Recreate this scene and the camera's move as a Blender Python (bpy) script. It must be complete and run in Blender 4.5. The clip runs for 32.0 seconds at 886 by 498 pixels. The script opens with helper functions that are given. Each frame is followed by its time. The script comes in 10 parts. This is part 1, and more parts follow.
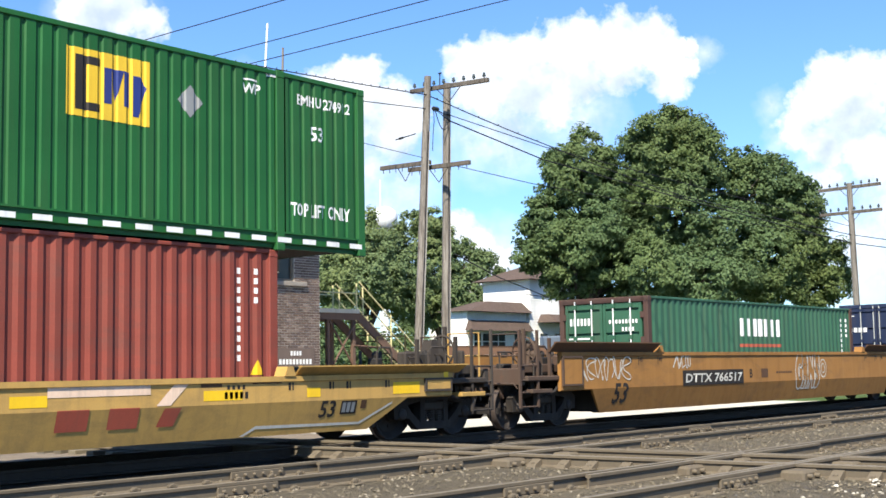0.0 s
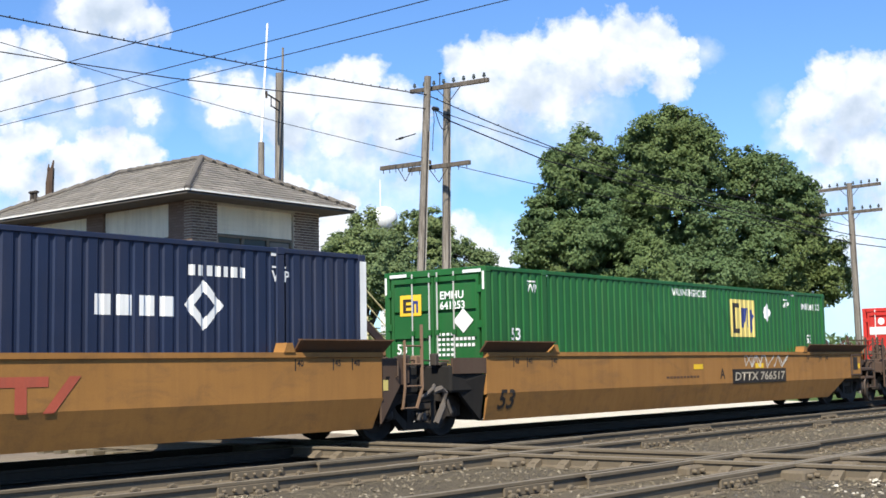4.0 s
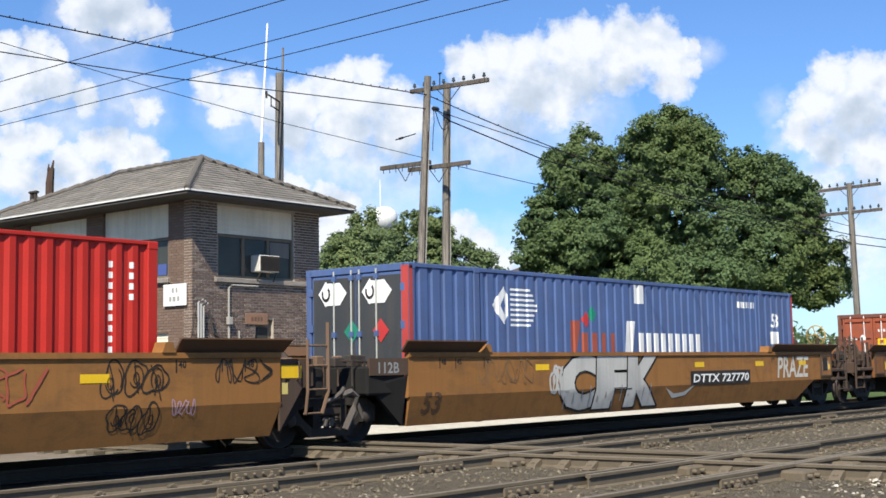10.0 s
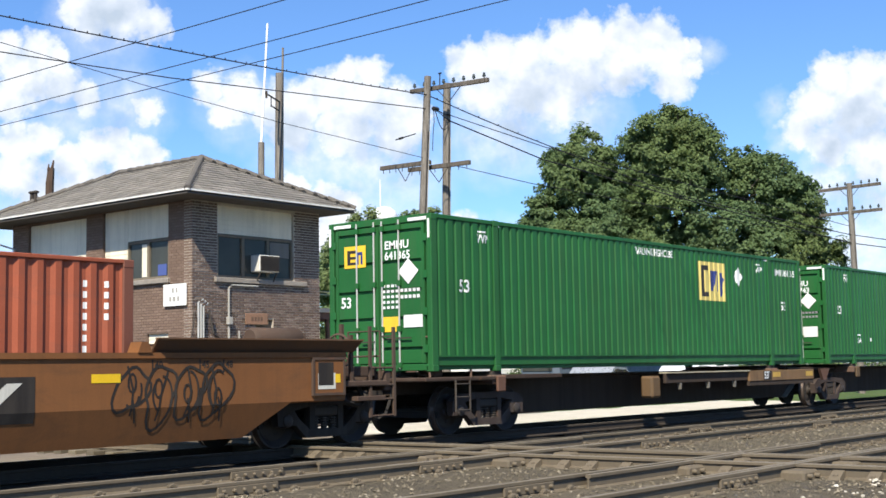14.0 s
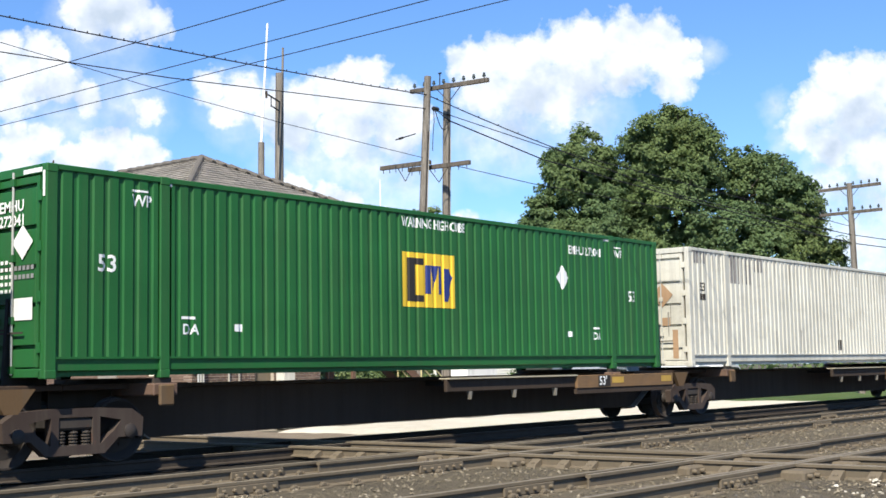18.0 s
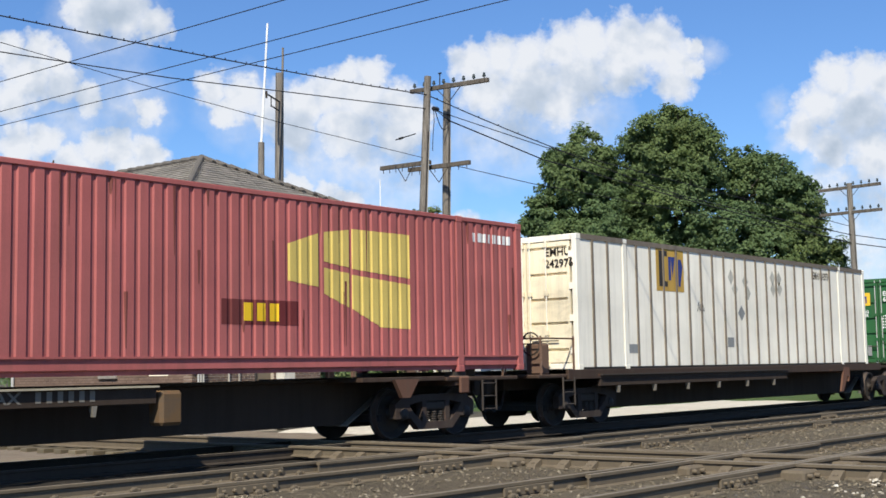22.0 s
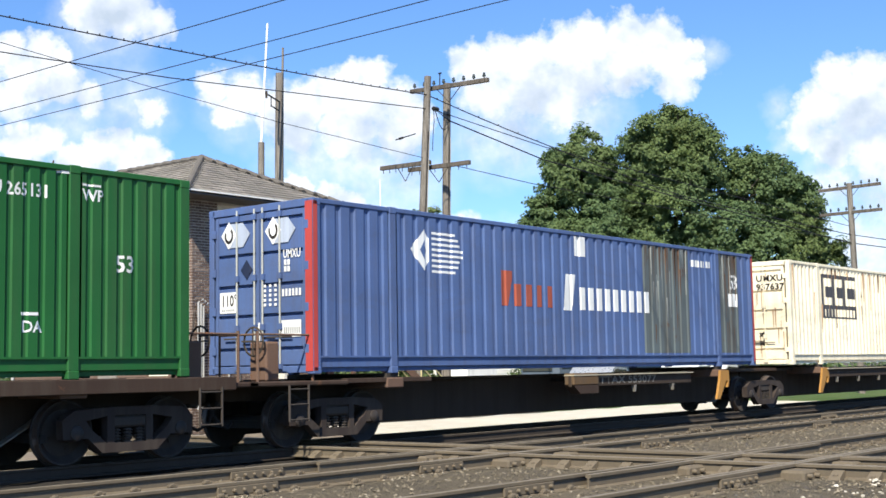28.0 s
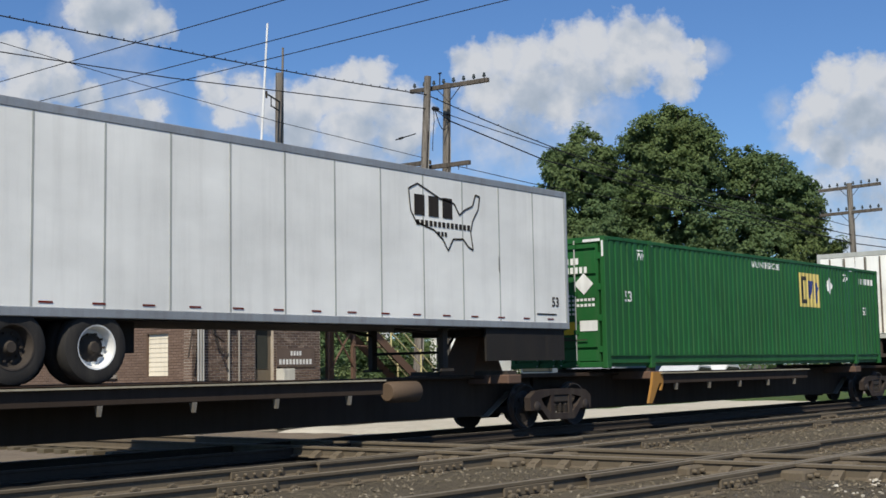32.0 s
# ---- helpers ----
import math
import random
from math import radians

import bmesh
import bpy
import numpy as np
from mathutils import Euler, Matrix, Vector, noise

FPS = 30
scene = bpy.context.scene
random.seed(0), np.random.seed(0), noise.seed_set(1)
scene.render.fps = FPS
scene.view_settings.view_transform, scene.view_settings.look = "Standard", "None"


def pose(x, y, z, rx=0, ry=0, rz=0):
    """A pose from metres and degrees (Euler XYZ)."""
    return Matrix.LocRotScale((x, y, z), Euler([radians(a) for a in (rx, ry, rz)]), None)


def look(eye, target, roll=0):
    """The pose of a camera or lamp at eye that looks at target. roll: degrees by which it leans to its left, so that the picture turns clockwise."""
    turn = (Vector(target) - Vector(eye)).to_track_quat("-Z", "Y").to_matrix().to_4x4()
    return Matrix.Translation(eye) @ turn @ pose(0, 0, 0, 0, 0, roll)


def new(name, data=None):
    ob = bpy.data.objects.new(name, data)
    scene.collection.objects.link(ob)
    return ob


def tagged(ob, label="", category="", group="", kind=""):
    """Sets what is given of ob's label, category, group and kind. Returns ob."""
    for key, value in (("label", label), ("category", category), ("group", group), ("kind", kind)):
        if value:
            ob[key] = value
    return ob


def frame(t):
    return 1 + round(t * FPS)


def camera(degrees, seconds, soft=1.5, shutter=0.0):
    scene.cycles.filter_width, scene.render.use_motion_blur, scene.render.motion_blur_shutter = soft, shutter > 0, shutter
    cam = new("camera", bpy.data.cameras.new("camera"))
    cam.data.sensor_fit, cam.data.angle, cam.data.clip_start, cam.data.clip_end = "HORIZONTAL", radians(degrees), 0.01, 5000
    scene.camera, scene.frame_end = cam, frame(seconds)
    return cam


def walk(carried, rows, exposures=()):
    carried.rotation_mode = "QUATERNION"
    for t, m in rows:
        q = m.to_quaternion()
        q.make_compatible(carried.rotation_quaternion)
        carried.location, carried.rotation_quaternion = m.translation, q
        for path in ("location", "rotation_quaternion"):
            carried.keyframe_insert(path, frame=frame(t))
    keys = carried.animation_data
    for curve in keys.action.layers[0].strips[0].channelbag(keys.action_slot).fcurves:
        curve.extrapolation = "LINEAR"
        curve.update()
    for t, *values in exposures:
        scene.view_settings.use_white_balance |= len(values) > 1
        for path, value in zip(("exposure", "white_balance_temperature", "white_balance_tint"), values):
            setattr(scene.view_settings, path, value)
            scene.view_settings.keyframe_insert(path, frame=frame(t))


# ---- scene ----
# ---- camera: a tripod beside the tracks, looking along the line at about fifty degrees ----
EYE = Vector((0.0, 0.0, 1.203))
YAW, PITCH, LEAN = radians(50.61), radians(5.47), -1.0137
AIM = EYE + Vector((math.sin(YAW) * math.cos(PITCH), math.cos(YAW) * math.cos(PITCH), math.sin(PITCH)))
cam = camera(38.83, 32.0, soft=1.6)
STAND = look(EYE, AIM, LEAN)
walk(cam, [(0.0, STAND), (32.0, STAND)],
     exposures=[(0.0, 0.98), (1.0, 0.78), (6.0, 0.68), (7.0, 0.56), (8.0, 0.5), (10.0, 0.56), (13.0, 0.67), (17.0, 0.76), (18.0, 0.77), (19.0, 0.64), (20.0, 0.36), (21.0, 0.32), (22.0, 0.36), (23.0, 0.08), (24.0, 0.1), (25.0, 0.57),
               (28.0, 0.78), (29.0, 0.35), (30.0, -0.1), (31.0, -0.28), (32.0, -0.06)])

# distance run by the train, seconds and metres
RUN = [(0.0, 0.0), (1.0, 10.83), (2.0, 21.75), (3.0, 32.55), (5.5, 59.3), (6.0, 64.75), (7.0, 75.55), (8.0, 86.45),
       (9.0, 97.33), (10.0, 108.26), (11.0, 119.19), (12.0, 130.1), (13.0, 140.97), (14.0, 151.87), (14.5, 157.3),
       (16.5, 178.98), (17.0, 184.48), (18.0, 195.34), (19.0, 206.28), (20.0, 217.26), (21.0, 228.2), (22.0, 239.07),
       (23.0, 249.97), (24.0, 260.93), (25.0, 271.88), (25.5, 277.37), (27.5, 299.33), (28.0, 304.84), (29.0, 315.87),
       (30.0, 326.92), (31.0, 337.91), (32.0, 348.83)]

# ---- light: clear afternoon sun over the left shoulder, blue sky with cumulus ----
SUN_FROM = Vector((-0.83, -0.455, 1.0)).normalized()
world = bpy.data.worlds.new("sky")
scene.world = world
world.use_nodes = True
wn = world.node_tree
sky = wn.nodes.new("ShaderNodeTexSky")
sky.sky_type, sky.sun_disc = "NISHITA", False
sky.sun_elevation, sky.sun_rotation = math.asin(SUN_FROM.z), math.atan2(SUN_FROM.x, SUN_FROM.y)
sky.air_density, sky.dust_density, sky.ozone_density = 1.0, 0.3, 2.0
tint = wn.nodes.new("ShaderNodeMix")
tint.data_type, tint.blend_type = "RGBA", "MULTIPLY"
tint.inputs[0].default_value = 1.0
tint.inputs[7].default_value = (0.6, 0.845, 1.17, 1)
wn.links.new(sky.outputs[0], tint.inputs[6])
wn.links.new(tint.outputs[2], wn.nodes["Background"].inputs[0])
wn.nodes["Background"].inputs[1].default_value = 0.096
sun_data = bpy.data.lights.new("sun", "SUN")
sun_data.energy, sun_data.angle, sun_data.color = 5.0, radians(0.53), (1.0, 0.935, 0.79)
sun = new("sun", sun_data)
sun.matrix_world = look(SUN_FROM * 60, (0, 0, 0))

# ---- materials ----


def nodes_of(name):
    m = bpy.data.materials.new(name)
    m.use_nodes = True
    t = m.node_tree
    return m, t, t.nodes["Principled BSDF"]


def add(t, kind, **inputs):
    n = t.nodes.new("ShaderNode" + kind)
    for k, v in inputs.items():
        key = k.replace("_", " ")
        if isinstance(v, bpy.types.NodeSocket):
            t.links.new(v, n.inputs[key])
        else:
            n.inputs[key].default_value = v
    return n


def coords(t, scale=(1, 1, 1), where="Object"):
    c = t.nodes.new("ShaderNodeTexCoord")
    mp = add(t, "Mapping", Vector=c.outputs[where], Scale=scale)
    return mp.outputs[0]


def ramp(t, fac, stops):
    r = t.nodes.new("ShaderNodeValToRGB")
    e = r.color_ramp.elements
    while len(e) < len(stops):
        e.new(0.5)
    for el, (p, c) in zip(e, stops):
        el.position, el.color = p, (c if len(c) == 4 else (*c, 1))
    t.links.new(fac, r.inputs[0])
    return r.outputs[0]


def mixc(t, fac, a, b, mode="MIX"):
    n = t.nodes.new("ShaderNodeMix")
    n.data_type, n.blend_type = "RGBA", mode
    for sock, v in ((n.inputs[0], fac), (n.inputs[6], a), (n.inputs[7], b)):
        if isinstance(v, bpy.types.NodeSocket):
            t.links.new(v, sock)
        elif isinstance(v, (int, float)):
            sock.default_value = v
        else:
            sock.default_value = (*v, 1)
    return n.outputs[2]


def bump(t, p, height, strength=0.3, dist=0.01):
    b = add(t, "Bump", Strength=strength, Distance=dist, Height=height)
    t.links.new(b.outputs[0], p.inputs["Normal"])


def shade(c, k):
    return tuple(min(1.0, v * k) for v in c)


MATS = {}


def paint(name, col, rough=0.5, dirt=0.35, rust=0.0, rustcol=(0.16, 0.07, 0.035), dirtcol=(0.09, 0.075, 0.06), metal=0.0, stain=0.0):
    """Painted steel: colour drift, vertical dirt streaks, rust blooms and a fine grain."""
    if name in MATS:
        return MATS[name]
    m, t, p = nodes_of(name)
    big = add(t, "TexNoise", Vector=coords(t, (0.5, 0.5, 0.9)), Scale=1.0, Detail=4.0)
    streak = add(t, "TexNoise", Vector=coords(t, (5.0, 5.0, 0.35)), Scale=1.0, Detail=5.0, Roughness=0.65)
    fine = add(t, "TexNoise", Vector=coords(t), Scale=38.0, Detail=3.0)
    c = mixc(t, ramp(t, big.outputs[0], [(0.3, (0, 0, 0)), (0.75, (1, 1, 1))]), shade(col, 0.86), shade(col, 1.1))
    dm = ramp(t, streak.outputs[0], [(0.46, (0, 0, 0)), (0.78, (dirt, dirt, dirt))])
    c = mixc(t, dm, c, dirtcol)
    if rust:
        rn = add(t, "TexNoise", Vector=coords(t, (1.6, 1.6, 1.1)), Scale=1.7, Detail=8.0, Roughness=0.72)
        lo = 0.72 - 0.25 * rust
        c = mixc(t, ramp(t, rn.outputs[0], [(lo, (0, 0, 0)), (lo + 0.07, (1, 1, 1))]), c, rustcol)
    if stain:
        sn = add(t, "TexNoise", Vector=coords(t, (0.7, 0.7, 1.7)), Scale=1.5, Detail=9.0, Roughness=0.7, Distortion=0.6)
        c = mixc(t, ramp(t, sn.outputs[0], [(0.5, (0, 0, 0)), (0.68, (stain,) * 3)]), c, shade(dirtcol, 0.9))
        sc = add(t, "TexNoise", Vector=coords(t, (0.5, 0.5, 9.0)), Scale=1.3, Detail=8.0, Roughness=0.75)
        c = mixc(t, ramp(t, sc.outputs[0], [(0.6, (0, 0, 0)), (0.72, (stain * 0.5,) * 3)]), c, shade(col, 1.45))
    c = mixc(t, 0.12, c, fine.outputs[0], "OVERLAY")
    t.links.new(c, p.inputs["Base Color"])
    t.links.new(ramp(t, streak.outputs[0], [(0.3, (rough - 0.08,) * 3), (0.8, (min(1, rough + 0.25),) * 3)]), p.inputs["Roughness"])
    p.inputs["Metallic"].default_value = metal
    p.inputs["Specular IOR Level"].default_value = 0.22
    bump(t, p, fine.outputs[0], 0.12, 0.004)
    MATS[name] = m
    return m


def earth(name, cols, scales=(0.35, 3.0, 40.0), rough=0.95, relief=0.5, dist=0.03, where="Object"):
    """Loose or mineral surface with variation at three scales."""
    if name in MATS:
        return MATS[name]
    m, t, p = nodes_of(name)
    v = coords(t, where=where)
    a = add(t, "TexNoise", Vector=v, Scale=scales[0], Detail=5.0, Roughness=0.6)
    b = add(t, "TexNoise", Vector=v, Scale=scales[1], Detail=6.0, Roughness=0.7)
    f = add(t, "TexNoise", Vector=v, Scale=scales[2], Detail=4.0, Roughness=0.7)
    c1 = mixc(t, ramp(t, a.outputs[0], [(0.35, (0, 0, 0)), (0.65, (1, 1, 1))]), cols[0], cols[1])
    c2 = mixc(t, ramp(t, b.outputs[0], [(0.45, (0, 0, 0)), (0.7, (1, 1, 1))]), c1, cols[2])
    c3 = mixc(t, ramp(t, f.outputs[0], [(0.3, (0, 0, 0)), (0.7, (0.6, 0.6, 0.6))]), c2, cols[3])
    t.links.new(c3, p.inputs["Base Color"])
    p.inputs["Roughness"].default_value = rough
    p.inputs["Specular IOR Level"].default_value = 0.2
    mixh = add(t, "Math")
    t.links.new(b.outputs[0], mixh.inputs[0])
    t.links.new(f.outputs[0], mixh.inputs[1])
    bump(t, p, mixh.outputs[0], relief, dist)
    MATS[name] = m
    return m


def varied(name, cols, rough=0.85, grain=30.0, island=True, stretch=(1, 1, 1), spec=0.25, relief=0.3):
    """Many alike pieces: the colour steps from piece to piece, with grain on each."""
    if name in MATS:
        return MATS[name]
    m, t, p = nodes_of(name)
    if island:
        r = t.nodes.new("ShaderNodeNewGeometry").outputs["Random Per Island"]
    else:
        r = t.nodes.new("ShaderNodeObjectInfo").outputs["Random"]
    n = len(cols)
    c = ramp(t, r, [((i + 0.5) / n, k) for i, k in enumerate(cols)])
    g = add(t, "TexNoise", Vector=coords(t, stretch), Scale=grain, Detail=5.0, Roughness=0.65)
    big = add(t, "TexNoise", Vector=coords(t), Scale=0.6, Detail=4.0)
    c = mixc(t, 0.35, c, g.outputs[0], "OVERLAY")
    c = mixc(t, 0.3, c, big.outputs[0], "OVERLAY")
    t.links.new(c, p.inputs["Base Color"])
    p.inputs["Roughness"].default_value = rough
    p.inputs["Specular IOR Level"].default_value = spec
    bump(t, p, g.outputs[0], relief, 0.006)
    MATS[name] = m
    return m


def leafy(name, cols, spec=0.35):
    if name in MATS:
        return MATS[name]
    m, t, p = nodes_of(name)
    r = t.nodes.new("ShaderNodeNewGeometry").outputs["Random Per Island"]
    n = len(cols)
    c = ramp(t, r, [((i + 0.5) / n, k) for i, k in enumerate(cols)])
    big = add(t, "TexNoise", Vector=coords(t), Scale=0.45, Detail=3.0)
    c = mixc(t, 0.3, c, big.outputs[0], "OVERLAY")
    hue = add(t, "TexNoise", Vector=coords(t), Scale=0.16, Detail=2.0)
    c = mixc(t, 1.0, c, ramp(t, hue.outputs[0], [(0.38, (0.94, 1.0, 1.1)), (0.64, (1.1, 1.03, 0.9))]), "MULTIPLY")
    t.links.new(c, p.inputs["Base Color"])
    p.inputs["Roughness"].default_value = 0.55
    p.inputs["Specular IOR Level"].default_value = spec
    tr = add(t, "BsdfTranslucent", Color=c)
    ms = add(t, "MixShader", Fac=0.38)
    t.links.new(p.outputs[0], ms.inputs[1])
    t.links.new(tr.outputs[0], ms.inputs[2])
    t.links.new(ms.outputs[0], t.nodes["Material Output"].inputs[0])
    MATS[name] = m
    return m


def glassy(name, col=(0.02, 0.025, 0.03), rough=0.06):
    if name in MATS:
        return MATS[name]
    m, t, p = nodes_of(name)
    g = add(t, "TexNoise", Vector=coords(t), Scale=1.2, Detail=3.0)
    t.links.new(mixc(t, g.outputs[0], shade(col, 0.6), shade(col, 1.5)), p.inputs["Base Color"])
    p.inputs["Roughness"].default_value = rough
    p.inputs["Specular IOR Level"].default_value = 0.22
    MATS[name] = m
    return m


RAILSIDE = paint("rail_rust", (0.135, 0.108, 0.075), 0.85, 0.5, 0.3, (0.11, 0.07, 0.045))
HARDWARE = paint("dark_brown_gear", (0.078, 0.049, 0.035), 0.75, 0.5, 0.35, (0.13, 0.06, 0.035))
RAILTOP = paint("rail_head", (0.195, 0.166, 0.124), 0.75, 0.5)
# Dull black standing in for deep shade at car joints and under trailers.
SHADEBLACK = paint("shade_black", (0.017, 0.0155, 0.0145), 0.95, 0.1)
BLACK = paint("grimy_black", (0.023, 0.0205, 0.019), 0.7, 0.5, dirtcol=(0.05, 0.042, 0.035))
GRIME = paint("grimy_steel", (0.0473, 0.0387, 0.0327), 0.7, 0.6, 0.3, (0.09, 0.045, 0.025))
RUSTY = paint("rusty_steel", (0.14, 0.085, 0.06), 0.8, 0.5, 0.5)
TRUCKCAST = paint("truck_casting", (0.05, 0.035, 0.029), 0.75, 0.6, 0.4, (0.12, 0.055, 0.04))
WHEELFACE = paint("wheel_steel", (0.0344, 0.0284, 0.0258), 0.55, 0.5, 0.4, (0.1, 0.05, 0.03))
WHEELRIM = paint("wheel_tread", (0.112, 0.086, 0.0731), 0.5, 0.4, metal=0.4)
WHITE = paint("white_marking", (0.78, 0.78, 0.76), 0.6, 0.25)
YELLOWTAPE = paint("yellow_reflector", (0.8, 0.5, 0.02), 0.4, 0.15)
DARKMARK = paint("dark_marking", (0.0258, 0.0215, 0.0189), 0.7, 0.4)
def old_wood(name, pale, dark):
    """Grey weathered timber with long dark checks along the grain."""
    m, t, p = nodes_of(name)
    fib = add(t, "TexNoise", Vector=coords(t, (14, 14, 0.5)), Scale=1.6, Detail=6.0, Roughness=0.7)
    big = add(t, "TexNoise", Vector=coords(t, (1, 1, 0.35)), Scale=0.9, Detail=4.0)
    c = mixc(t, ramp(t, fib.outputs[0], [(0.36, (0, 0, 0)), (0.58, (1, 1, 1))]), dark, pale)
    c = mixc(t, ramp(t, big.outputs[0], [(0.4, (0, 0, 0)), (0.7, (0.55, 0.55, 0.55))]), c, shade(dark, 1.3))
    t.links.new(c, p.inputs["Base Color"])
    p.inputs["Roughness"].default_value = 0.92
    p.inputs["Specular IOR Level"].default_value = 0.15
    bump(t, p, fib.outputs[0], 0.9, 0.02)
    return m


WOOD = old_wood("weathered_wood", (0.249, 0.225, 0.194), (0.086, 0.0722, 0.0602))

# ---- mesh helpers ----


class M:
    """A mesh under construction: plain lists of points and faces."""

    def __init__(self):
        self.v, self.f, self.mi = [], [], []

    def face(self, pts, mi=0):
        n = len(self.v)
        self.v += [tuple(p) for p in pts]
        self.f.append(tuple(range(n, n + len(pts))))
        self.mi.append(mi)

    def loft(self, a, b, mi=0, caps=True):
        """Joins two rings with the same number of points."""
        n, k = len(self.v), len(a)
        self.v += [tuple(p) for p in a] + [tuple(p) for p in b]
        for i in range(k):
            j = (i + 1) % k
            self.f.append((n + i, n + j, n + k + j, n + k + i))
            self.mi.append(mi)
        if caps:
            self.f.append(tuple(n + i for i in reversed(range(k))))
            self.f.append(tuple(n + k + i for i in range(k)))
            self.mi += [mi, mi]
        return self

    def box(self, x0, x1, y0, y1, z0, z1, mi=0, bev=0.0):
        if bev:
            b = min(bev, 0.45 * min(x1 - x0, y1 - y0, z1 - z0))
            def ring(z, o):
                return [(x0 + o, y0 + b, z), (x0 + b, y0 + o, z), (x1 - b, y0 + o, z), (x1 - o, y0 + b, z),
                        (x1 - o, y1 - b, z), (x1 - b, y1 - o, z), (x0 + b, y1 - o, z), (x0 + o, y1 - b, z)]
            rs = [ring(z0, b * 0.8), ring(z0 + b, 0), ring(z1 - b, 0), ring(z1, b * 0.8)]
            for i in range(3):
                self.loft(rs[i], rs[i + 1], mi, False)
            self.face(list(reversed(rs[0])), mi)
            self.face(rs[3], mi)
            return self
        return self.loft([(x0, y0, z0), (x1, y0, z0), (x1, y1, z0), (x0, y1, z0)],
                         [(x0, y0, z1), (x1, y0, z1), (x1, y1, z1), (x0, y1, z1)], mi)

    def along_x(self, prof, x0, x1, mi=0):
        """Extrudes a (y, z) outline along x."""
        return self.loft([(x0, y, z) for y, z in prof], [(x1, y, z) for y, z in prof], mi)

    def along_y(self, prof, y0, y1, mi=0):
        """Extrudes an (x, z) outline along y."""
        return self.loft([(x, y0, z) for x, z in prof], [(x, y1, z) for x, z in prof], mi)

    def rod(self, a, b, r, n=6, r2=None, mi=0):
        a, b = Vector(a), Vector(b)
        d = (b - a).normalized()
        s = d.cross((0, 0, 1) if abs(d.z) < 0.9 else (1, 0, 0)).normalized()
        u = s.cross(d)
        r2 = r if r2 is None else r2
        cs = [(math.cos(2 * math.pi * i / n), math.sin(2 * math.pi * i / n)) for i in range(n)]
        return self.loft([a + (s * c + u * k) * r for c, k in cs], [b + (s * c + u * k) * r2 for c, k in cs], mi)

    def path(self, pts, r, n=5, mi=0):
        """A bent rod through the points."""
        pts = [Vector(p) for p in pts]
        rings = []
        for i, p in enumerate(pts):
            d = (pts[min(i + 1, len(pts) - 1)] - pts[max(i - 1, 0)]).normalized()
            s = d.cross((0, 0, 1) if abs(d.z) < 0.95 else (1, 0, 0)).normalized()
            u = s.cross(d)
            rings.append([p + (s * math.cos(2 * math.pi * k / n) + u * math.sin(2 * math.pi * k / n)) * r for k in range(n)])
        for a, b in zip(rings, rings[1:]):
            self.loft(a, b, mi, False)
        self.face(list(reversed(rings[0])), mi)
        self.face(rings[-1], mi)
        return self

    def lathe(self, prof, c, axis="y", n=20, mi=0):
        """Turns a (radius, offset) outline round an axis through c."""
        cx, cy, cz = c
        def at(r, o, k):
            a = 2 * math.pi * k / n
            p, q = r * math.cos(a), r * math.sin(a)
            return {"y": (cx + p, cy + o, cz + q), "x": (cx + o, cy + p, cz + q), "z": (cx + p, cy + q, cz + o)}[axis]
        for (r0, o0), (r1, o1) in zip(prof, prof[1:]):
            self.loft([at(r0, o0, k) for k in range(n)], [at(r1, o1, k) for k in range(n)], mi, False)
        return self

    def mesh(self, name, mats, smooth=False):
        me = bpy.data.meshes.new(name)
        me.from_pydata(self.v, [], self.f)
        for m in (mats if isinstance(mats, (list, tuple)) else [mats]):
            me.materials.append(m)
        if any(self.mi):
            me.polygons.foreach_set("material_index", self.mi)
        bm = bmesh.new()
        bm.from_mesh(me)
        bmesh.ops.remove_doubles(bm, verts=bm.verts, dist=1e-5)
        bmesh.ops.recalc_face_normals(bm, faces=bm.faces)
        bm.to_mesh(me)
        bm.free()
        if smooth:
            me.polygons.foreach_set("use_smooth", [True] * len(me.polygons))
            me.set_sharp_from_angle(angle=radians(38))
        return me


def hang(ob, parent, at=None):
    ob.parent = parent
    if at is not None:
        ob.location = at
    return ob


def part(name, m, material, parent, label="", at=None, smooth=False):
    """One mesh object under a thing or a part. m: an M, or a mesh that alike parts share."""
    me = m.mesh(name, material, smooth) if isinstance(m, M) else m
    ob = hang(new(name, me), parent, at)
    if label:
        tagged(ob, label)
    return ob


def thing(name, label, category, at=(0, 0, 0), group="", kind=""):
    ob = new(name)
    ob.location = at
    ob.empty_display_size = 0.3
    return tagged(ob, label, category, group, kind)


def single(name, m, material, label, category, at=(0, 0, 0), group="", kind="", smooth=False):
    ob = new(name, m.mesh(name, material, smooth) if isinstance(m, M) else m)
    ob.location = at
    return tagged(ob, label, category, group, kind)


# ---- ground ----
SOIL = earth("dry_soil", [(0.103, 0.0903, 0.0688), (0.086, 0.0774, 0.0559), (0.129, 0.112, 0.086), (0.0602, 0.0516, 0.043)])
BALLAST = earth("ballast", [(0.158, 0.13, 0.087), (0.116, 0.095, 0.065), (0.2, 0.166, 0.115), (0.064, 0.052, 0.036)], (0.5, 6.0, 24.0), 0.95, 0.9, 0.05)
# Oily ballast; the shade under the train is deepened in this colour.
OILEDSHADE = earth("oiled_shaded_ballast", [(0.033, 0.0285, 0.024), (0.043, 0.0365, 0.03), (0.057, 0.048, 0.039), (0.019, 0.0165, 0.0143)], (0.5, 6.0, 26.0), 0.95, 0.9, 0.05)
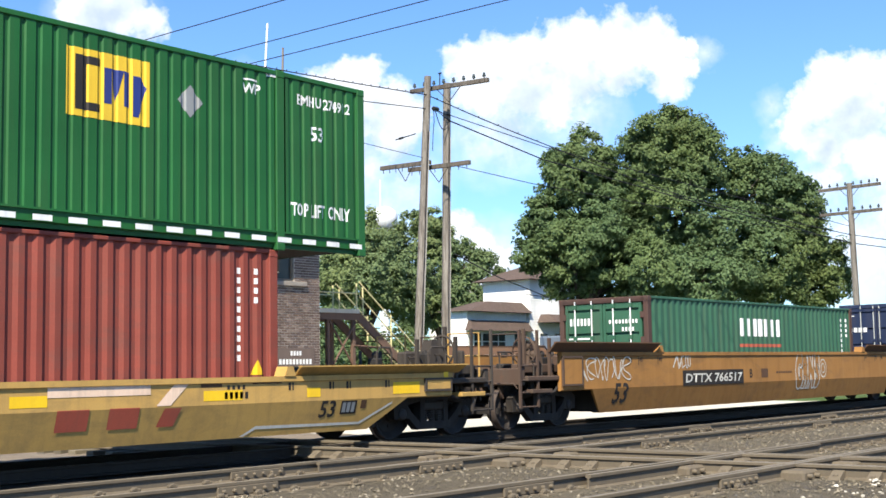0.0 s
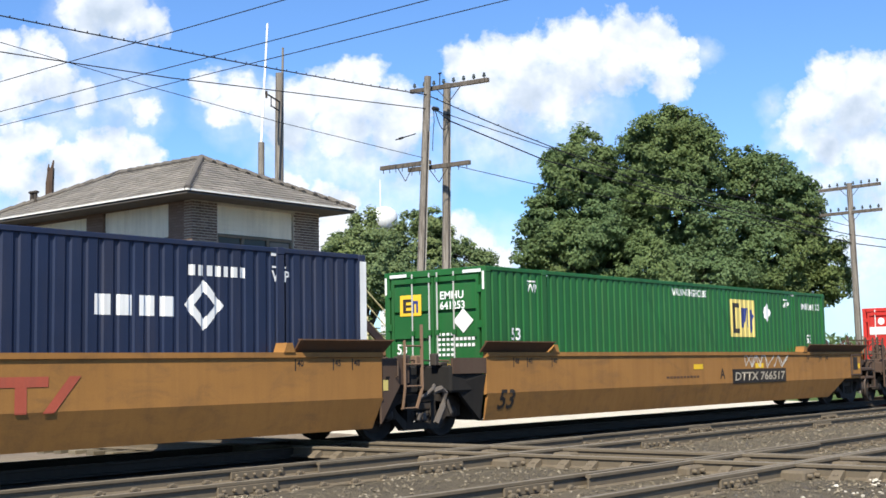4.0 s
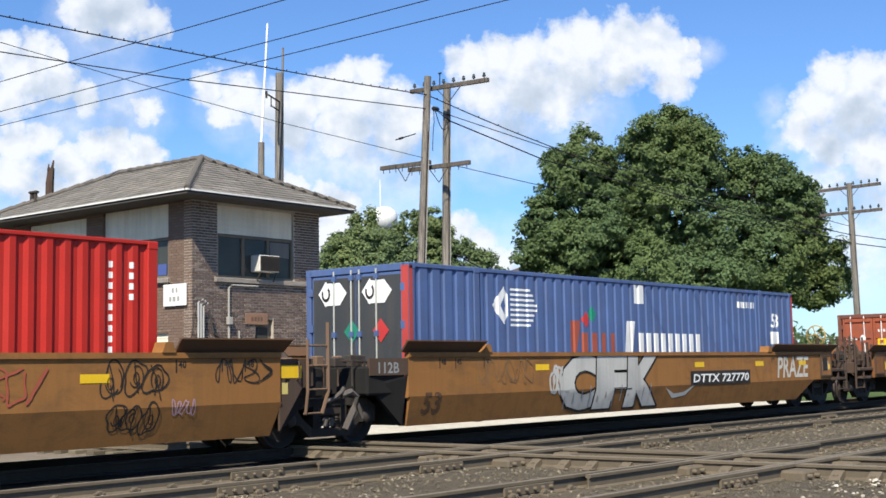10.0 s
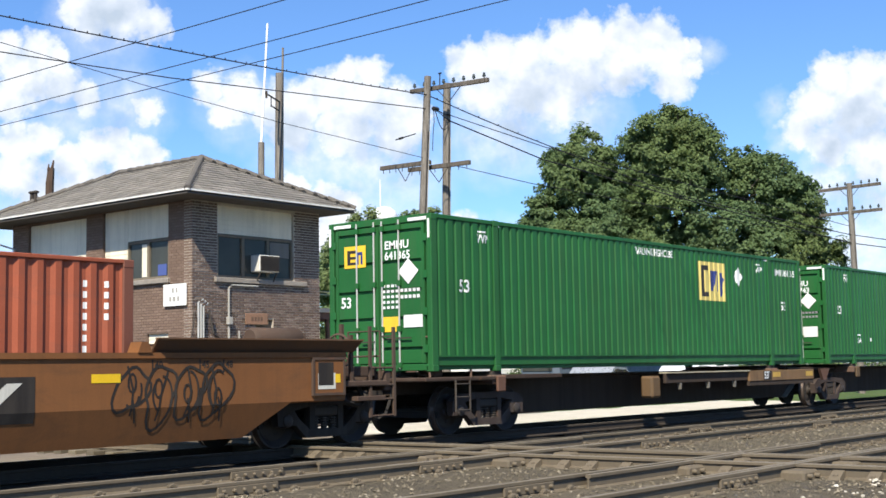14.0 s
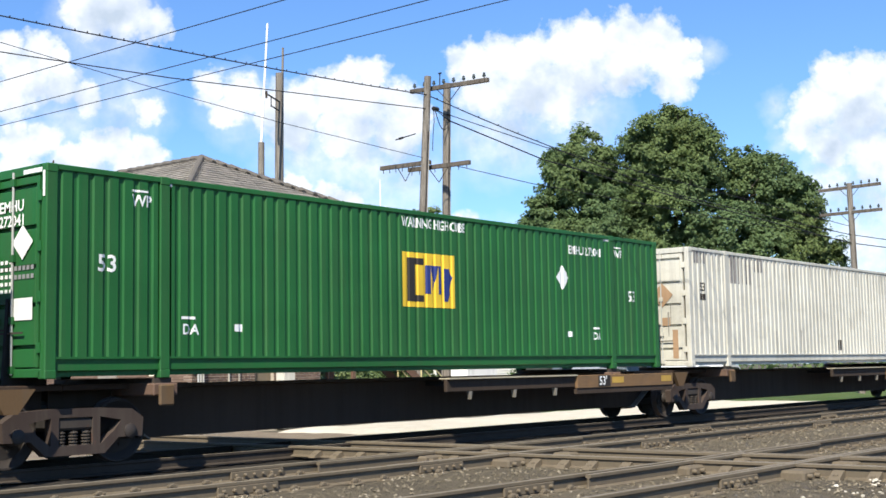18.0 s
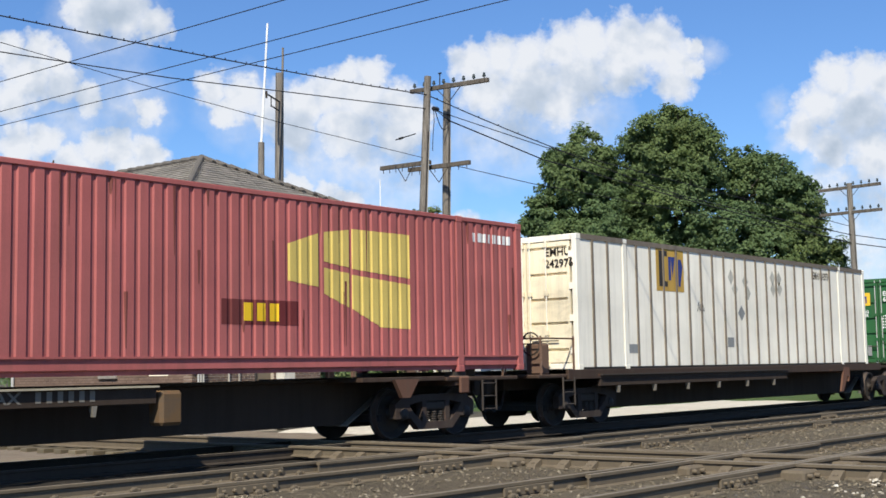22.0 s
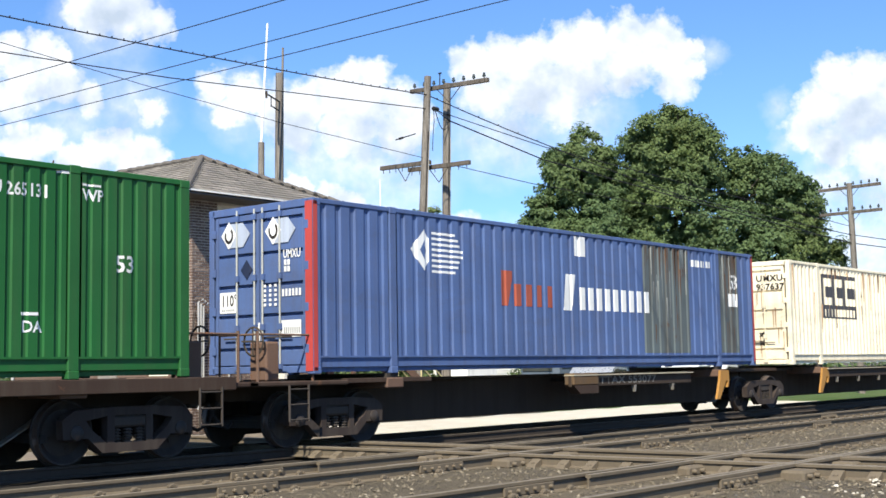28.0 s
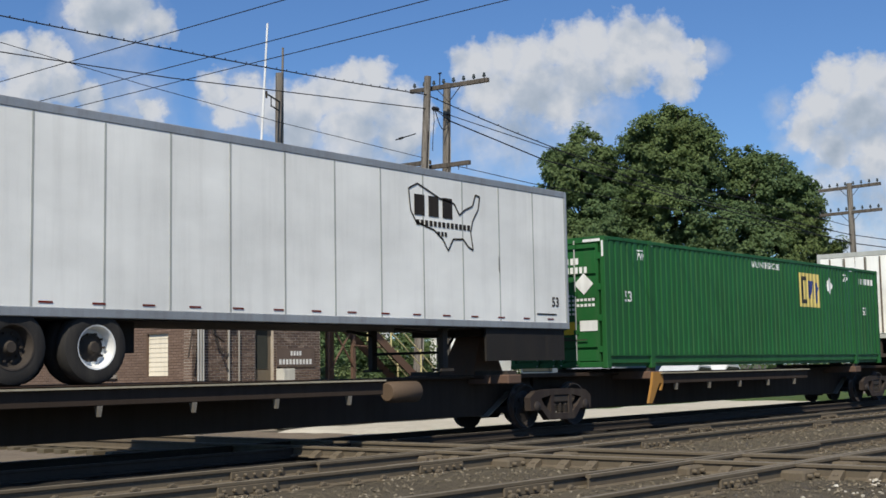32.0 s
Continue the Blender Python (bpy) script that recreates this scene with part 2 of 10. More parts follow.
LIMESTONE = earth("crushed_limestone", [(0.6, 0.56, 0.47), (0.5, 0.46, 0.38), (0.66, 0.62, 0.53), (0.36, 0.32, 0.26)], (0.3, 2.5, 30.0), 0.95, 0.5, 0.03)
TURF = earth("turf", [(0.0602, 0.103, 0.0258), (0.086, 0.129, 0.0387), (0.112, 0.138, 0.0516), (0.0344, 0.0602, 0.0172)], (0.15, 1.2, 14.0), 0.95, 0.8, 0.05)

g = M()
g.face([(-2500, -2500, -0.34), (2500, -2500, -0.34), (2500, 2500, -0.34), (-2500, 2500, -0.34)])
single("ground", g, SOIL, "flat dry earth and weeds reaching to the horizon", "ground", kind="structure")


def uneven(name, x0, x1, y0, y1, step, z, amp, mat, label, category, scale=0.9):
    nx, ny = max(1, round((x1 - x0) / step)), max(1, round((y1 - y0) / step))
    vs, fs = [], []
    for j in range(ny + 1):
        for i in range(nx + 1):
            x, y = x0 + (x1 - x0) * i / nx, y0 + (y1 - y0) * j / ny
            edge = min(i, j, nx - i, ny - j)
            h = noise.noise((x * scale, y * scale, 3.1)) * amp + noise.noise((x * scale * 5, y * scale * 5, 8.2)) * amp * 0.5
            vs.append((x, y, z + h if edge > 0 else -0.36))
    for j in range(ny):
        for i in range(nx):
            a = j * (nx + 1) + i
            fs.append((a, a + 1, a + nx + 2, a + nx + 1))
    me = bpy.data.meshes.new(name)
    me.from_pydata(vs, [], fs)
    me.materials.append(mat)
    return single(name, me, mat, label, category, kind="structure")


uneven("ballast_bed", -30, 130, 3.2, 13.95, 0.2, -0.168, 0.03, BALLAST, "tan crushed stone and mud packed between the tracks", "ballast", 0.9)
uneven("oiled_shaded_ballast", -30, 130, 13.7, 18.7, 0.22, -0.245, 0.04, OILEDSHADE, "oily ballast darkened further for the train's shade", "ballast", 0.9)
uneven("gravel_road", 22.0, 47, 18.9, 24.2, 0.5, -0.25, 0.03, LIMESTONE, "pale crushed limestone service road beside the line", "gravel road")
uneven("lawn", 36, 150, 24.3, 90, 1.5, -0.24, 0.08, TURF, "green mown grass beyond the gravel road", "lawn", 0.3)
uneven("verge", 47.2, 130, 18.9, 24.2, 0.5, -0.24, 0.05, TURF, "green grass verge along the far side of the tracks", "grass", 0.6)
uneven("dirt_path", 2, 21.9, 19.7, 24.6, 0.4, -0.26, 0.04, earth("packed_dirt", [(0.224, 0.181, 0.133), (0.172, 0.138, 0.103), (0.258, 0.215, 0.163), (0.12, 0.0946, 0.0731)]), "tan packed dirt in front of the brick tower", "dirt path")
uneven("gravel_strip", -10, 22.2, 18.75, 19.8, 0.3, -0.23, 0.03, earth("dusty_gravel", [(0.33, 0.29, 0.235), (0.26, 0.225, 0.18), (0.4, 0.36, 0.3), (0.17, 0.145, 0.115)], (0.4, 3.0, 26.0), 0.95, 0.6, 0.04), "dusty grey gravel strip along the ballast shoulder", "gravel strip")

# loose stones on the ballast, the near stretch only
rng = random.Random(5)
st = M()
for i in range(20000):
    x, y = rng.uniform(6, 42), rng.uniform(4.4, 14.3)
    if rng.random() > 1.25 - 0.02 * x or y > 13.7:
        continue
    r = rng.uniform(0.01, 0.029) * (1.0 if rng.random() < 0.96 else 1.6)
    z = -0.165 + noise.noise((x * 0.9, y * 0.9, 3.1)) * 0.03 + 0.25 * r
    a = rng.uniform(0, 6.3)
    ring = [(x + math.cos(a + k * 1.571) * r * rng.uniform(0.7, 1.25), y + math.sin(a + k * 1.571) * r * rng.uniform(0.7, 1.25), z + rng.uniform(-0.3, 0.4) * r) for k in range(4)]
    top = (x + rng.uniform(-0.4, 0.4) * r, y + rng.uniform(-0.4, 0.4) * r, z + r * rng.uniform(0.5, 1.0))
    n = len(st.v)
    st.v += ring + [top]
    st.f += [(n, n + 1, n + 4), (n + 1, n + 2, n + 4), (n + 2, n + 3, n + 4), (n + 3, n, n + 4)]
STONES = varied("ballast_stone", [(0.1, 0.083, 0.057), (0.13, 0.108, 0.074), (0.165, 0.137, 0.096), (0.112, 0.092, 0.063), (0.24, 0.205, 0.15)], 0.92, 25.0)
me = bpy.data.meshes.new("stones")
me.from_pydata(st.v, [], st.f)
me.materials.append(STONES)
single("ballast_stones", me, STONES, "loose grey and brown ballast stones", "stones", kind="stuff")

db = M()
for i in range(130):
    x, y = rng.gauss(14.4, 0.9), rng.gauss(5.0, 0.22)
    r = rng.uniform(0.008, 0.03)
    a = rng.uniform(0, 6.3)
    z = -0.15 + rng.uniform(0, 0.02)
    db.loft([(x + math.cos(a + k * 1.571) * r * rng.uniform(0.6, 1.3), y + math.sin(a + k * 1.571) * r * rng.uniform(0.6, 1.3), z) for k in range(4)],
            [(x + math.cos(a + k * 1.571) * r * 0.6, y + math.sin(a + k * 1.571) * r * 0.6, z + r * 0.7) for k in range(4)])
DEBRIS = varied("pale_debris", [(0.45, 0.41, 0.33), (0.34, 0.3, 0.24), (0.58, 0.54, 0.46)], 0.8, 20.0)
single("pale_debris", db.mesh("pale_debris", DEBRIS), DEBRIS, "scatter of pale chips and litter among the ballast", "debris", kind="stuff")

# ---- tracks ----
Y_TRAIN = 15.952
RAILS = [("track", Y_TRAIN, "train's rusty steel railway track on dark ties"), ("track", 11.545, "empty railway track with rusty rails and bolted joints"),
         ("track", 7.26, "empty railway track with worn rails crossed by a diamond")]
X_CROSS = 15.29
HALF = 0.7525


def rail_profile(y, top=0.0):
    z = top
    return [(y - 0.036, z - 0.004), (y - 0.03, z), (y + 0.03, z), (y + 0.036, z - 0.004), (y + 0.036, z - 0.034), (y + 0.011, z - 0.045), (y + 0.01, z - 0.135),
            (y + 0.07, z - 0.155), (y + 0.07, z - 0.17), (y - 0.07, z - 0.17), (y - 0.07, z - 0.155), (y - 0.01, z - 0.135), (y - 0.011, z - 0.045), (y - 0.036, z - 0.034)]


def rail_mesh(length, top=0.0, side=None, head=None):
    m = M()
    prof = rail_profile(0.0, top)
    m.loft([(0, y, z) for y, z in prof], [(length, y, z) for y, z in prof])
    me = m.mesh("rail", [side or RAILSIDE, head or RAILTOP])
    for p in me.polygons:
        if p.normal.z > 0.9 and p.center.z > top - 0.01:
            p.material_index = 1
    return me


TIE = varied("tie_wood", [(0.118, 0.099, 0.068), (0.145, 0.122, 0.084), (0.098, 0.081, 0.056), (0.165, 0.139, 0.097)], 0.95, 5.0, False, (1.5, 14, 14))
tie_mesh = M().box(-0.115, 0.115, -1.3, 1.3, -0.34, -0.165, 0, 0.012).mesh("tie", TIE)
bar_m = M().box(-0.45, 0.45, -0.045, -0.012, -0.14, -0.04, 0, 0.008)
bar_me = bar_m.mesh("joint_bar", RAILSIDE)
bolt_m = M()
for k in range(6):
    bolt_m.lathe([(0.0, -0.085), (0.014, -0.085), (0.02, -0.075), (0.022, -0.045)], (-0.375 + 0.15 * k, 0, -0.088), "y", 8)
bolt_me = bolt_m.mesh("bolts", RAILSIDE)
RNG = random.Random(3)
pl = M().box(-0.09, 0.09, -0.18, 0.18, -0.172, -0.15, 0, 0.006)
for sx in (-0.05, 0.05):
    for sy in (-0.105, 0.105):
        pl.box(sx - 0.02, sx + 0.02, sy - 0.025, sy + 0.025, -0.15, -0.115, 0, 0.008)
pl.box(-0.035, 0.035, 0.07, 0.12, -0.15, -0.1, 0, 0.01).box(-0.035, 0.035, -0.12, -0.07, -0.15, -0.1, 0, 0.01)
plate_me = pl.mesh("tie_plate", RAILSIDE)
brace_me = M().along_y([(0.02, -0.17), (0.2, -0.17), (0.17, -0.13), (0.04, -0.06), (0.02, -0.06)], -0.07, 0.07).box(0.12, 0.16, -0.03, 0.03, -0.15, -0.1, 0, 0.008).mesh("rail_brace", RAILSIDE)

# Darker rails for this track: the train's shade is put into the colour.
SHADEDRAIL = paint("shaded_rail", (0.045, 0.035, 0.027), 0.85, 0.4)
shaded_rail_mesh = rail_mesh(240.0, 0.0, SHADEDRAIL, RAILTOP)
long_rail, cross_rail, guard_rail = rail_mesh(240.0), rail_mesh(60.0, -0.004), rail_mesh(6.4, -0.006)
for ti, (nm, yc, lab) in enumerate(RAILS):
    tr = thing("railway_track", lab, "railway track", (-60, yc, 0 if ti else -0.03), "railway tracks", "structure")
    for s in (-1, 1):
        part("rail", long_rail if ti else shaded_rail_mesh, None, tr, "", (0, s * HALF, 0))
        if ti:
            part("guard_rail", guard_rail, None, tr, "", (60 + X_CROSS - 3.2, s * (HALF - 0.14), 0))
    for k in range(150):
        x = 40 + k * 0.53 + RNG.uniform(-0.03, 0.03)
        if abs(x - 60 - X_CROSS) > 2.0:
            o = part("tie", tie_mesh, None, tr, "", (x, RNG.uniform(-0.05, 0.05), RNG.uniform(-0.032, -0.008) - (0.07 if ti == 0 else 0)))
            if ti == 0:
                o.scale[1] = 0.88
            elif 6 < x - 60 < 36:
                for s in (-1, 1):
                    part("tie_plate", plate_me, None, tr, "", (x + RNG.uniform(-0.02, 0.02), s * HALF, 0)).rotation_euler[2] = RNG.uniform(-0.06, 0.06)
            o.rotation_euler[2] = RNG.uniform(-0.02, 0.02)
    if ti:
        for s, xs in ((-1, (9.6, 13.0, 18.6, 25.5, 33.0)), (1, (11.1, 12.85, 17.9, 23.0, 29.5))):
            for x in xs:
                b = part("joint_bar", bar_me, None, tr, "", (60 + x, s * HALF, 0))
                part("bolt_row", bolt_me, None, b)
cr = thing("crossing_track", "railway diamond crossing at right angles, worn steel castings", "railway track", (X_CROSS, -20, 0), "railway tracks", "structure")
for s in (-1, 1):
    o = part("rail", cross_rail, None, cr, "", (s * HALF, 0, 0))
    o.rotation_euler[2] = radians(90)
    o = part("guard_rail", cross_rail, None, cr, "", (s * (HALF - 0.15), 0, -0.004))
    o.rotation_euler[2] = radians(90)
    o.scale[0] = 0.62
for k in range(90):
    y = 0.4 + k * 0.55
    if min(abs(y - 20 - yc) for _, yc, _ in RAILS) > 1.55:
        o = part("tie", tie_mesh, None, cr, "", (RNG.uniform(-0.05, 0.05), y, -0.02))
        o.rotation_euler[2] = radians(90) + RNG.uniform(-0.02, 0.02)
for k in range(26):
    y = 22.6 + 0.48 * k + RNG.uniform(-0.04, 0.04)
    for s in (-1, 1):
        o = part("rail_brace", brace_me, None, cr, "", (s * HALF, y, 0))
        o.rotation_euler[2] = 0.0 if s > 0 else math.pi
# cast corner plates where the rails cross
for nm, yc, lab in RAILS[1:]:
    for sy in (-1, 1):
        for sx in (-1, 1):
            c = M()
            c.box(-0.42, 0.42, -0.3, 0.3, -0.19, -0.055, 0, 0.03)
            for k in (-0.3, -0.1, 0.1, 0.3):
                c.lathe([(0.0, -0.36), (0.02, -0.36), (0.028, -0.34), (0.03, -0.29)], (k, 0, -0.12), "y", 8)
            part("crossing_casting", c, RAILSIDE, cr, "", (sx * HALF, 20 + yc + sy * HALF, 0))
# long crossing timbers under the diamond
for nm, yc, lab in RAILS[1:]:
    for k in range(7):
        o = part("timber", tie_mesh, None, cr, "", (-1.8 + 0.6 * k, 20 + yc, -0.016))
        o.scale[1] = 1.2

# ---- brick interlocking tower ----
TX0, TX1, TY0, TY1, EAVE = 20.44, 24.96, 25.0, 33.18, 5.62
MORTAR = earth("mortar", [(0.56, 0.49, 0.4), (0.42, 0.36, 0.29), (0.62, 0.55, 0.46), (0.26, 0.22, 0.18)], (0.9, 4.0, 50.0), 0.95, 0.3, 0.01)
PAINTED_JOINT = earth("brown_painted_joint", [(0.165, 0.112, 0.085), (0.15, 0.102, 0.077), (0.185, 0.127, 0.097), (0.115, 0.081, 0.062)], (0.6, 4.0, 50.0), 0.95, 0.3, 0.01)
SIDEBRICK = varied("brown_painted_brick", [(0.175, 0.117, 0.087), (0.19, 0.128, 0.096), (0.16, 0.107, 0.08), (0.205, 0.14, 0.106)], 0.88, 30.0)
BRICK = varied("brown_brick", [(0.12, 0.082, 0.064), (0.145, 0.1, 0.078), (0.095, 0.068, 0.055), (0.175, 0.122, 0.096), (0.13, 0.09, 0.07), (0.22, 0.165, 0.132)], 0.9, 40.0)
STONE_SILL = earth("sill_stone", [(0.3, 0.26, 0.22), (0.26, 0.23, 0.2), (0.36, 0.32, 0.27), (0.18, 0.16, 0.14)], (1.0, 6.0, 40.0))
CREAM = paint("cream_siding", (0.78, 0.7, 0.55), 0.65, 0.25)
GREYTRIM = paint("grey_trim", (0.361, 0.344, 0.31), 0.7, 0.4)
FRAME = paint("window_frame_paint", (0.172, 0.142, 0.103), 0.65, 0.4)
PANE = glassy("dark_window_glass", (0.048, 0.05, 0.044), 0.12)
INSIDE = paint("dim_room", (0.103, 0.0946, 0.086), 0.9, 0.2)

tower = thing("signal_tower", "two-storey brown brick railway signal tower with hipped roof", "building", (0, 0, 0))
# openings: (from, to, sill, head) along each face
FRONT_HOLES = [(21.27, 23.97, 3.66, 5.55), (22.55, 23.2, -0.3, 2.62)]
LEFT_HOLES = [(25.95, 28.75, 3.66, 5.6), (29.53, 32.35, 3.66, 5.55), (25.95, 26.82, 1.15, 2.25), (28.1, 28.8, 1.2, 2.2)]


def wall_with_holes(m, a0, a1, z0, z1, holes, put):
    cuts = sorted({a0, a1, *[h for o in holes for h in o[:2]]})
    for p, q in zip(cuts, cuts[1:]):
        zs = [z0]
        for o in sorted(holes, key=lambda k: k[2]):
            if o[0] < (p + q) / 2 < o[1]:
                zs += [o[2], o[3]]
        zs.append(z1)
        for lo, hi in zip(zs[::2], zs[1::2]):
            if hi - lo > 0.01:
                put(m, p, q, lo, hi)


w = M()
wall_with_holes(w, TX0, TX1, -0.34, EAVE, FRONT_HOLES, lambda m, p, q, lo, hi: m.box(p, q, TY0, TY0 + 0.32, lo, hi))
part("wall", w, MORTAR, tower, "brown brick front wall")
w = M()
wall_with_holes(w, TY0 + 0.32, TY1, -0.34, EAVE, LEFT_HOLES, lambda m, p, q, lo, hi: m.box(TX0, TX0 + 0.32, p, q, lo, hi))
part("wall", w, PAINTED_JOINT, tower, "brown brick side wall")
part("wall", M().box(TX1 - 0.32, TX1, TY0 + 0.32, TY1, -0.34, EAVE), MORTAR, tower)
part("wall", M().box(TX0 + 0.32, TX1 - 0.32, TY1 - 0.32, TY1, -0.34, EAVE), MORTAR, tower)
part("floor", M().box(TX0 + 0.33, TX1 - 0.33, TY0 + 0.33, TY1 - 0.33, 2.6, 2.8), INSIDE, tower)
part("inner_wall", M().box(TX0 + 1.9, TX0 + 2.0, TY0 + 2.5, TY1 - 0.4, 2.8, EAVE), INSIDE, tower)


BRICK_L, BRICK_H, JOINT = 0.185, 0.052, 0.02
ONE_BRICK = M().box(-BRICK_L / 2, BRICK_L / 2, -0.012, 0.004, 0, BRICK_H, 0, 0.003).mesh("brick", varied("brown_brick_single", [(0.12, 0.082, 0.064), (0.145, 0.1, 0.078), (0.095, 0.068, 0.055), (0.175, 0.122, 0.096), (0.13, 0.09, 0.07), (0.22, 0.165, 0.132)], 0.9, 40.0, False))


def bricks(a0, a1, z0, z1, holes, put, seed, single_band=None):
    r = random.Random(seed)
    m, row, z, made = M(), 0, z0, 0
    while z < z1 - 0.05:
        a = a0 - ((BRICK_L + JOINT) / 2 if row % 2 else 0.0)
        while a < a1:
            p, q = max(a, a0), min(a + BRICK_L, a1)
            for o in holes:
                if o[2] - 0.02 < z + BRICK_H and z < o[3] + 0.02:
                    if p < o[0] - 0.02 < q:
                        q = o[0] - 0.02
                    elif p < o[1] + 0.02 < q:
                        p = o[1] + 0.02
            if q - p > 0.025 and not any(o[0] - 0.015 < q and p < o[1] + 0.015 and o[2] - 0.02 < z + BRICK_H and z < o[3] + 0.02 for o in holes):
                if single_band and single_band[0] < z < single_band[1] and q - p > BRICK_L - 0.001 and made < 300:
                    part("brick", ONE_BRICK, None, tower, "", ((p + q) / 2, TY0 - r.uniform(0, 0.004), z))
                    made += 1
                else:
                    put(m, p, q, z, z + BRICK_H, 0.007 + r.uniform(0, 0.005))
            a += BRICK_L + JOINT
        z += BRICK_H + JOINT
        row += 1
    return m


def brick_front(m, p, q, lo, hi, d):
    y = TY0
    m.face([(p, y - d, lo), (q, y - d, lo), (q, y - d, hi), (p, y - d, hi)])
    m.face([(p, y, hi), (p, y - d, hi), (q, y - d, hi), (q, y, hi)])
    m.face([(p, y, lo), (p, y - d, lo), (p, y - d, hi), (p, y, hi)])
    m.face([(q, y, lo), (q, y - d, lo), (q, y - d, hi), (q, y, hi)])


def brick_left(m, p, q, lo, hi, d):
    x = TX0
    m.face([(x - d, q, lo), (x - d, p, lo), (x - d, p, hi), (x - d, q, hi)])
    m.face([(x, p, hi), (x - d, p, hi), (x - d, q, hi), (x, q, hi)])
    m.face([(x, p, lo), (x - d, p, lo), (x - d, p, hi), (x, p, hi)])


bf = part("brickwork", bricks(TX0, TX1, -0.3, EAVE - 0.02, FRONT_HOLES, brick_front, 1, (2.7, 3.5)), BRICK, tower, "mottled brown bricks with pale mortar")
tagged(bf, kind="stuff")
bl = part("brickwork", bricks(TY0, TY1, -0.3, EAVE - 0.02, LEFT_HOLES, brick_left, 2), SIDEBRICK, tower, "brown painted bricks")
tagged(bl, kind="stuff")


def siding(a0, a1, z0, z1, face):
    """Lapped boards, each its own piece."""
    n = max(1, round((z1 - z0) / 0.115))
    for k in range(n):
        lo, hi = z0 + (z1 - z0) * k / n, z0 + (z1 - z0) * (k + 1) / n
        if face == "front":
            m = M().loft([(a0, TY0 + 0.09, lo), (a0, TY0 + 0.058, lo), (a0, TY0 + 0.07, hi + 0.01), (a0, TY0 + 0.09, hi + 0.01)],
                         [(a1, TY0 + 0.09, lo), (a1, TY0 + 0.058, lo), (a1, TY0 + 0.07, hi + 0.01), (a1, TY0 + 0.09, hi + 0.01)])
        else:
            m = M().loft([(TX0 + 0.09, a0, lo), (TX0 + 0.058, a0, lo), (TX0 + 0.07, a0, hi + 0.01), (TX0 + 0.09, a0, hi + 0.01)],
                         [(TX0 + 0.09, a1, lo), (TX0 + 0.058, a1, lo), (TX0 + 0.07, a1, hi + 0.01), (TX0 + 0.09, a1, hi + 0.01)])
        part("siding_board", m, CREAM, tower)


siding(21.28, 23.96, 4.82, 5.54, "front")
siding(29.54, 32.34, 3.72, 5.54, "left")
siding(27.75, 28.74, 3.72, 5.59, "left")
siding(25.96, 27.73, 4.74, 5.59, "left")
siding(25.96, 26.81, 1.16, 2.24, "left")
for nm, b in (("sill", (21.15, 24.4, TY0 - 0.1, TY0 + 0.1, 3.54, 3.67)), ("sill", (TX0 - 0.1, TX0 + 0.1, 25.85, 28.85, 3.54, 3.67)),
              ("sill", (TX0 - 0.1, TX0 + 0.1, 29.43, 32.5, 3.54, 3.67)), ("sill", (TX0 - 0.08, TX0 + 0.1, 28.05, 28.85, 1.1, 1.2))):
    part(nm, M().box(*b, 0, 0.015), STONE_SILL, tower, "worn stone sill")


def window(a0, a1, z0, z1, face, lights, parent):
    """A framed window with upright bars and one pane a light."""
    fr = M()
    def bx(p, q, lo, hi, d0, d1):
        if face == "front":
            fr.box(p, q, TY0 + d0, TY0 + d1, lo, hi)
        else:
            fr.box(TX0 + d0, TX0 + d1, p, q, lo, hi)
    bx(a0, a1, z0, z0 + 0.06, 0.04, 0.12)
    bx(a0, a1, z1 - 0.06, z1, 0.04, 0.12)
    for k in range(lights + 1):
        c = a0 + (a1 - a0) * k / lights
        bx(max(a0, c - 0.05), min(a1, c + 0.05), z0 + 0.06, z1 - 0.06, 0.04, 0.12)
    wf = part("window", fr, FRAME, parent, "grey-brown wooden window frame")
    for k in range(lights):
        p, q = a0 + (a1 - a0) * k / lights + 0.05, a0 + (a1 - a0) * (k + 1) / lights - 0.05
        m = M()
        if face == "front":
            m.box(p, q, TY0 + 0.085, TY0 + 0.095, z0 + 0.06, z1 - 0.06)
        else:
            m.box(TX0 + 0.085, TX0 + 0.095, p, q, z0 + 0.06, z1 - 0.06)
        part("pane", m, PANE, wf, "dark reflective glass")
    return wf


window(21.29, 23.95, 3.68, 4.8, "front", 3, tower)
window(25.97, 27.7, 3.68, 4.72, "left", 2, tower)
window(28.12, 28.78, 1.21, 2.19, "left", 1, tower)
dr = part("door", M().box(22.56, 23.19, TY0 + 0.1, TY0 + 0.15, -0.3, 2.61), FRAME, tower, "narrow dark door")
part("pane", M().box(22.68, 23.07, TY0 + 0.085, TY0 + 0.1, 1.3, 2.4), PANE, dr)
part("curtain", M().box(TX0 + 0.06, TX0 + 0.08, 26.86, 27.12, 3.76, 4.62), CREAM, tower, "pale curtain in the side window")
part("curtain", M().box(23.15, 23.85, TY0 + 0.06, TY0 + 0.08, 4.3, 4.7), paint("grey_blind", (0.172, 0.163, 0.146), 0.8, 0.2), tower, "half-drawn grey blind")
# blue cloth behind the side window
part("blind", M().box(TX0 + 0.06, TX0 + 0.08, 26.1, 26.45, 3.76, 4.05), paint("blue_cloth", (0.06, 0.09, 0.26), 0.8, 0.1), tower, "blue cloth behind the glass")

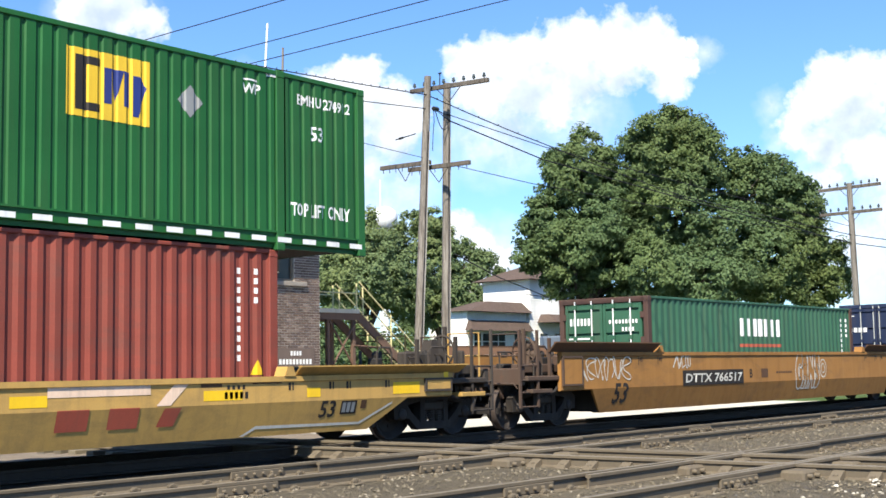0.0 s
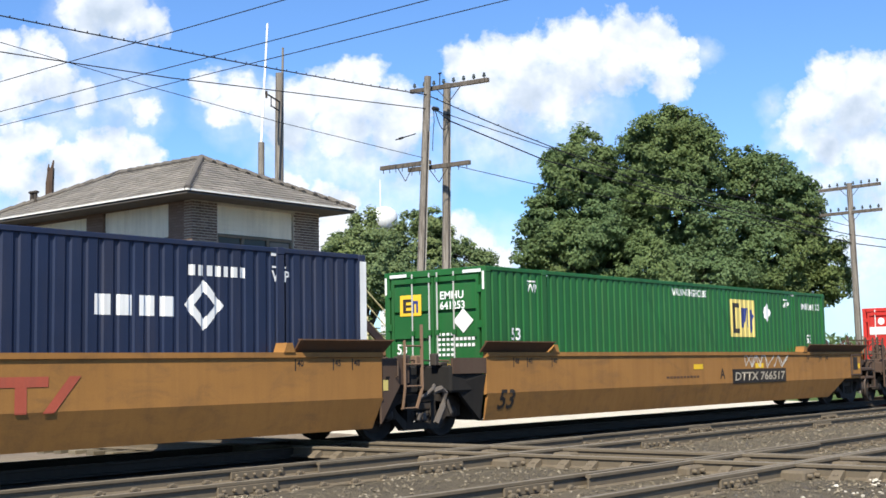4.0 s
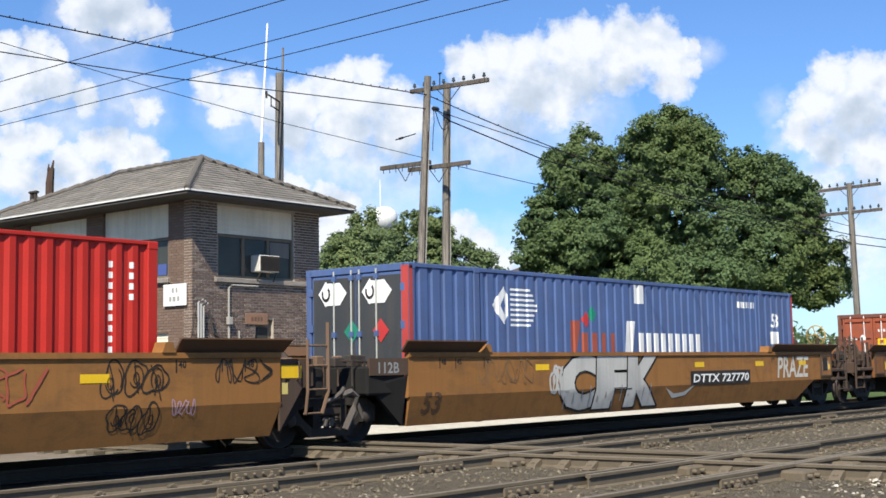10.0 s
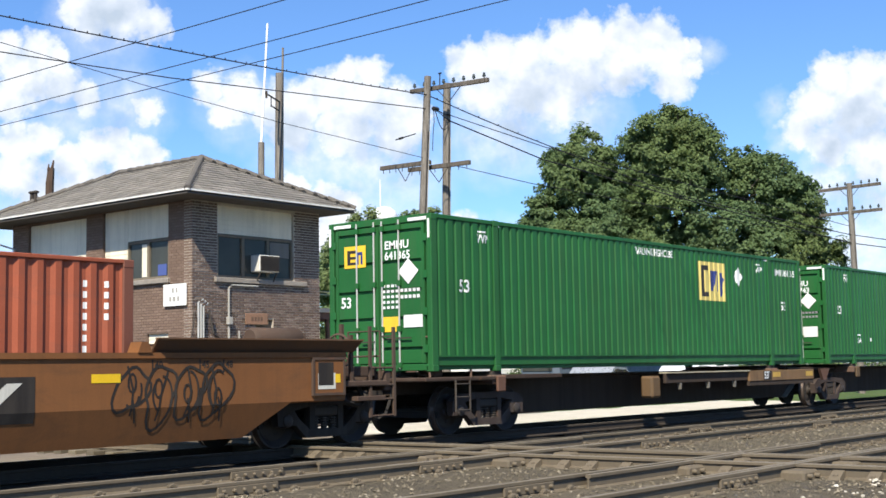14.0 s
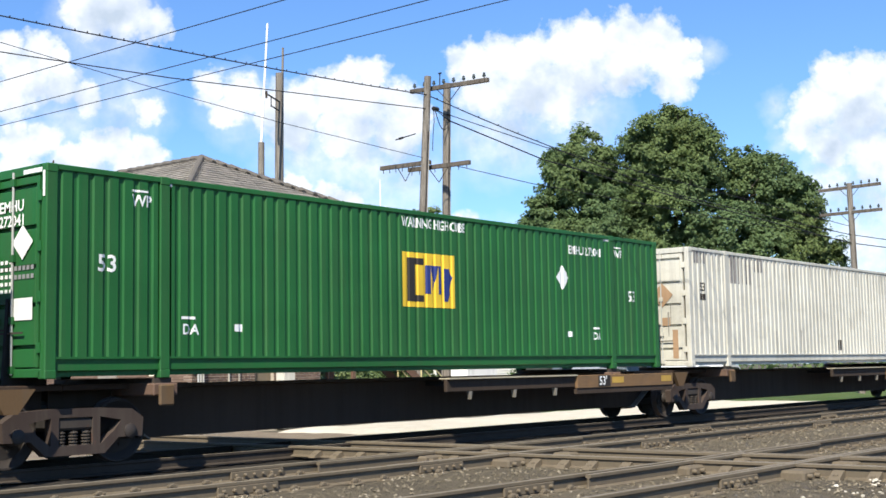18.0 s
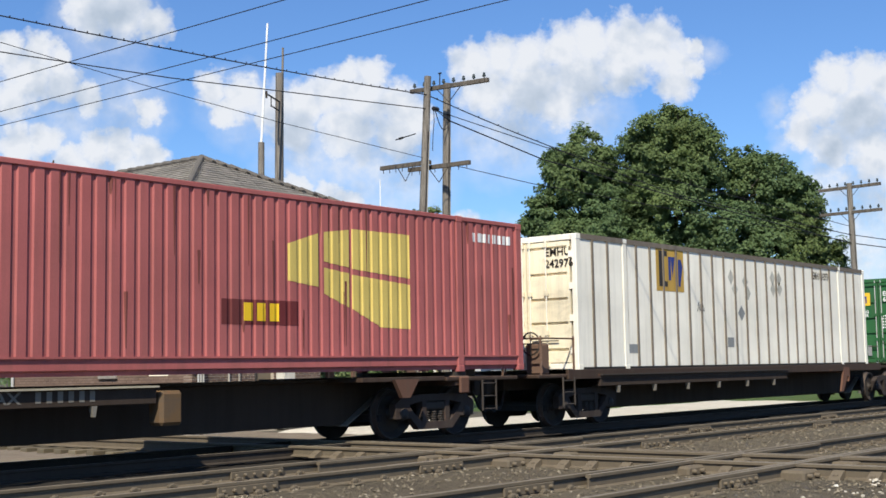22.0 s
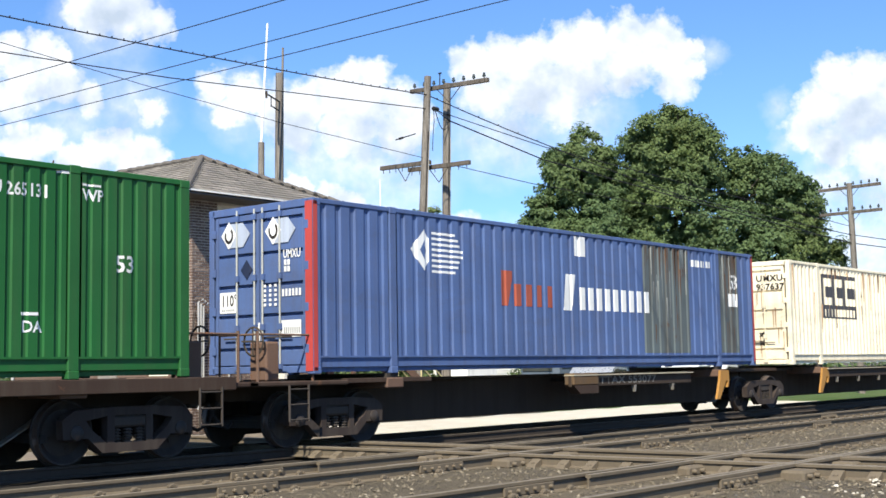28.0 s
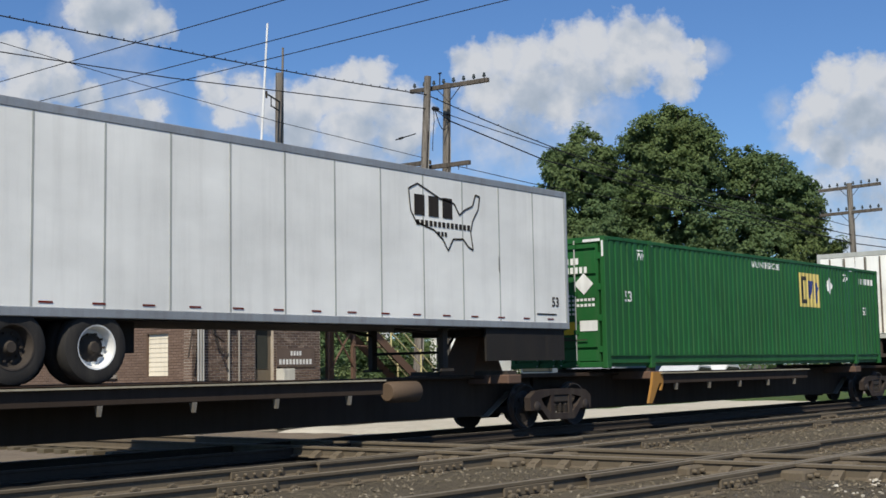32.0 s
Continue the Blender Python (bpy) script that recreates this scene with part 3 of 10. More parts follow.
# roof
SLATE = varied("roof_slate", [(0.172, 0.157, 0.134), (0.205, 0.187, 0.159), (0.155, 0.139, 0.12), (0.238, 0.216, 0.188), (0.187, 0.168, 0.144)], 0.9, 18.0, relief=0.6)
ROOFDARK = earth("roof_felt", [(0.146, 0.129, 0.112), (0.129, 0.116, 0.103), (0.172, 0.155, 0.138), (0.086, 0.0774, 0.0688)], (0.6, 4.0, 30.0))
RX0, RX1, RY0, RY1 = TX0 - 0.85, TX1 + 0.6, TY0 - 0.85, TY1 + 0.85
RIDGE = [(22.6, 27.25, 7.18), (22.6, 30.95, 7.18)]
EZ = EAVE + 0.1
corners = [(RX0, RY0, EZ), (RX1, RY0, EZ), (RX1, RY1, EZ), (RX0, RY1, EZ)]
roof = M()
roof.face([corners[0], corners[1], RIDGE[0]])
roof.face([corners[1], corners[2], RIDGE[1], RIDGE[0]])
roof.face([corners[2], corners[3], RIDGE[1]])
roof.face([corners[3], corners[0], RIDGE[0], RIDGE[1]])
roof.face(list(reversed(corners)))
rf = part("roof", roof, ROOFDARK, tower, "weathered grey slate hipped roof")
tiles = M()
trng = random.Random(8)


def tile_plane(poly, step=0.3, course=0.24):
    a, b = Vector(poly[0]), Vector(poly[1])
    u = (b - a).normalized()
    n = (b - a).cross(Vector(poly[2]) - a).normalized()
    if n.z < 0:
        n = -n
    v = n.cross(u)
    if v.z < 0:
        v = -v
    pts = [((Vector(p) - a).dot(u), (Vector(p) - a).dot(v)) for p in poly]
    top = max(p[1] for p in pts)
    def span(y):
        xs = []
        for (x0, y0), (x1, y1) in zip(pts, pts[1:] + pts[:1]):
            if (y0 - y) * (y1 - y) <= 0 and abs(y1 - y0) > 1e-6:
                xs.append(x0 + (x1 - x0) * (y - y0) / (y1 - y0))
        return (min(xs), max(xs)) if len(xs) > 1 else (0, 0)
    k, y = 0, 0.0
    while y < top - 0.03:
        s0, s1 = span(y + 0.02)
        x = s0 - (step / 2 if k % 2 else 0)
        while x < s1:
            p, q = max(x + 0.006, s0), min(x + step - 0.006, s1)
            if q - p > 0.04:
                h = min(course + 0.03, top - y)
                t0, t1 = 0.015 + trng.uniform(0, 0.012), 0.004
                tiles.face([a + u * p + v * y + n * t0, a + u * q + v * y + n * t0, a + u * q + v * (y + h) + n * t1, a + u * p + v * (y + h) + n * t1])
                tiles.face([a + u * p + v * y, a + u * q + v * y, a + u * q + v * y + n * t0, a + u * p + v * y + n * t0])
            x += step
        y += course
        k += 1


tile_plane([corners[0], corners[1], RIDGE[0]])
tile_plane([corners[1], corners[2], RIDGE[1], RIDGE[0]])
tile_plane([corners[3], corners[0], RIDGE[0], RIDGE[1]])
tagged(part("slate_covering", tiles, SLATE, rf, "lapped grey slates with lichen"), kind="stuff")
hips = M()
for p, q in ((corners[0], RIDGE[0]), (corners[1], RIDGE[0]), (RIDGE[0], RIDGE[1]), (corners[3], RIDGE[1])):
    p, q = Vector(p), Vector(q)
    n = max(2, int((q - p).length / 0.4))
    for k in range(n):
        a, b = p.lerp(q, k / n), p.lerp(q, (k + 1) / n)
        hips.rod(a + Vector((0, 0, 0.02)), b + Vector((0, 0, 0.05)), 0.085, 8)
part("ridge_tiles", hips, ROOFDARK, rf, "rounded hip and ridge tiles")
fas = M()
fas.box(RX0 - 0.02, RX1 + 0.02, RY0 - 0.03, RY0, EZ - 0.03, EZ + 0.012)
fas.box(RX0 - 0.03, RX0, RY0, RY1, EZ - 0.03, EZ + 0.012)
fas.box(RX1, RX1 + 0.03, RY0, RY1, EZ - 0.04, EZ + 0.008)
part("fascia", fas, paint("pale_fascia", (0.72, 0.7, 0.66), 0.5, 0.25), rf, "pale painted eaves board")
part("soffit", M().box(RX0 + 0.01, RX1 - 0.01, RY0 + 0.01, RY1 - 0.01, EZ - 0.1, EZ - 0.06), paint("dark_soffit", (0.086, 0.0791, 0.0731), 0.8, 0.4), rf)
gut = M()
gut.path([(RX0 - 0.05, RY1 - 0.2, EZ - 0.14), (RX0 - 0.05, RY1 - 0.2, EZ - 0.4), (TX0 - 0.07, TY1 - 0.2, EZ - 0.8), (TX0 - 0.07, TY1 - 0.2, -0.2)], 0.045, 8)
part("downpipe", gut, paint("pale_metal", (0.43, 0.43, 0.413), 0.5, 0.3), tower, "pale metal downpipe")
vp = M()
for dy in (0.0, 0.2):
    vp.lathe([(0.055, 0), (0.055, 0.34), (0.1, 0.36), (0.1, 0.4), (0.055, 0.42), (0.0, 0.43)], (20.85, 32.68 + dy, 6.26), "z", 10)
part("roof_vent", vp, GRIME, rf, "dark capped vent pipes")

# air conditioner in the front window
ac = thing("air_conditioner", "boxy window air conditioner jutting out over the sill", "air conditioner", (22.85, TY0, 3.86))
part("housing", M().box(-0.36, 0.36, -0.26, 0.12, 0, 0.45, 0, 0.02), paint("aged_white_enamel", (0.62, 0.6, 0.54), 0.5, 0.35), ac, "off-white metal casing")
gm = M().box(-0.335, 0.335, -0.272, -0.261, 0.025, 0.425)
for k in range(9):
    gm.box(-0.32, 0.32, -0.283, -0.273, 0.07 + 0.037 * k, 0.085 + 0.037 * k)
part("grille", gm, GRIME, ac, "dark louvred back")
part("bracket", M().rod((-0.3, -0.24, 0), (-0.3, -0.09, -0.24), 0.02).rod((0.28, -0.24, 0), (0.28, -0.09, -0.24), 0.02), GRIME, ac)

# boards and pipes on the tower
sg = thing("tower_sign", "small white board on the tower's corner", "sign", (TX0 - 0.06, 25.6, 2.93))
part("board", M().box(-0.02, 0.02, -0.45, 0.45, 0, 0.56, 0, 0.006), WHITE, sg, "white painted board")
for a, b, z in ((-0.12, -0.06, 0.34), (0.02, 0.1, 0.34), (-0.2, -0.12, 0.12), (-0.04, 0.06, 0.12), (0.12, 0.2, 0.12)):
    part("letter_bar", M().box(-0.028, -0.021, a, b, z, z + 0.12), GREYTRIM, sg)
og = thing("wall_sign", "faded orange board screwed to the brick wall", "sign", (22.58, TY0 - 0.02, 2.47))
part("board", M().box(-0.39, 0.39, -0.025, 0, 0, 0.3, 0, 0.006), paint("faded_orange", (0.27, 0.155, 0.1), 0.7, 0.3), og)
for k in range(4):
    part("letter_bar", M().box(-0.2 + 0.11 * k, -0.13 + 0.11 * k, -0.031, -0.026, 0.1, 0.2), RUSTY, og)
ws = thing("address_board", "dark board with white lettering bars on the brick wall", "sign", (24.0, TY0 - 0.02, 1.35))
part("board", M().box(-0.72, 0.72, -0.02, 0, 0, 0.5, 0, 0.005), paint("dark_board", (0.138, 0.103, 0.086), 0.8, 0.3), ws)
for k in range(10):
    part("letter_bar", M().box(-0.62 + 0.125 * k, -0.54 + 0.125 * k, -0.026, -0.021, 0.06, 0.2), WHITE, ws)
for k in range(4):
    part("letter_bar", M().box(-0.2 + 0.11 * k, -0.13 + 0.11 * k, -0.026, -0.021, 0.3, 0.42), WHITE, ws)
cp = thing("conduit", "grey electrical conduit bent along the wall", "pipe", (21.6, TY0 - 0.06, 0))
part("pipe", M().path([(1.0, 0, 3.48), (0.1, 0, 3.48), (0, 0, 3.4), (0, 0, 0.6)], 0.03, 6), GREYTRIM, cp)
part("junction_box", M().box(-0.07, 0.07, -0.08, 0.03, 2.45, 2.65, 0, 0.01), GREYTRIM, cp)
part("pipe", M().path([(0.35, 0, 2.3), (0.35, 0, 0.5)], 0.025, 6), GREYTRIM, cp)
mc = thing("pipe_mast", "grey pipes and dark arms bracketed to the tower corner", "pipe", (20.55, TY0 - 0.12, 0))
mm = M()
for k in range(3):
    mm.path([(0.08 * k, 0, 0.3), (0.08 * k, 0, 3.0 - 0.05 * k), (0.08 * k + 0.1, -0.08, 3.08 - 0.05 * k)], 0.028, 6)
part("pipe", mm, paint("pale_metal", (0.43, 0.43, 0.413)), mc)
part("arm", M().path([(0.3, -0.05, 2.8), (0.4, -0.1, 2.2), (0.75, -0.1, 2.0)], 0.03, 5).path([(0.35, -0.05, 2.4), (0.65, -0.15, 1.7)], 0.025, 5).path([(-0.15, -0.05, 2.75), (-0.4, -0.1, 1.6)], 0.02, 5), GRIME, mc)
cbx = thing("meter_cabinet", "small pale metal cabinet against the brick wall", "cabinet", (23.5, TY0 - 0.16, -0.3))
part("body", M().box(-0.22, 0.22, -0.14, 0.14, 0.0, 1.6, 0, 0.01), paint("aged_white_enamel", (0.62, 0.6, 0.54)), cbx)
part("door", M().box(-0.2, 0.2, -0.155, -0.141, 0.05, 1.55, 0, 0.005), paint("aged_white_enamel", (0.62, 0.6, 0.54)), cbx)

# outside stair with yellow rails
LZ, SY0, SY1 = 3.0, 25.75, 26.75
YELLOWRAIL = paint("yellow_handrail", (0.6, 0.53, 0.27), 0.6, 0.3)
stair = thing("outside_stair", "rusty steel stair with pale yellow handrails beside the tower", "stairs", (0, 0, 0))
part("landing", M().box(TX1 + 0.02, 27.3, SY0, SY1, LZ - 0.08, LZ), paint("landing_boards", (0.473, 0.43, 0.344), 0.8, 0.4), stair)
part("beam", M().box(TX1 + 0.02, 27.3, SY0 - 0.05, SY0, LZ - 0.3, LZ - 0.02), RUSTY, stair)
part("beam", M().box(TX1 + 0.02, 27.3, SY1, SY1 + 0.05, LZ - 0.3, LZ - 0.02), RUSTY, stair)
for x in (26.02, 27.08):
    for y in (SY0, SY1 - 0.1):
        part("leg", M().box(x, x + 0.12, y, y + 0.1, -0.34, LZ - 0.08), RUSTY, stair)
part("brace", M().rod((26.1, SY0 - 0.01, 1.2), (27.2, SY0 - 0.01, 2.65), 0.03).rod((27.2, SY0 - 0.01, 1.2), (26.1, SY0 - 0.01, 2.65), 0.03), RUSTY, stair)
for y in (SY0, SY1):
    part("stringer", M().loft([(27.3, y, LZ - 0.3), (27.3, y + 0.05, LZ - 0.3), (27.3, y + 0.05, LZ), (27.3, y, LZ)],
                              [(31.6, y, -0.34), (31.6, y + 0.05, -0.34), (31.6, y + 0.05, -0.04), (31.6, y, -0.04)]), RUSTY, stair)
for k in range(17):
    x, z = 27.62 + 4.1 * k / 17, LZ - 0.19 * (k + 0.8)
    part("tread", M().box(x, x + 0.25, SY0 + 0.05, SY1, z, z + 0.03), GRIME, stair)
for y in (SY0 + 0.02, SY1):
    r = M()
    r.rod((TX1 + 0.05, y, LZ + 0.5), (27.3, y, LZ + 0.5), 0.024)
    r.rod((27.4, y, LZ + 0.85), (31.5, y, 0.75), 0.022).rod((27.4, y, LZ + 0.42), (31.5, y, 0.35), 0.02)
    part("handrail", r, YELLOWRAIL, stair, "pale yellow pipe rail")
    for x, z, h in ((TX1 + 0.1, LZ, 0.52), (27.28, LZ, 0.8), (27.55, LZ - 0.15, 0.85), (28.8, 1.9, 1.0), (30.2, 0.85, 1.0), (31.4, -0.1, 1.0)):
        part("post", M().rod((x, y, z), (x, y, z + h), 0.025), YELLOWRAIL, stair)
part("edge_board", M().box(TX1 + 0.02, 27.3, SY0 - 0.09, SY0 - 0.052, LZ - 0.1, LZ + 0.02), paint("landing_boards", (0.473, 0.43, 0.344)), stair, "pale weathered edge board")
part("cross_tie", M().rod((27.1, SY0 - 0.01, 1.95), (28.3, SY0 - 0.01, 1.9), 0.025), RUSTY, stair)

# ---- poles and wires ----
INSUL = glassy("glass_insulator", (0.05, 0.06, 0.06), 0.2)
WIRE = paint("black_cable", (0.0172, 0.0172, 0.0189), 0.6, 0.2)


ARMWOOD = old_wood("dark_arm_wood", (0.146, 0.125, 0.103), (0.0516, 0.043, 0.0361))


def pole(label, foot, top, r0, r1, arms, at):
    p = thing("utility_pole", label, "utility pole", at, "utility poles")
    part("pole", M().rod(foot, top, r0, 10, r1), WOOD, p, "weathered grey wooden pole", smooth=True)
    for a, b in arms:
        a, b = Vector(a), Vector(b)
        d = (b - a).normalized()
        s = Vector((0.06, 0, 0))
        up = Vector((0, 0, 0.07))
        arm = part("crossarm", M().loft([a - s - up, a + s - up, a + s + up, a - s + up], [b - s - up, b + s - up, b + s + up, b - s + up]), ARMWOOD, p, "dark weathered wooden crossarm")
        n = 8
        bare = a.z < 8.25 and at[0] < 40
        for k in range(n):
            q = a.lerp(b, (k + 0.4) / (n - 0.2)) + up
            if bare:
                part("pin", M().rod(q - Vector((0, 0, 0.27)), q - Vector((0, 0, 0.1)), 0.014), GRIME, arm)
            else:
                part("insulator", M().lathe([(0.014, 0), (0.014, 0.05), (0.055, 0.06), (0.062, 0.11), (0.04, 0.14), (0.048, 0.18), (0.0, 0.21)], q, "z", 8), INSUL, arm)
        mid = (a + b) / 2
        for k in (0.35, 0.65):
            part("arm_brace", M().rod(a.lerp(b, k) - up, mid - Vector((0, 0, 0.55)), 0.014), GRIME, arm)
    f, t = Vector(foot), Vector(top)
    for side, r, mt in ((-1, 0.018, WIRE), (1, 0.014, GREYTRIM)):
        off = Vector((0.05 * side, -0.155, 0))
        part("riser_cable", M().path([f.lerp(t, k / 6) + off * (1.0 - 0.04 * k) + Vector((0.02 * (k % 2), 0, 0)) for k in range(1, 6)], r, 5), mt, p, "cable clipped down the pole")
    return p


pole("leaning weathered wooden pole with two crossarms and insulators", (-0.45, 0, -0.4), (0.42, 0, 11.2), 0.17, 0.12,
     [((0.3, 2.1, 8.24), (0.3, -0.15, 8.2))], (32.02, 27.18, 0))
pole("upright weathered wooden pole carrying a long top crossarm", (-0.1, 0, -0.4), (0.28, 0, 11.15), 0.17, 0.13,
     [((-0.55, 0.95, 10.87), (-0.55, -2.45, 10.75)), ((-0.55, 1.1, 8.12), (-0.55, -1.6, 8.08))], (33.27, 27.24, 0))
pole("tall distant wooden pole with two crossarms of insulators", (0.35, 0, -0.4), (0.0, 0, 9.65), 0.17, 0.13,
     [((0.0, 1.5, 9.42), (0.0, -1.5, 9.48)), ((0.0, 1.5, 8.24), (0.0, -1.5, 8.27))], (57.9, 22.56, 0))
mp = thing("radio_mast", "grey wooden pole with a thin metal mast on top", "mast", (31.4, 33.53, 0))
part("pole", M().rod((-0.05, 0, -0.4), (0.1, 0, 12.2), 0.19, 10, 0.15), WOOD, mp, smooth=True)
part("mast", M().rod((0.18, 0, 9.0), (0.27, 0, 13.2), 0.06, 6, 0.04), WOOD, mp, "slim weathered mast")
part("bracket", M().rod((0.0, -0.1, 11.1), (-1.3, -0.75, 11.12), 0.03).rod((0.0, -0.1, 10.75), (-0.8, -0.5, 10.78), 0.025).rod((-0.75, -0.45, 10.75), (-0.75, -0.45, 11.15), 0.02).rod((-1.25, -0.75, 10.95), (-1.25, -0.75, 11.2), 0.04), GRIME, mp, "dark aerial bracket")
am = thing("whip_antenna", "white whip antenna on a grey post", "antenna", (29.57, 32.5, 0))
part("post", M().rod((0.0, 0, -0.3), (0.07, 0, 9.24), 0.13, 8, 0.11), WOOD, am, smooth=True)
part("whip", M().rod((0.07, 0, 9.2), (0.39, 0, 13.57), 0.045, 6, 0.035), WHITE, am, "thin white fibreglass rod")
sp = thing("stub_pole", "weathered broken pole top above the roof", "utility pole", (26.05, 40.0, 0.1))
part("pole", M().rod((0, 0, -0.4), (0.05, 0, 8.2), 0.17, 8, 0.15).rod((0.05, 0, 8.1), (0.1, 0, 8.7), 0.15, 6, 0.12).rod((0.12, 0, 8.6), (0.2, 0, 9.0), 0.07, 5, 0.03).rod((-0.02, 0, 8.6), (0.0, 0, 8.85), 0.05, 5, 0.02), HARDWARE, sp)
ln = thing("line_hardware", "small spacer hung on a slack cable", "cable", (0, 0, 0))
part("rod", M().rod((30.95, 27.37, 8.83), (31.79, 27.22, 9.13), 0.02).rod((31.1, 27.34, 8.88), (31.25, 27.31, 8.94), 0.045), WIRE, ln)


def wire(name, label, pts, r, sag=0.0, clips=0):
    c = thing(name, label, "cable", (0, 0, 0), "overhead wires")
    pts = [Vector(p) for p in pts]
    out = []
    for a, b in zip(pts, pts[1:]):
        for k in range(8):
            s = k / 8
            out.append(a.lerp(b, s) - Vector((0, 0, sag * 4 * s * (1 - s))))
    out.append(pts[-1])
    part("strand", M().path(out, r, 5), WIRE, c)
    if clips:
        m = M()
        for k in range(clips):
            q = out[0].lerp(out[-1], (k + 0.5) / clips)
            best = min(range(len(out) - 1), key=lambda i: (out[i] - q).length + (out[i + 1] - q).length)
            a, b = out[best], out[best + 1]
            s = max(0, min(1, (q - a).dot(b - a) / (b - a).length_squared))
            q = a.lerp(b, s)
            m.box(q.x - 0.012, q.x + 0.012, q.y - 0.012, q.y + 0.012, q.z - 0.01, q.z + 0.06)
        tagged(part("lashing", m, WIRE, c), kind="stuff")
    return c


wire("aerial_cable", "thick black aerial cable lashed to a messenger wire", [(10.0, 31.15, 11.05), (17.83, 29.73, 10.77), (26.58, 28.16, 10.55), (32.31, 27.13, 10.54)], 0.02, 0.02, 62)
wire("aerial_cable", "thick black aerial cable lashed to a messenger wire", [(32.31, 27.13, 10.54), (38.03, 26.1, 9.38), (45.34, 24.79, 8.11), (57.7, 22.6, 7.2), (90, 17.0, 6.6)], 0.02, 0.04, 60)
wire("overhead_wire", "black overhead wire between wooden poles", [(10.0, 31.15, 9.9), (17.84, 29.73, 9.79), (22.74, 28.85, 9.78), (32.3, 27.13, 10.05)], 0.017)
wire("overhead_wire", "black overhead wire between wooden poles", [(33.41, 27.1, 9.81), (37.7, 26.1, 8.81), (45.33, 24.79, 8.0), (57.7, 22.6, 6.8), (90, 17.0, 6.2)], 0.024)
wire("overhead_wire", "thin black wire sloping to the lower crossarm", [(10.0, 31.15, 11.2), (17.84, 29.73, 10.05), (22.21, 28.94, 9.42), (26.57, 28.16, 8.89), (32.14, 27.16, 8.34)], 0.011)
wire("overhead_wire", "thin black wire leaving the lower crossarm", [(33.13, 26.98, 8.24), (37.11, 26.27, 7.89), (57.7, 22.7, 6.9)], 0.014)
wire("overhead_wire", "thin black wire leaving the taller pole", [(33.41, 27.1, 10.01), (37.73, 26.1, 9.3), (57.7, 22.6, 7.6)], 0.016)
jp = thing("pole_hardware", "black splice box and drooping jumper cables between the poles", "cable", (0, 0, 0))
part("splice_box", M().lathe([(0.0, -0.14), (0.06, -0.14), (0.08, -0.1), (0.08, 0.1), (0.06, 0.14), (0.0, 0.14)], (32.56, 26.96, 10.06), "x", 10), WIRE, jp, "black cable splice box")
for z0, z1, dip in ((10.06, 9.81, 0.0), (10.1, 10.01, 0.05), (10.0, 9.6, 0.35)):
    part("jumper", M().path([(32.6 + 0.81 * k / 8, 27.0 + 0.1 * k / 8, z0 + (z1 - z0) * k / 8 - dip * math.sin(math.pi * k / 8)) for k in range(9)], 0.016, 5), WIRE, jp)
part("loop", M().path([(32.52, 27.0, 9.98), (32.48, 26.96, 9.6), (32.44, 26.98, 9.2), (32.42, 27.0, 8.6)], 0.014, 5), WIRE, jp)
part("aerial", M().rod((32.98, 27.1, 10.9), (33.0, 27.1, 11.42), 0.022).rod((32.93, 27.1, 11.38), (33.07, 27.1, 11.42), 0.03), WIRE, jp, "short stub aerial on the crossarm")
wire("service_drop", "drooping black service cable from the pole", [(33.43, 26.93, 5.13), (35.36, 26.58, 4.42), (37.82, 26.14, 3.75), (60.0, 43.0, 5.5)], 0.022)
for x, zz in ((19.5, 9.7), (21.8, 9.72), (23.0, 9.7)):
    wire("overhead_wire", "black power line running along the crossing track", [(x, -30, zz), (x, 10, zz), (x, 45, zz), (x, 85, zz)], 0.013, 0.0)

# ---- trees ----
BARK = varied("bark", [(0.0602, 0.0473, 0.0387), (0.086, 0.0688, 0.0559)], 0.95, 4.0, True, (6, 6, 1.0))
LEAVES = leafy("maple_leaves", [(0.1, 0.144, 0.054), (0.116, 0.167, 0.062), (0.134, 0.187, 0.072), (0.107, 0.154, 0.058), (0.15, 0.204, 0.082)], 0.2)
LEAVES2 = leafy("shrub_leaves", [(0.15, 0.193, 0.078), (0.178, 0.223, 0.09), (0.208, 0.253, 0.106), (0.158, 0.208, 0.083)], 0.2)


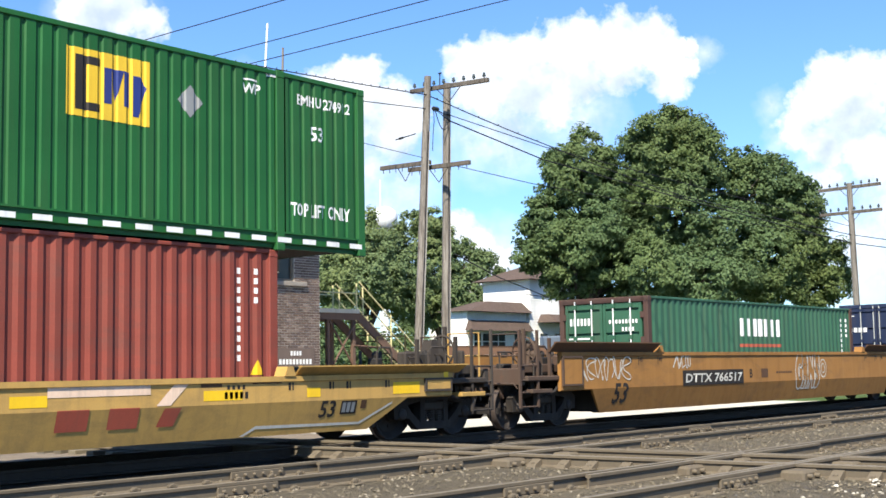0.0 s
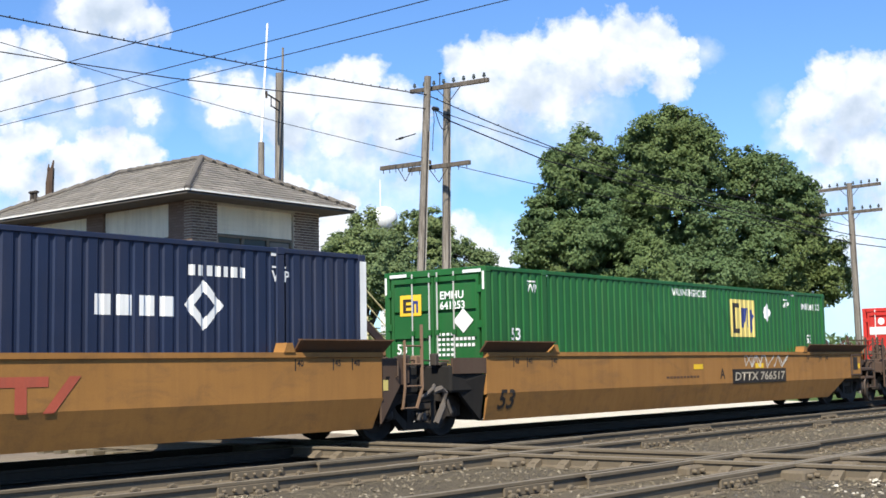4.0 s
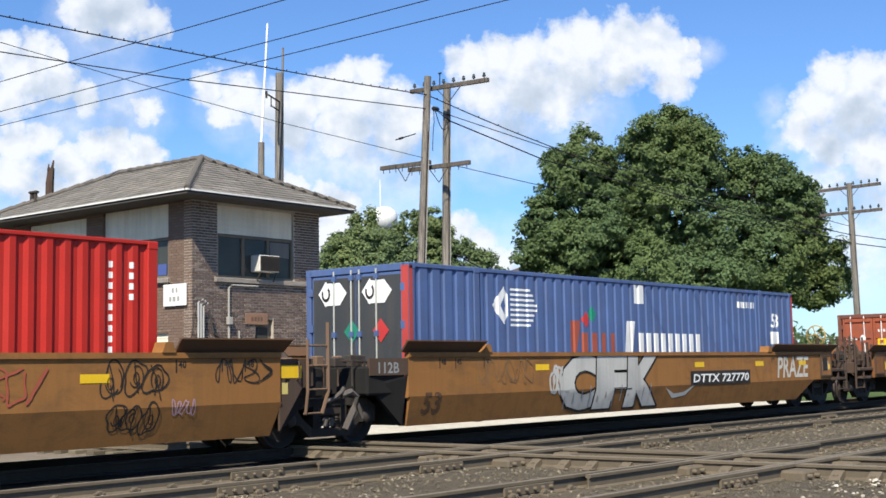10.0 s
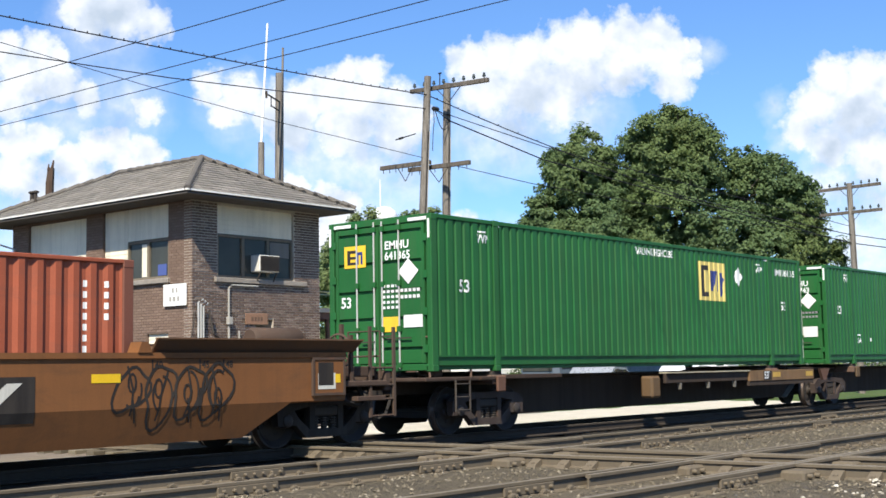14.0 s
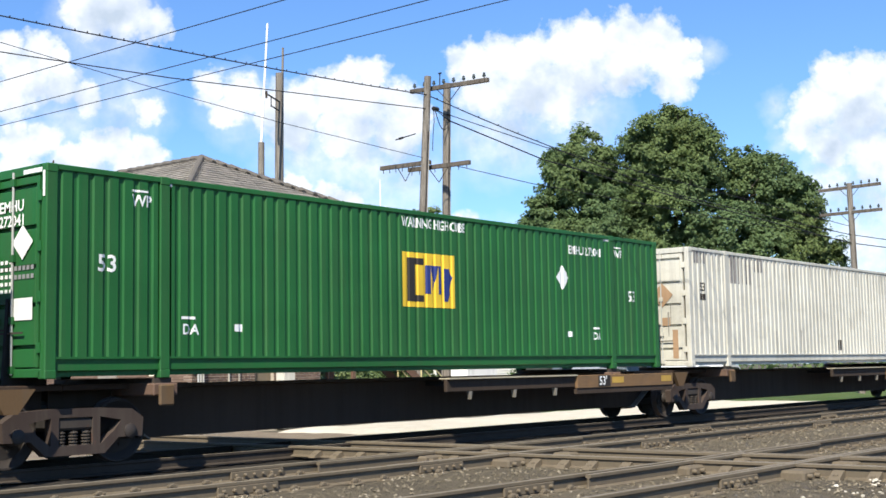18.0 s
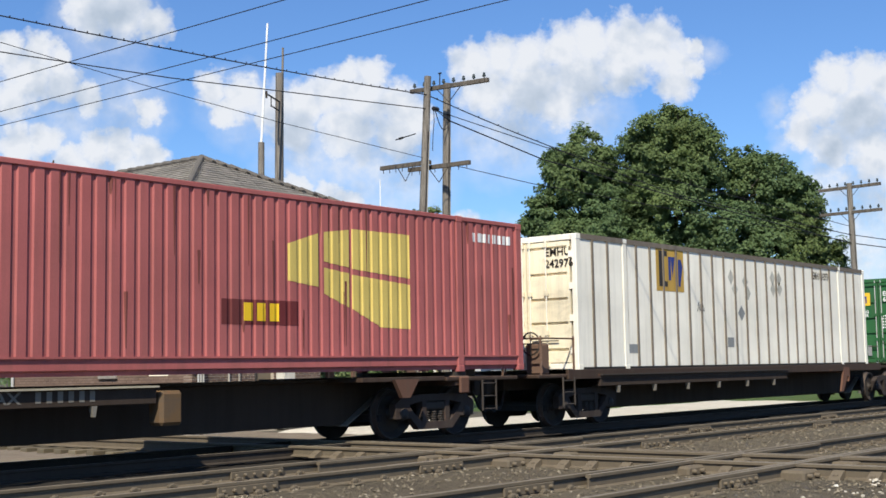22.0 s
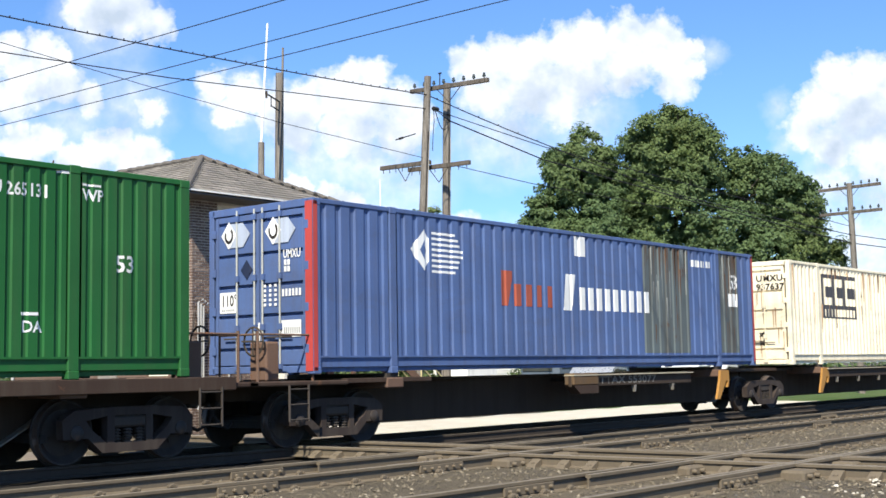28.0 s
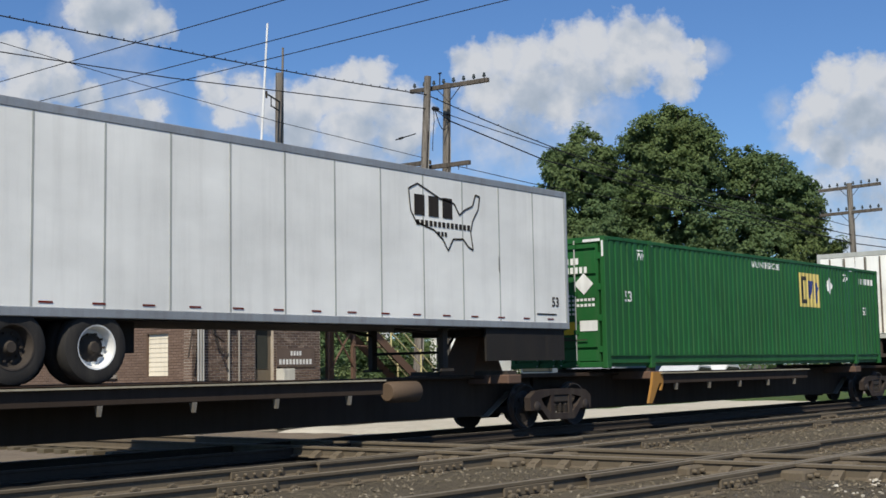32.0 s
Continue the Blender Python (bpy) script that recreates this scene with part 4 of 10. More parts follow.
def crown(lobes, count, leaf, seed, mat, sub=0.6, density=1.0):
    """Leaves on small flattened sprays set over and inside the lobes, ragged outside and with gaps between them."""
    r = np.random.RandomState(seed)
    area = np.array([lb[3] * lb[4] for lb in lobes])
    centres, grow = [], []
    for lb, v in zip(lobes, area):
        k = max(14, int(34 * density * v / sub ** 2 / 2.2))
        d = r.normal(size=(k, 3))
        d /= np.linalg.norm(d, axis=1)[:, None]
        d *= (0.3 + 0.72 * r.random_sample(k) ** 0.42)[:, None]
        centres.append(np.array(lb[:3]) + d * np.array([lb[3], lb[3], lb[4]]))
        grow.append(d)
    centres, grow = np.concatenate(centres), np.concatenate(grow)
    rad = sub * (0.35 + 0.85 * r.random_sample(len(centres)) ** 1.4)
    w = rad ** 2
    pick = r.choice(len(centres), count, p=w / w.sum())
    d = r.normal(size=(count, 3))
    d /= np.linalg.norm(d, axis=1)[:, None]
    shell = 0.15 + 0.9 * r.random_sample(count) ** 0.7
    pos = centres[pick] + d * (rad[pick] * shell)[:, None] * np.array([1.0, 1.0, 0.72])
    pos[:, 2] -= 0.25 * ((pos - centres[pick])[:, :2] ** 2).sum(1) / rad[pick]
    nrm = grow[pick] * 0.7 + d * 0.5 + r.normal(size=(count, 3)) * 0.55 + np.array([0, 0, 0.45])
    nrm /= np.linalg.norm(nrm, axis=1)[:, None]
    a = np.cross(nrm, r.normal(size=(count, 3)))
    a /= np.linalg.norm(a, axis=1)[:, None]
    b = np.cross(nrm, a)
    s = (leaf * (0.6 + 0.8 * r.random_sample(count)))[:, None]
    v = np.stack([pos - a * s, pos - b * s * 0.62 - nrm * s * 0.2, pos + a * s, pos + b * s * 0.62 - nrm * s * 0.2], 1).reshape(-1, 3)
    f = np.arange(count * 4).reshape(-1, 4)
    me = bpy.data.meshes.new("crown")
    me.from_pydata(v.tolist(), [], f.tolist())
    me.materials.append(mat)
    return me


def tree(name, label, base, h, r0, lobes, count, leaf, seed, mat, sub=0.6, density=1.0):
    t = thing(name, label, "tree", base)
    rel = [(x - base[0], y - base[1], z - base[2], a, b) for x, y, z, a, b in lobes]
    part("crown", crown(rel, count, leaf, seed, mat, sub, density), None, t, "dense green leaf clumps with gaps")
    rr = random.Random(seed)
    trunk = M()
    trunk.rod((0, 0, -0.3), (0, 0, 0.5), r0 * 1.5, 10, r0)
    trunk.rod((0, 0, 0.45), (0.05, 0.05, h), r0, 10, r0 * 0.8)
    part("trunk", trunk, BARK, t, "dark furrowed trunk", smooth=True)
    limbs = M()
    for lb in rel:
        q = Vector(lb[:3])
        mid = Vector((q.x * 0.45 + rr.uniform(-0.4, 0.4), q.y * 0.45, h * 0.6 + q.z * 0.4))
        limbs.rod((0, 0, h * 0.85), mid, r0 * 0.5, 7, r0 * 0.28)
        limbs.rod(mid, q, r0 * 0.28, 6, r0 * 0.1)
        for k in range(6):
            e = q + Vector((rr.uniform(-1, 1) * lb[3] * 0.8, rr.uniform(-1, 1) * lb[3] * 0.8, rr.uniform(-0.6, 0.9) * lb[4] * 0.8))
            limbs.rod(mid.lerp(q, rr.uniform(0.2, 1.0)), e, r0 * 0.12, 5, r0 * 0.04)
    part("branching", limbs, BARK, t, "branching dark limbs")
    return t


tree("maple_tree", "green maple with a tall ragged crown beside a broader one", (52.5, 34.0, -0.25), 3.6, 0.32,
     [(51.8, 33.6, 10.9, 1.62, 2.01), (51.3, 34.8, 10.5, 0.90, 1.46), (52.5, 32.8, 10.1, 1.00, 1.73), (50.8, 35.2, 8.2, 1.11, 1.67), (50.2, 35.7, 6.8, 0.72, 1.05), (50.9, 33.7, 7.2, 1.59, 1.59), (51.2, 34.3, 5.6, 1.24, 0.94), (51.7, 32.6, 8.0, 1.26, 1.54), (53.2, 33.4, 5.6, 1.57, 1.18), (53.3, 34.3, 4.3, 0.85, 0.71)], 90000, 0.085, 14, LEAVES, 0.5, 0.8)
tree("maple_tree", "large broad green maple with a domed ragged crown", (55.5, 31.2, -0.25), 4.4, 0.42,
     [(54.8, 30.6, 12.0, 1.88, 1.97), (54.5, 32.0, 11.0, 1.29, 1.99), (55.4, 29.1, 11.2, 1.32, 1.95), (55.7, 30.2, 12.7, 1.35, 1.30), (57.5, 27.6, 10.0, 1.34, 1.97), (58.8, 26.8, 10.0, 1.53, 1.87), (59.4, 25.9, 8.9, 1.34, 1.86), (59.5, 25.6, 7.2, 1.46, 1.85), (60.2, 24.8, 6.2, 1.09, 1.29), (59.9, 25.3, 5.0, 1.76, 0.96), (54.9, 32.6, 8.0, 2.03, 2.06), (54.5, 29.9, 8.4, 2.39, 2.27), (55.6, 27.9, 7.3, 1.84, 1.97), (56.8, 26.6, 6.4, 1.95, 1.81), (53.1, 30.4, 5.8, 2.41, 1.63), (54.2, 28.3, 5.3, 2.51, 1.40), (57.2, 27.1, 5.0, 2.09, 1.05), (55.5, 30.9, 4.5, 1.82, 0.79), (54.9, 33.1, 4.7, 1.36, 0.74)], 235000, 0.085, 4, LEAVES, 0.5, 0.8)
tree("maple_tree", "mid-sized yellow-green tree behind the tower", (60.2, 56.2, -0.25), 4.0, 0.34,
     [(59.1, 56.7, 8.8, 1.9, 1.5), (60, 55.4, 9.4, 1.9, 1.2), (61.3, 54.8, 8.8, 1.7, 1.55), (59.1, 55.4, 7, 3.3, 2.1), (58.7, 57.4, 7, 1.4, 1.6), (61.6, 53.9, 7, 2.1, 2.1),
      (59.95, 55.3, 11.0, 0.3, 0.75), (59.3, 55.9, 10.7, 0.35, 0.7), (61.5, 54.3, 10.3, 0.3, 0.4)], 52000, 0.105, 6, LEAVES2, 0.55, 0.8)
tree("maple_tree", "green tree with an open uneven crown beyond the poles", (68.0, 56.2, -0.25), 4.0, 0.34,
     [(66.2, 57.1, 11.5, 0.75, 0.85), (67, 56.1, 11.2, 1.2, 1.3), (68.2, 55.7, 10.0, 0.85, 1.25), (66.6, 55.5, 8.7, 1.80, 2.2), (68.9, 54.1, 9.55, 0.75, 0.85), (69.6, 53.5, 8.7, 0.7, 0.8),
      (69.1, 54.1, 7.9, 1.3, 1.05), (70.3, 52.7, 7.75, 0.45, 0.45), (68.6, 55, 6.3, 2.2, 2.0), (67.1, 56.8, 5.9, 2.64, 2.17)], 50000, 0.11, 7, LEAVES2, 0.55, 0.75)
tree("shrub", "low leafy shrub at the foot of the stair", (29.5, 28.8, -0.3), 0.4, 0.06, [(29.5, 28.8, 0.6, 1.1, 0.8), (31.2, 29.4, 0.5, 1.0, 0.7)], 4500, 0.075, 9, LEAVES2, 0.4)
tree("shrub", "dark undergrowth behind the stair", (50.0, 46.0, -0.3), 0.8, 0.1, [(44.5, 45.0, 1.2, 2.2, 1.8), (47.5, 46.2, 1.3, 2.4, 2.0), (50.5, 46.8, 1.2, 2.2, 1.9), (53.2, 46.6, 1.6, 1.8, 2.2), (41.5, 44.0, 1.2, 2.2, 1.9), (46.0, 47.5, 3.0, 2.4, 2.2), (49.5, 48.5, 2.8, 2.4, 2.2), (43.0, 46.5, 2.6, 2.2, 2.2)], 60000, 0.1, 11, LEAVES, 0.6)
tree("shrub", "leafy hedge in front of the white house", (60.0, 40.5, -0.3), 0.4, 0.06, [(58.2, 41.8, 0.6, 0.9, 1.1), (60.2, 40.5, 0.7, 1.1, 1.2), (62.2, 39.6, 0.7, 1.2, 1.1), (64.2, 38.6, 0.5, 1.2, 0.9)], 15000, 0.07, 10, LEAVES, 0.4)

# far woods along the horizon
rw = np.random.RandomState(12)
fw, ff = [], []
cnt = 40000
ang = rw.uniform(radians(2), radians(100), cnt)
rad = rw.uniform(150, 260, cnt)
hh = rw.uniform(0, 1, cnt) ** 0.7 * (4.2 + 1.8 * np.sin(ang * 23) + 1.2 * np.sin(ang * 57))
px, py = np.sin(ang) * rad, np.cos(ang) * rad
for k in range(cnt):
    s = 0.34
    d = rw.normal(size=(3, 3)) * s
    n0 = len(fw)
    c0 = np.array([px[k], py[k], hh[k]])
    fw += [tuple(c0 + d[0]), tuple(c0 + d[1]), tuple(c0 + d[2])]
    ff.append((n0, n0 + 1, n0 + 2))
me = bpy.data.meshes.new("far_woods")
me.from_pydata(fw, [], ff)
me.materials.append(LEAVES)
single("far_woods", me, LEAVES, "low line of distant green woods", "trees", kind="stuff")

# ---- white house behind the trees ----
CLAP = paint("white_clapboard", (0.88, 0.87, 0.83), 0.6, 0.12)
BROWNROOF = earth("brown_shingle", [(0.112, 0.0774, 0.0645), (0.0946, 0.0688, 0.0559), (0.146, 0.103, 0.086), (0.0688, 0.0516, 0.043)], (0.5, 5.0, 30.0))
house = thing("white_house", "white clapboard house with brown shingle roofs and a porch", "house", (0, 0, 0))


def boards(m, x0, x1, y, z0, z1):
    n = max(1, int((z1 - z0) / 0.16))
    for k in range(n):
        lo, hi = z0 + (z1 - z0) * k / n, z0 + (z1 - z0) * (k + 1) / n
        m.loft([(x0, y, lo), (x0, y - 0.03, lo), (x0, y - 0.008, hi), (x0, y, hi)], [(x1, y, lo), (x1, y - 0.03, lo), (x1, y - 0.008, hi), (x1, y, hi)])
    return m


HX0, HX1, HX2, HY = 55.6, 61.3, 65.6, 43.7
part("wall", M().box(HX0, HX1, 44.0, 45.4, -0.34, 4.5), CLAP, house)
part("cladding", boards(M(), HX0, HX1, 44.0, 0.1, 4.5), CLAP, house)
part("wall", M().box(HX1, HX2, HY, 47.2, -0.34, 6.5), CLAP, house)
part("cladding", boards(M(), HX1, HX2, HY, 0.1, 6.5), CLAP, house)
side_boards = M()
for k in range(40):
    lo, hi = 0.1 + 6.25 * k / 40, 0.1 + 6.25 * (k + 1) / 40
    side_boards.along_y([(HX1, lo), (HX1 - 0.03, lo), (HX1 - 0.008, hi), (HX1, hi)], HY, 43.98)
part("cladding", side_boards, CLAP, house)
rfm = M()
rfm.loft([(HX0 - 0.35, 43.5, 4.45), (HX1, 43.5, 4.45), (HX1, 45.9, 4.45), (HX0 - 0.35, 45.9, 4.45)], [(HX0 + 2.4, 44.3, 5.1), (HX1, 44.3, 5.1), (HX1, 45.2, 5.1), (HX0 + 2.4, 45.2, 5.1)])
part("roof", rfm, BROWNROOF, house, "brown shingle hip roof")
rfm = M()
rfm.loft([(HX1 - 0.55, HY - 0.55, 6.48), (HX2 + 0.55, HY - 0.55, 6.48), (HX2 + 0.55, 47.7, 6.48), (HX1 - 0.55, 47.7, 6.48)], [(63.2, 45.2, 7.45), (63.8, 45.2, 7.45), (63.8, 45.6, 7.45), (63.2, 45.6, 7.45)])
part("roof", rfm, BROWNROOF, house, "brown shingle roof with broad eaves")
part("awning_roof", M().loft([(HX0 - 0.2, 43.4, 3.36), (HX1 - 0.05, 43.4, 3.36), (HX1 - 0.05, 44.0, 3.36), (HX0 - 0.2, 44.0, 3.36)], [(HX0 + 0.1, 43.85, 3.95), (HX1 - 0.05, 43.85, 3.95), (HX1 - 0.05, 44.0, 3.95), (HX0 + 0.1, 44.0, 3.95)]), BROWNROOF, house, "dark shingled awning roof")
for x in (56.45, 57.25, 58.05, 58.75, 60.3):
    wd = part("window", M().box(x - 0.37, x + 0.37, 43.93, 43.97, 2.25, 3.25, 0, 0.01), CLAP, house, "white sash window")
    for z in (2.3, 2.78):
        part("pane", M().box(x - 0.3, x + 0.3, 43.915, 43.929, z, z + 0.42), PANE, wd)
for x in (62.6, 64.2):
    wd = part("window", M().box(x - 0.45, x + 0.45, HY - 0.06, HY - 0.03, 2.0, 3.3, 0, 0.01), CLAP, house, "white sash window")
    for z in (2.06, 2.68):
        part("pane", M().box(x - 0.37, x + 0.37, HY - 0.075, HY - 0.061, z, z + 0.56), PANE, wd)
part("bay_roof", M().loft([(62.0, HY - 1.5, 3.9), (66.4, HY - 1.5, 3.9), (66.4, HY, 3.9), (62.0, HY, 3.9)], [(62.4, HY - 0.5, 4.4), (66.0, HY - 0.5, 4.4), (66.0, HY, 4.4), (62.4, HY, 4.4)]), BROWNROOF, house, "small brown bay roof")
nb = thing("pale_building", "plain pale building beyond the white house", "building", (0, 0, 0))
part("wall", M().box(78.5, 84.0, 60.0, 66.0, -0.34, 7.2), paint("pale_render", (0.72, 0.69, 0.62), 0.8, 0.2), nb)
part("parapet", M().box(78.3, 84.2, 59.8, 66.2, 7.2, 7.5), GREYTRIM, nb)

# Added building; its grey-blue paint stands for the white house's shaded wall.
gar = thing("stand_in_garage", "added garage, grey-blue to stand for a shaded wall", "building", (0, 0, 0))
SHADEDBOARD = paint("shaded_clapboard", (0.3, 0.33, 0.35), 0.7, 0.3)
part("wall", M().box(59.6, 67.5, 33.6, 38.6, -0.34, 3.6), SHADEDBOARD, gar, "boarded wall, grey-blue for shade")
part("cladding", boards(M(), 59.6, 67.5, 33.6, 0.1, 3.6), SHADEDBOARD, gar)
part("roof", M().loft([(59.2, 33.2, 3.58), (67.9, 33.2, 3.58), (67.9, 39.0, 3.58), (59.2, 39.0, 3.58)], [(62.0, 35.9, 4.6), (65.0, 35.9, 4.6), (65.0, 36.3, 4.6), (62.0, 36.3, 4.6)]), BROWNROOF, gar, "low brown hip roof")
gdoor = part("door", M().box(62.0, 64.6, 33.52, 33.56, -0.2, 2.1, 0, 0.02), CLAP, gar, "white panel door")
for k in range(3):
    part("panel_rib", M().box(62.05, 64.55, 33.5, 33.52, 0.35 + 0.58 * k, 0.39 + 0.58 * k), GREYTRIM, gdoor)
# grey-blue lorry under the maple, pale car and small white board
TRUCKGREY = paint("blue_grey_panel", (0.112, 0.138, 0.172), 0.45, 0.3)
lorry = thing("parked_van", "parked blue-grey van under the maple", "van", (48.8, 31.5, -0.25))
part("cargo_box", M().box(-0.9, 2.4, 0, 2.2, 0.5, 2.9, 0, 0.08), TRUCKGREY, lorry, "dull blue-grey van body")
part("cab", M().box(-2.6, -0.95, 0.05, 2.15, 0.5, 2.2, 0, 0.2), TRUCKGREY, lorry)
part("windscreen", M().box(-2.64, -2.58, 0.3, 1.9, 1.3, 2.0), PANE, lorry)
part("side_glass", M().box(-2.2, -1.2, 0.03, 0.06, 1.4, 2.0), PANE, lorry)
part("chassis", M().box(-2.5, 2.3, 0.4, 1.8, 0.3, 0.5), BLACK, lorry)
TYRE = paint("tyre_rubber", (0.0301, 0.0284, 0.0275), 0.85, 0.5, dirtcol=(0.09, 0.08, 0.07))
for x in (-1.8, 1.4):
    for y in (0.02, 1.88):
        part("wheel", M().lathe([(0.0, 0), (0.3, 0.02), (0.46, 0), (0.5, 0.06), (0.5, 0.24), (0.46, 0.3), (0.0, 0.3)], (x, y, 0.5), "y", 18), TYRE, lorry)
for x in (-2.0, 0.6):
    part("marker", M().box(x, x + 0.08, -0.01, 0.0, 2.0, 2.5), WHITE, lorry)


def parked_car(label, at, turn, body, tail):
    c = thing("parked_car", label, "car", at, "parked cars")
    c.rotation_euler[2] = radians(turn)
    side = [(-2.2, 0.35), (2.2, 0.35), (2.25, 0.75), (1.9, 0.9), (1.0, 0.98), (0.4, 1.4), (-0.9, 1.44), (-1.7, 1.0), (-2.2, 0.9)]
    m = M()
    m.along_y(side, -0.85, 0.85)
    part("body", m, body, c)
    part("side_glass", M().along_y([(0.85, 0.98), (0.38, 1.32), (-0.85, 1.36), (-1.45, 1.0)], -0.86, 0.86), PANE, c)
    for x in (-1.35, 1.35):
        for y in (-0.88, 0.68):
            part("wheel", M().lathe([(0.0, 0), (0.2, 0.01), (0.29, 0), (0.32, 0.04), (0.32, 0.17), (0.29, 0.2), (0, 0.2)], (x, y, 0.32), "y", 16), TYRE, c)
    for y in (-0.75, 0.55):
        part("tail_light", M().box(-2.23, -2.19, y, y + 0.2, 0.7, 0.85), tail, c)
    return c


REDLENS = paint("red_lens", (0.516, 0.0172, 0.0172), 0.25, 0.05)
parked_car("silver parked car beside the service road", (41.6, 26.3, -0.25), 12, paint("silver_paint", (0.43, 0.447, 0.464), 0.25, 0.1, metal=0.4), REDLENS)
parked_car("white parked car with red tail lights on the grass", (52.5, 27.0, -0.25), 5, paint("white_car_paint", (0.75, 0.75, 0.74), 0.25, 0.08), REDLENS)
parked_car("pale parked car beyond the tracks", (49.0, 26.6, -0.25), 8, paint("pale_car_paint", (0.6, 0.62, 0.63), 0.25, 0.08), REDLENS)
wb = thing("white_board", "plain white board on two short posts", "sign", (34.9, 27.0, -0.3))
part("board", M().box(-0.85, 0.85, -0.02, 0.02, 1.25, 1.65, 0, 0.006), WHITE, wb)
part("post", M().box(-0.6, -0.5, 0.021, 0.1, -0.1, 1.6), WOOD, wb)
part("post", M().box(0.5, 0.6, 0.021, 0.1, -0.1, 1.6), WOOD, wb)
wt = thing("water_tower", "distant white domed water tank with a thin aerial", "tower", (199.2, 179.9, 0))
part("column", M().rod((0, 0, -0.3), (0, 0, 33.0), 1.0, 12), WHITE, wt)
part("tank", M().lathe([(1.0, -3.2), (2.2, -2.4), (2.95, -1.0), (3.0, 0.2), (2.6, 1.1), (1.7, 1.8), (0.6, 2.1), (0.0, 2.15)], (0, 0, 34.1), "z", 24), WHITE, wt, "white rounded tank", smooth=True)
part("aerial", M().rod((-1.0, 0, 35.9), (-1.0, 0, 42.0), 0.12, 6), WHITE, wt)

# ---- drifting cumulus on a far sheet of sky ----
HIGH = [(8.35, 1.15, 0.45), (8.8, 1.02, 0.45), (9.35, 1.02, 0.42), (9.9, 0.86, 0.5), (10.45, 0.78, 0.5), (11.05, 0.74, 0.56), (11.55, 0.78, 0.56), (11.95, 1.05, 0.46), (11.9, 1.42, 0.42), (11.0, 1.2, 0.55),
        (10.2, 1.35, 0.65), (9.35, 1.55, 0.7), (8.6, 1.6, 0.58), (9.9, 1.85, 0.5), (12.25, 0.82, 0.2), (12.25, 1.25, 0.22)]
MIDDLE = [(3.75, 1.55, 0.34), (4.3, 1.72, 0.44), (3.95, 1.98, 0.34), (4.85, 1.95, 0.5), (5.35, 1.88, 0.48), (5.85, 1.65, 0.46), (6.1, 1.35, 0.32), (6.55, 1.35, 0.36), (6.4, 1.8, 0.6), (7.0, 1.88, 0.48), (7.3, 2.1, 0.4),
          (6.1, 2.25, 0.6), (5.2, 2.3, 0.45), (7.0, 2.4, 0.5), (5.2, 3.35, 0.36), (5.7, 3.5, 0.4), (6.15, 3.65, 0.36), (5.0, 3.7, 0.5), (5.9, 4.1, 0.6)]
WEST = [(0.15, 0.9, 0.36), (0.7, 0.86, 0.36), (1.0, 1.12, 0.32), (0.5, 1.4, 0.6), (1.1, 1.5, 0.42), (0.2, 1.75, 0.45), (1.55, 1.75, 0.34), (2.6, 1.95, 0.3), (1.6, 0.15, 0.6), (2.2, 0.2, 0.55), (2.7, 0.42, 0.34), (-0.6, 1.2, 0.7)]
LOW = [(0.3, 2.5, 0.45), (0.75, 2.5, 0.4), (0.3, 3.05, 0.5), (1.25, 2.9, 0.4), (1.65, 2.62, 0.36), (2.1, 2.62, 0.4), (2.55, 2.72, 0.36), (2.8, 2.8, 0.28), (1.5, 3.2, 0.5), (2.3, 3.1, 0.42), (0.8, 3.4, 0.5), (8.15, 4.05, 0.33),
       (8.5, 4.35, 0.36), (8.9, 4.7, 0.4), (-0.6, 2.8, 0.7)]
EAST = [(14.75, 1.42, 0.46), (15.3, 1.38, 0.45), (15.75, 1.42, 0.5), (14.5, 1.85, 0.46), (15.2, 2.0, 0.65), (14.2, 2.3, 0.42), (14.7, 2.6, 0.5), (15.5, 2.75, 0.6), (16.4, 2.1, 0.8), (17.2, 2.6, 0.8)]
VEILS = [(9.0, 2.2, 1.3, 0.9), (10.3, 2.0, 1.0, 0.7), (8.4, 2.5, 0.8, 0.6), (6.4, 2.75, 1.3, 0.9), (5.4, 2.7, 1.1, 0.8), (7.2, 3.2, 1.0, 0.7), (2.2, 1.9, 1.0, 0.7), (1.2, 2.1, 1.4, 0.6), (14.7, 3.2, 0.9, 0.9), (15.6, 3.5, 1.1, 0.9),
         (13.7, 1.9, 0.4, 0.5), (13.85, 2.5, 0.4, 0.55), (15.2, 4.4, 1.5, 0.9), (8.8, 4.9, 1.2, 0.9), (6.6, 4.2, 1.4, 0.8), (0.9, 4.1, 1.6, 0.8), (12.5, 0.95, 0.4, 0.6), (1.8, 0.3, 1.2, 0.7), (4.2, 1.9, 0.9, 0.6)]
GREY = [(9.2, 2.1, 1.0), (10.4, 1.7, 0.7), (11.3, 1.5, 0.5), (6.6, 2.45, 0.75), (5.2, 2.45, 0.6), (7.3, 2.8, 0.7), (2.0, 0.35, 0.9), (2.7, 0.5, 0.5), (0.9, 1.7, 0.7), (2.0, 2.1, 0.7), (0.9, 3.2, 0.6), (2.0, 3.2, 0.5), (15.3, 2.2, 0.7), (14.7, 2.7, 0.6), (15.2, 3.3, 0.8)]
cm, ct, cp_ = nodes_of("cumulus")
ct.nodes.remove(cp_)
FAR = 3000.0
UNIT = FAR / 2224.5 * 100


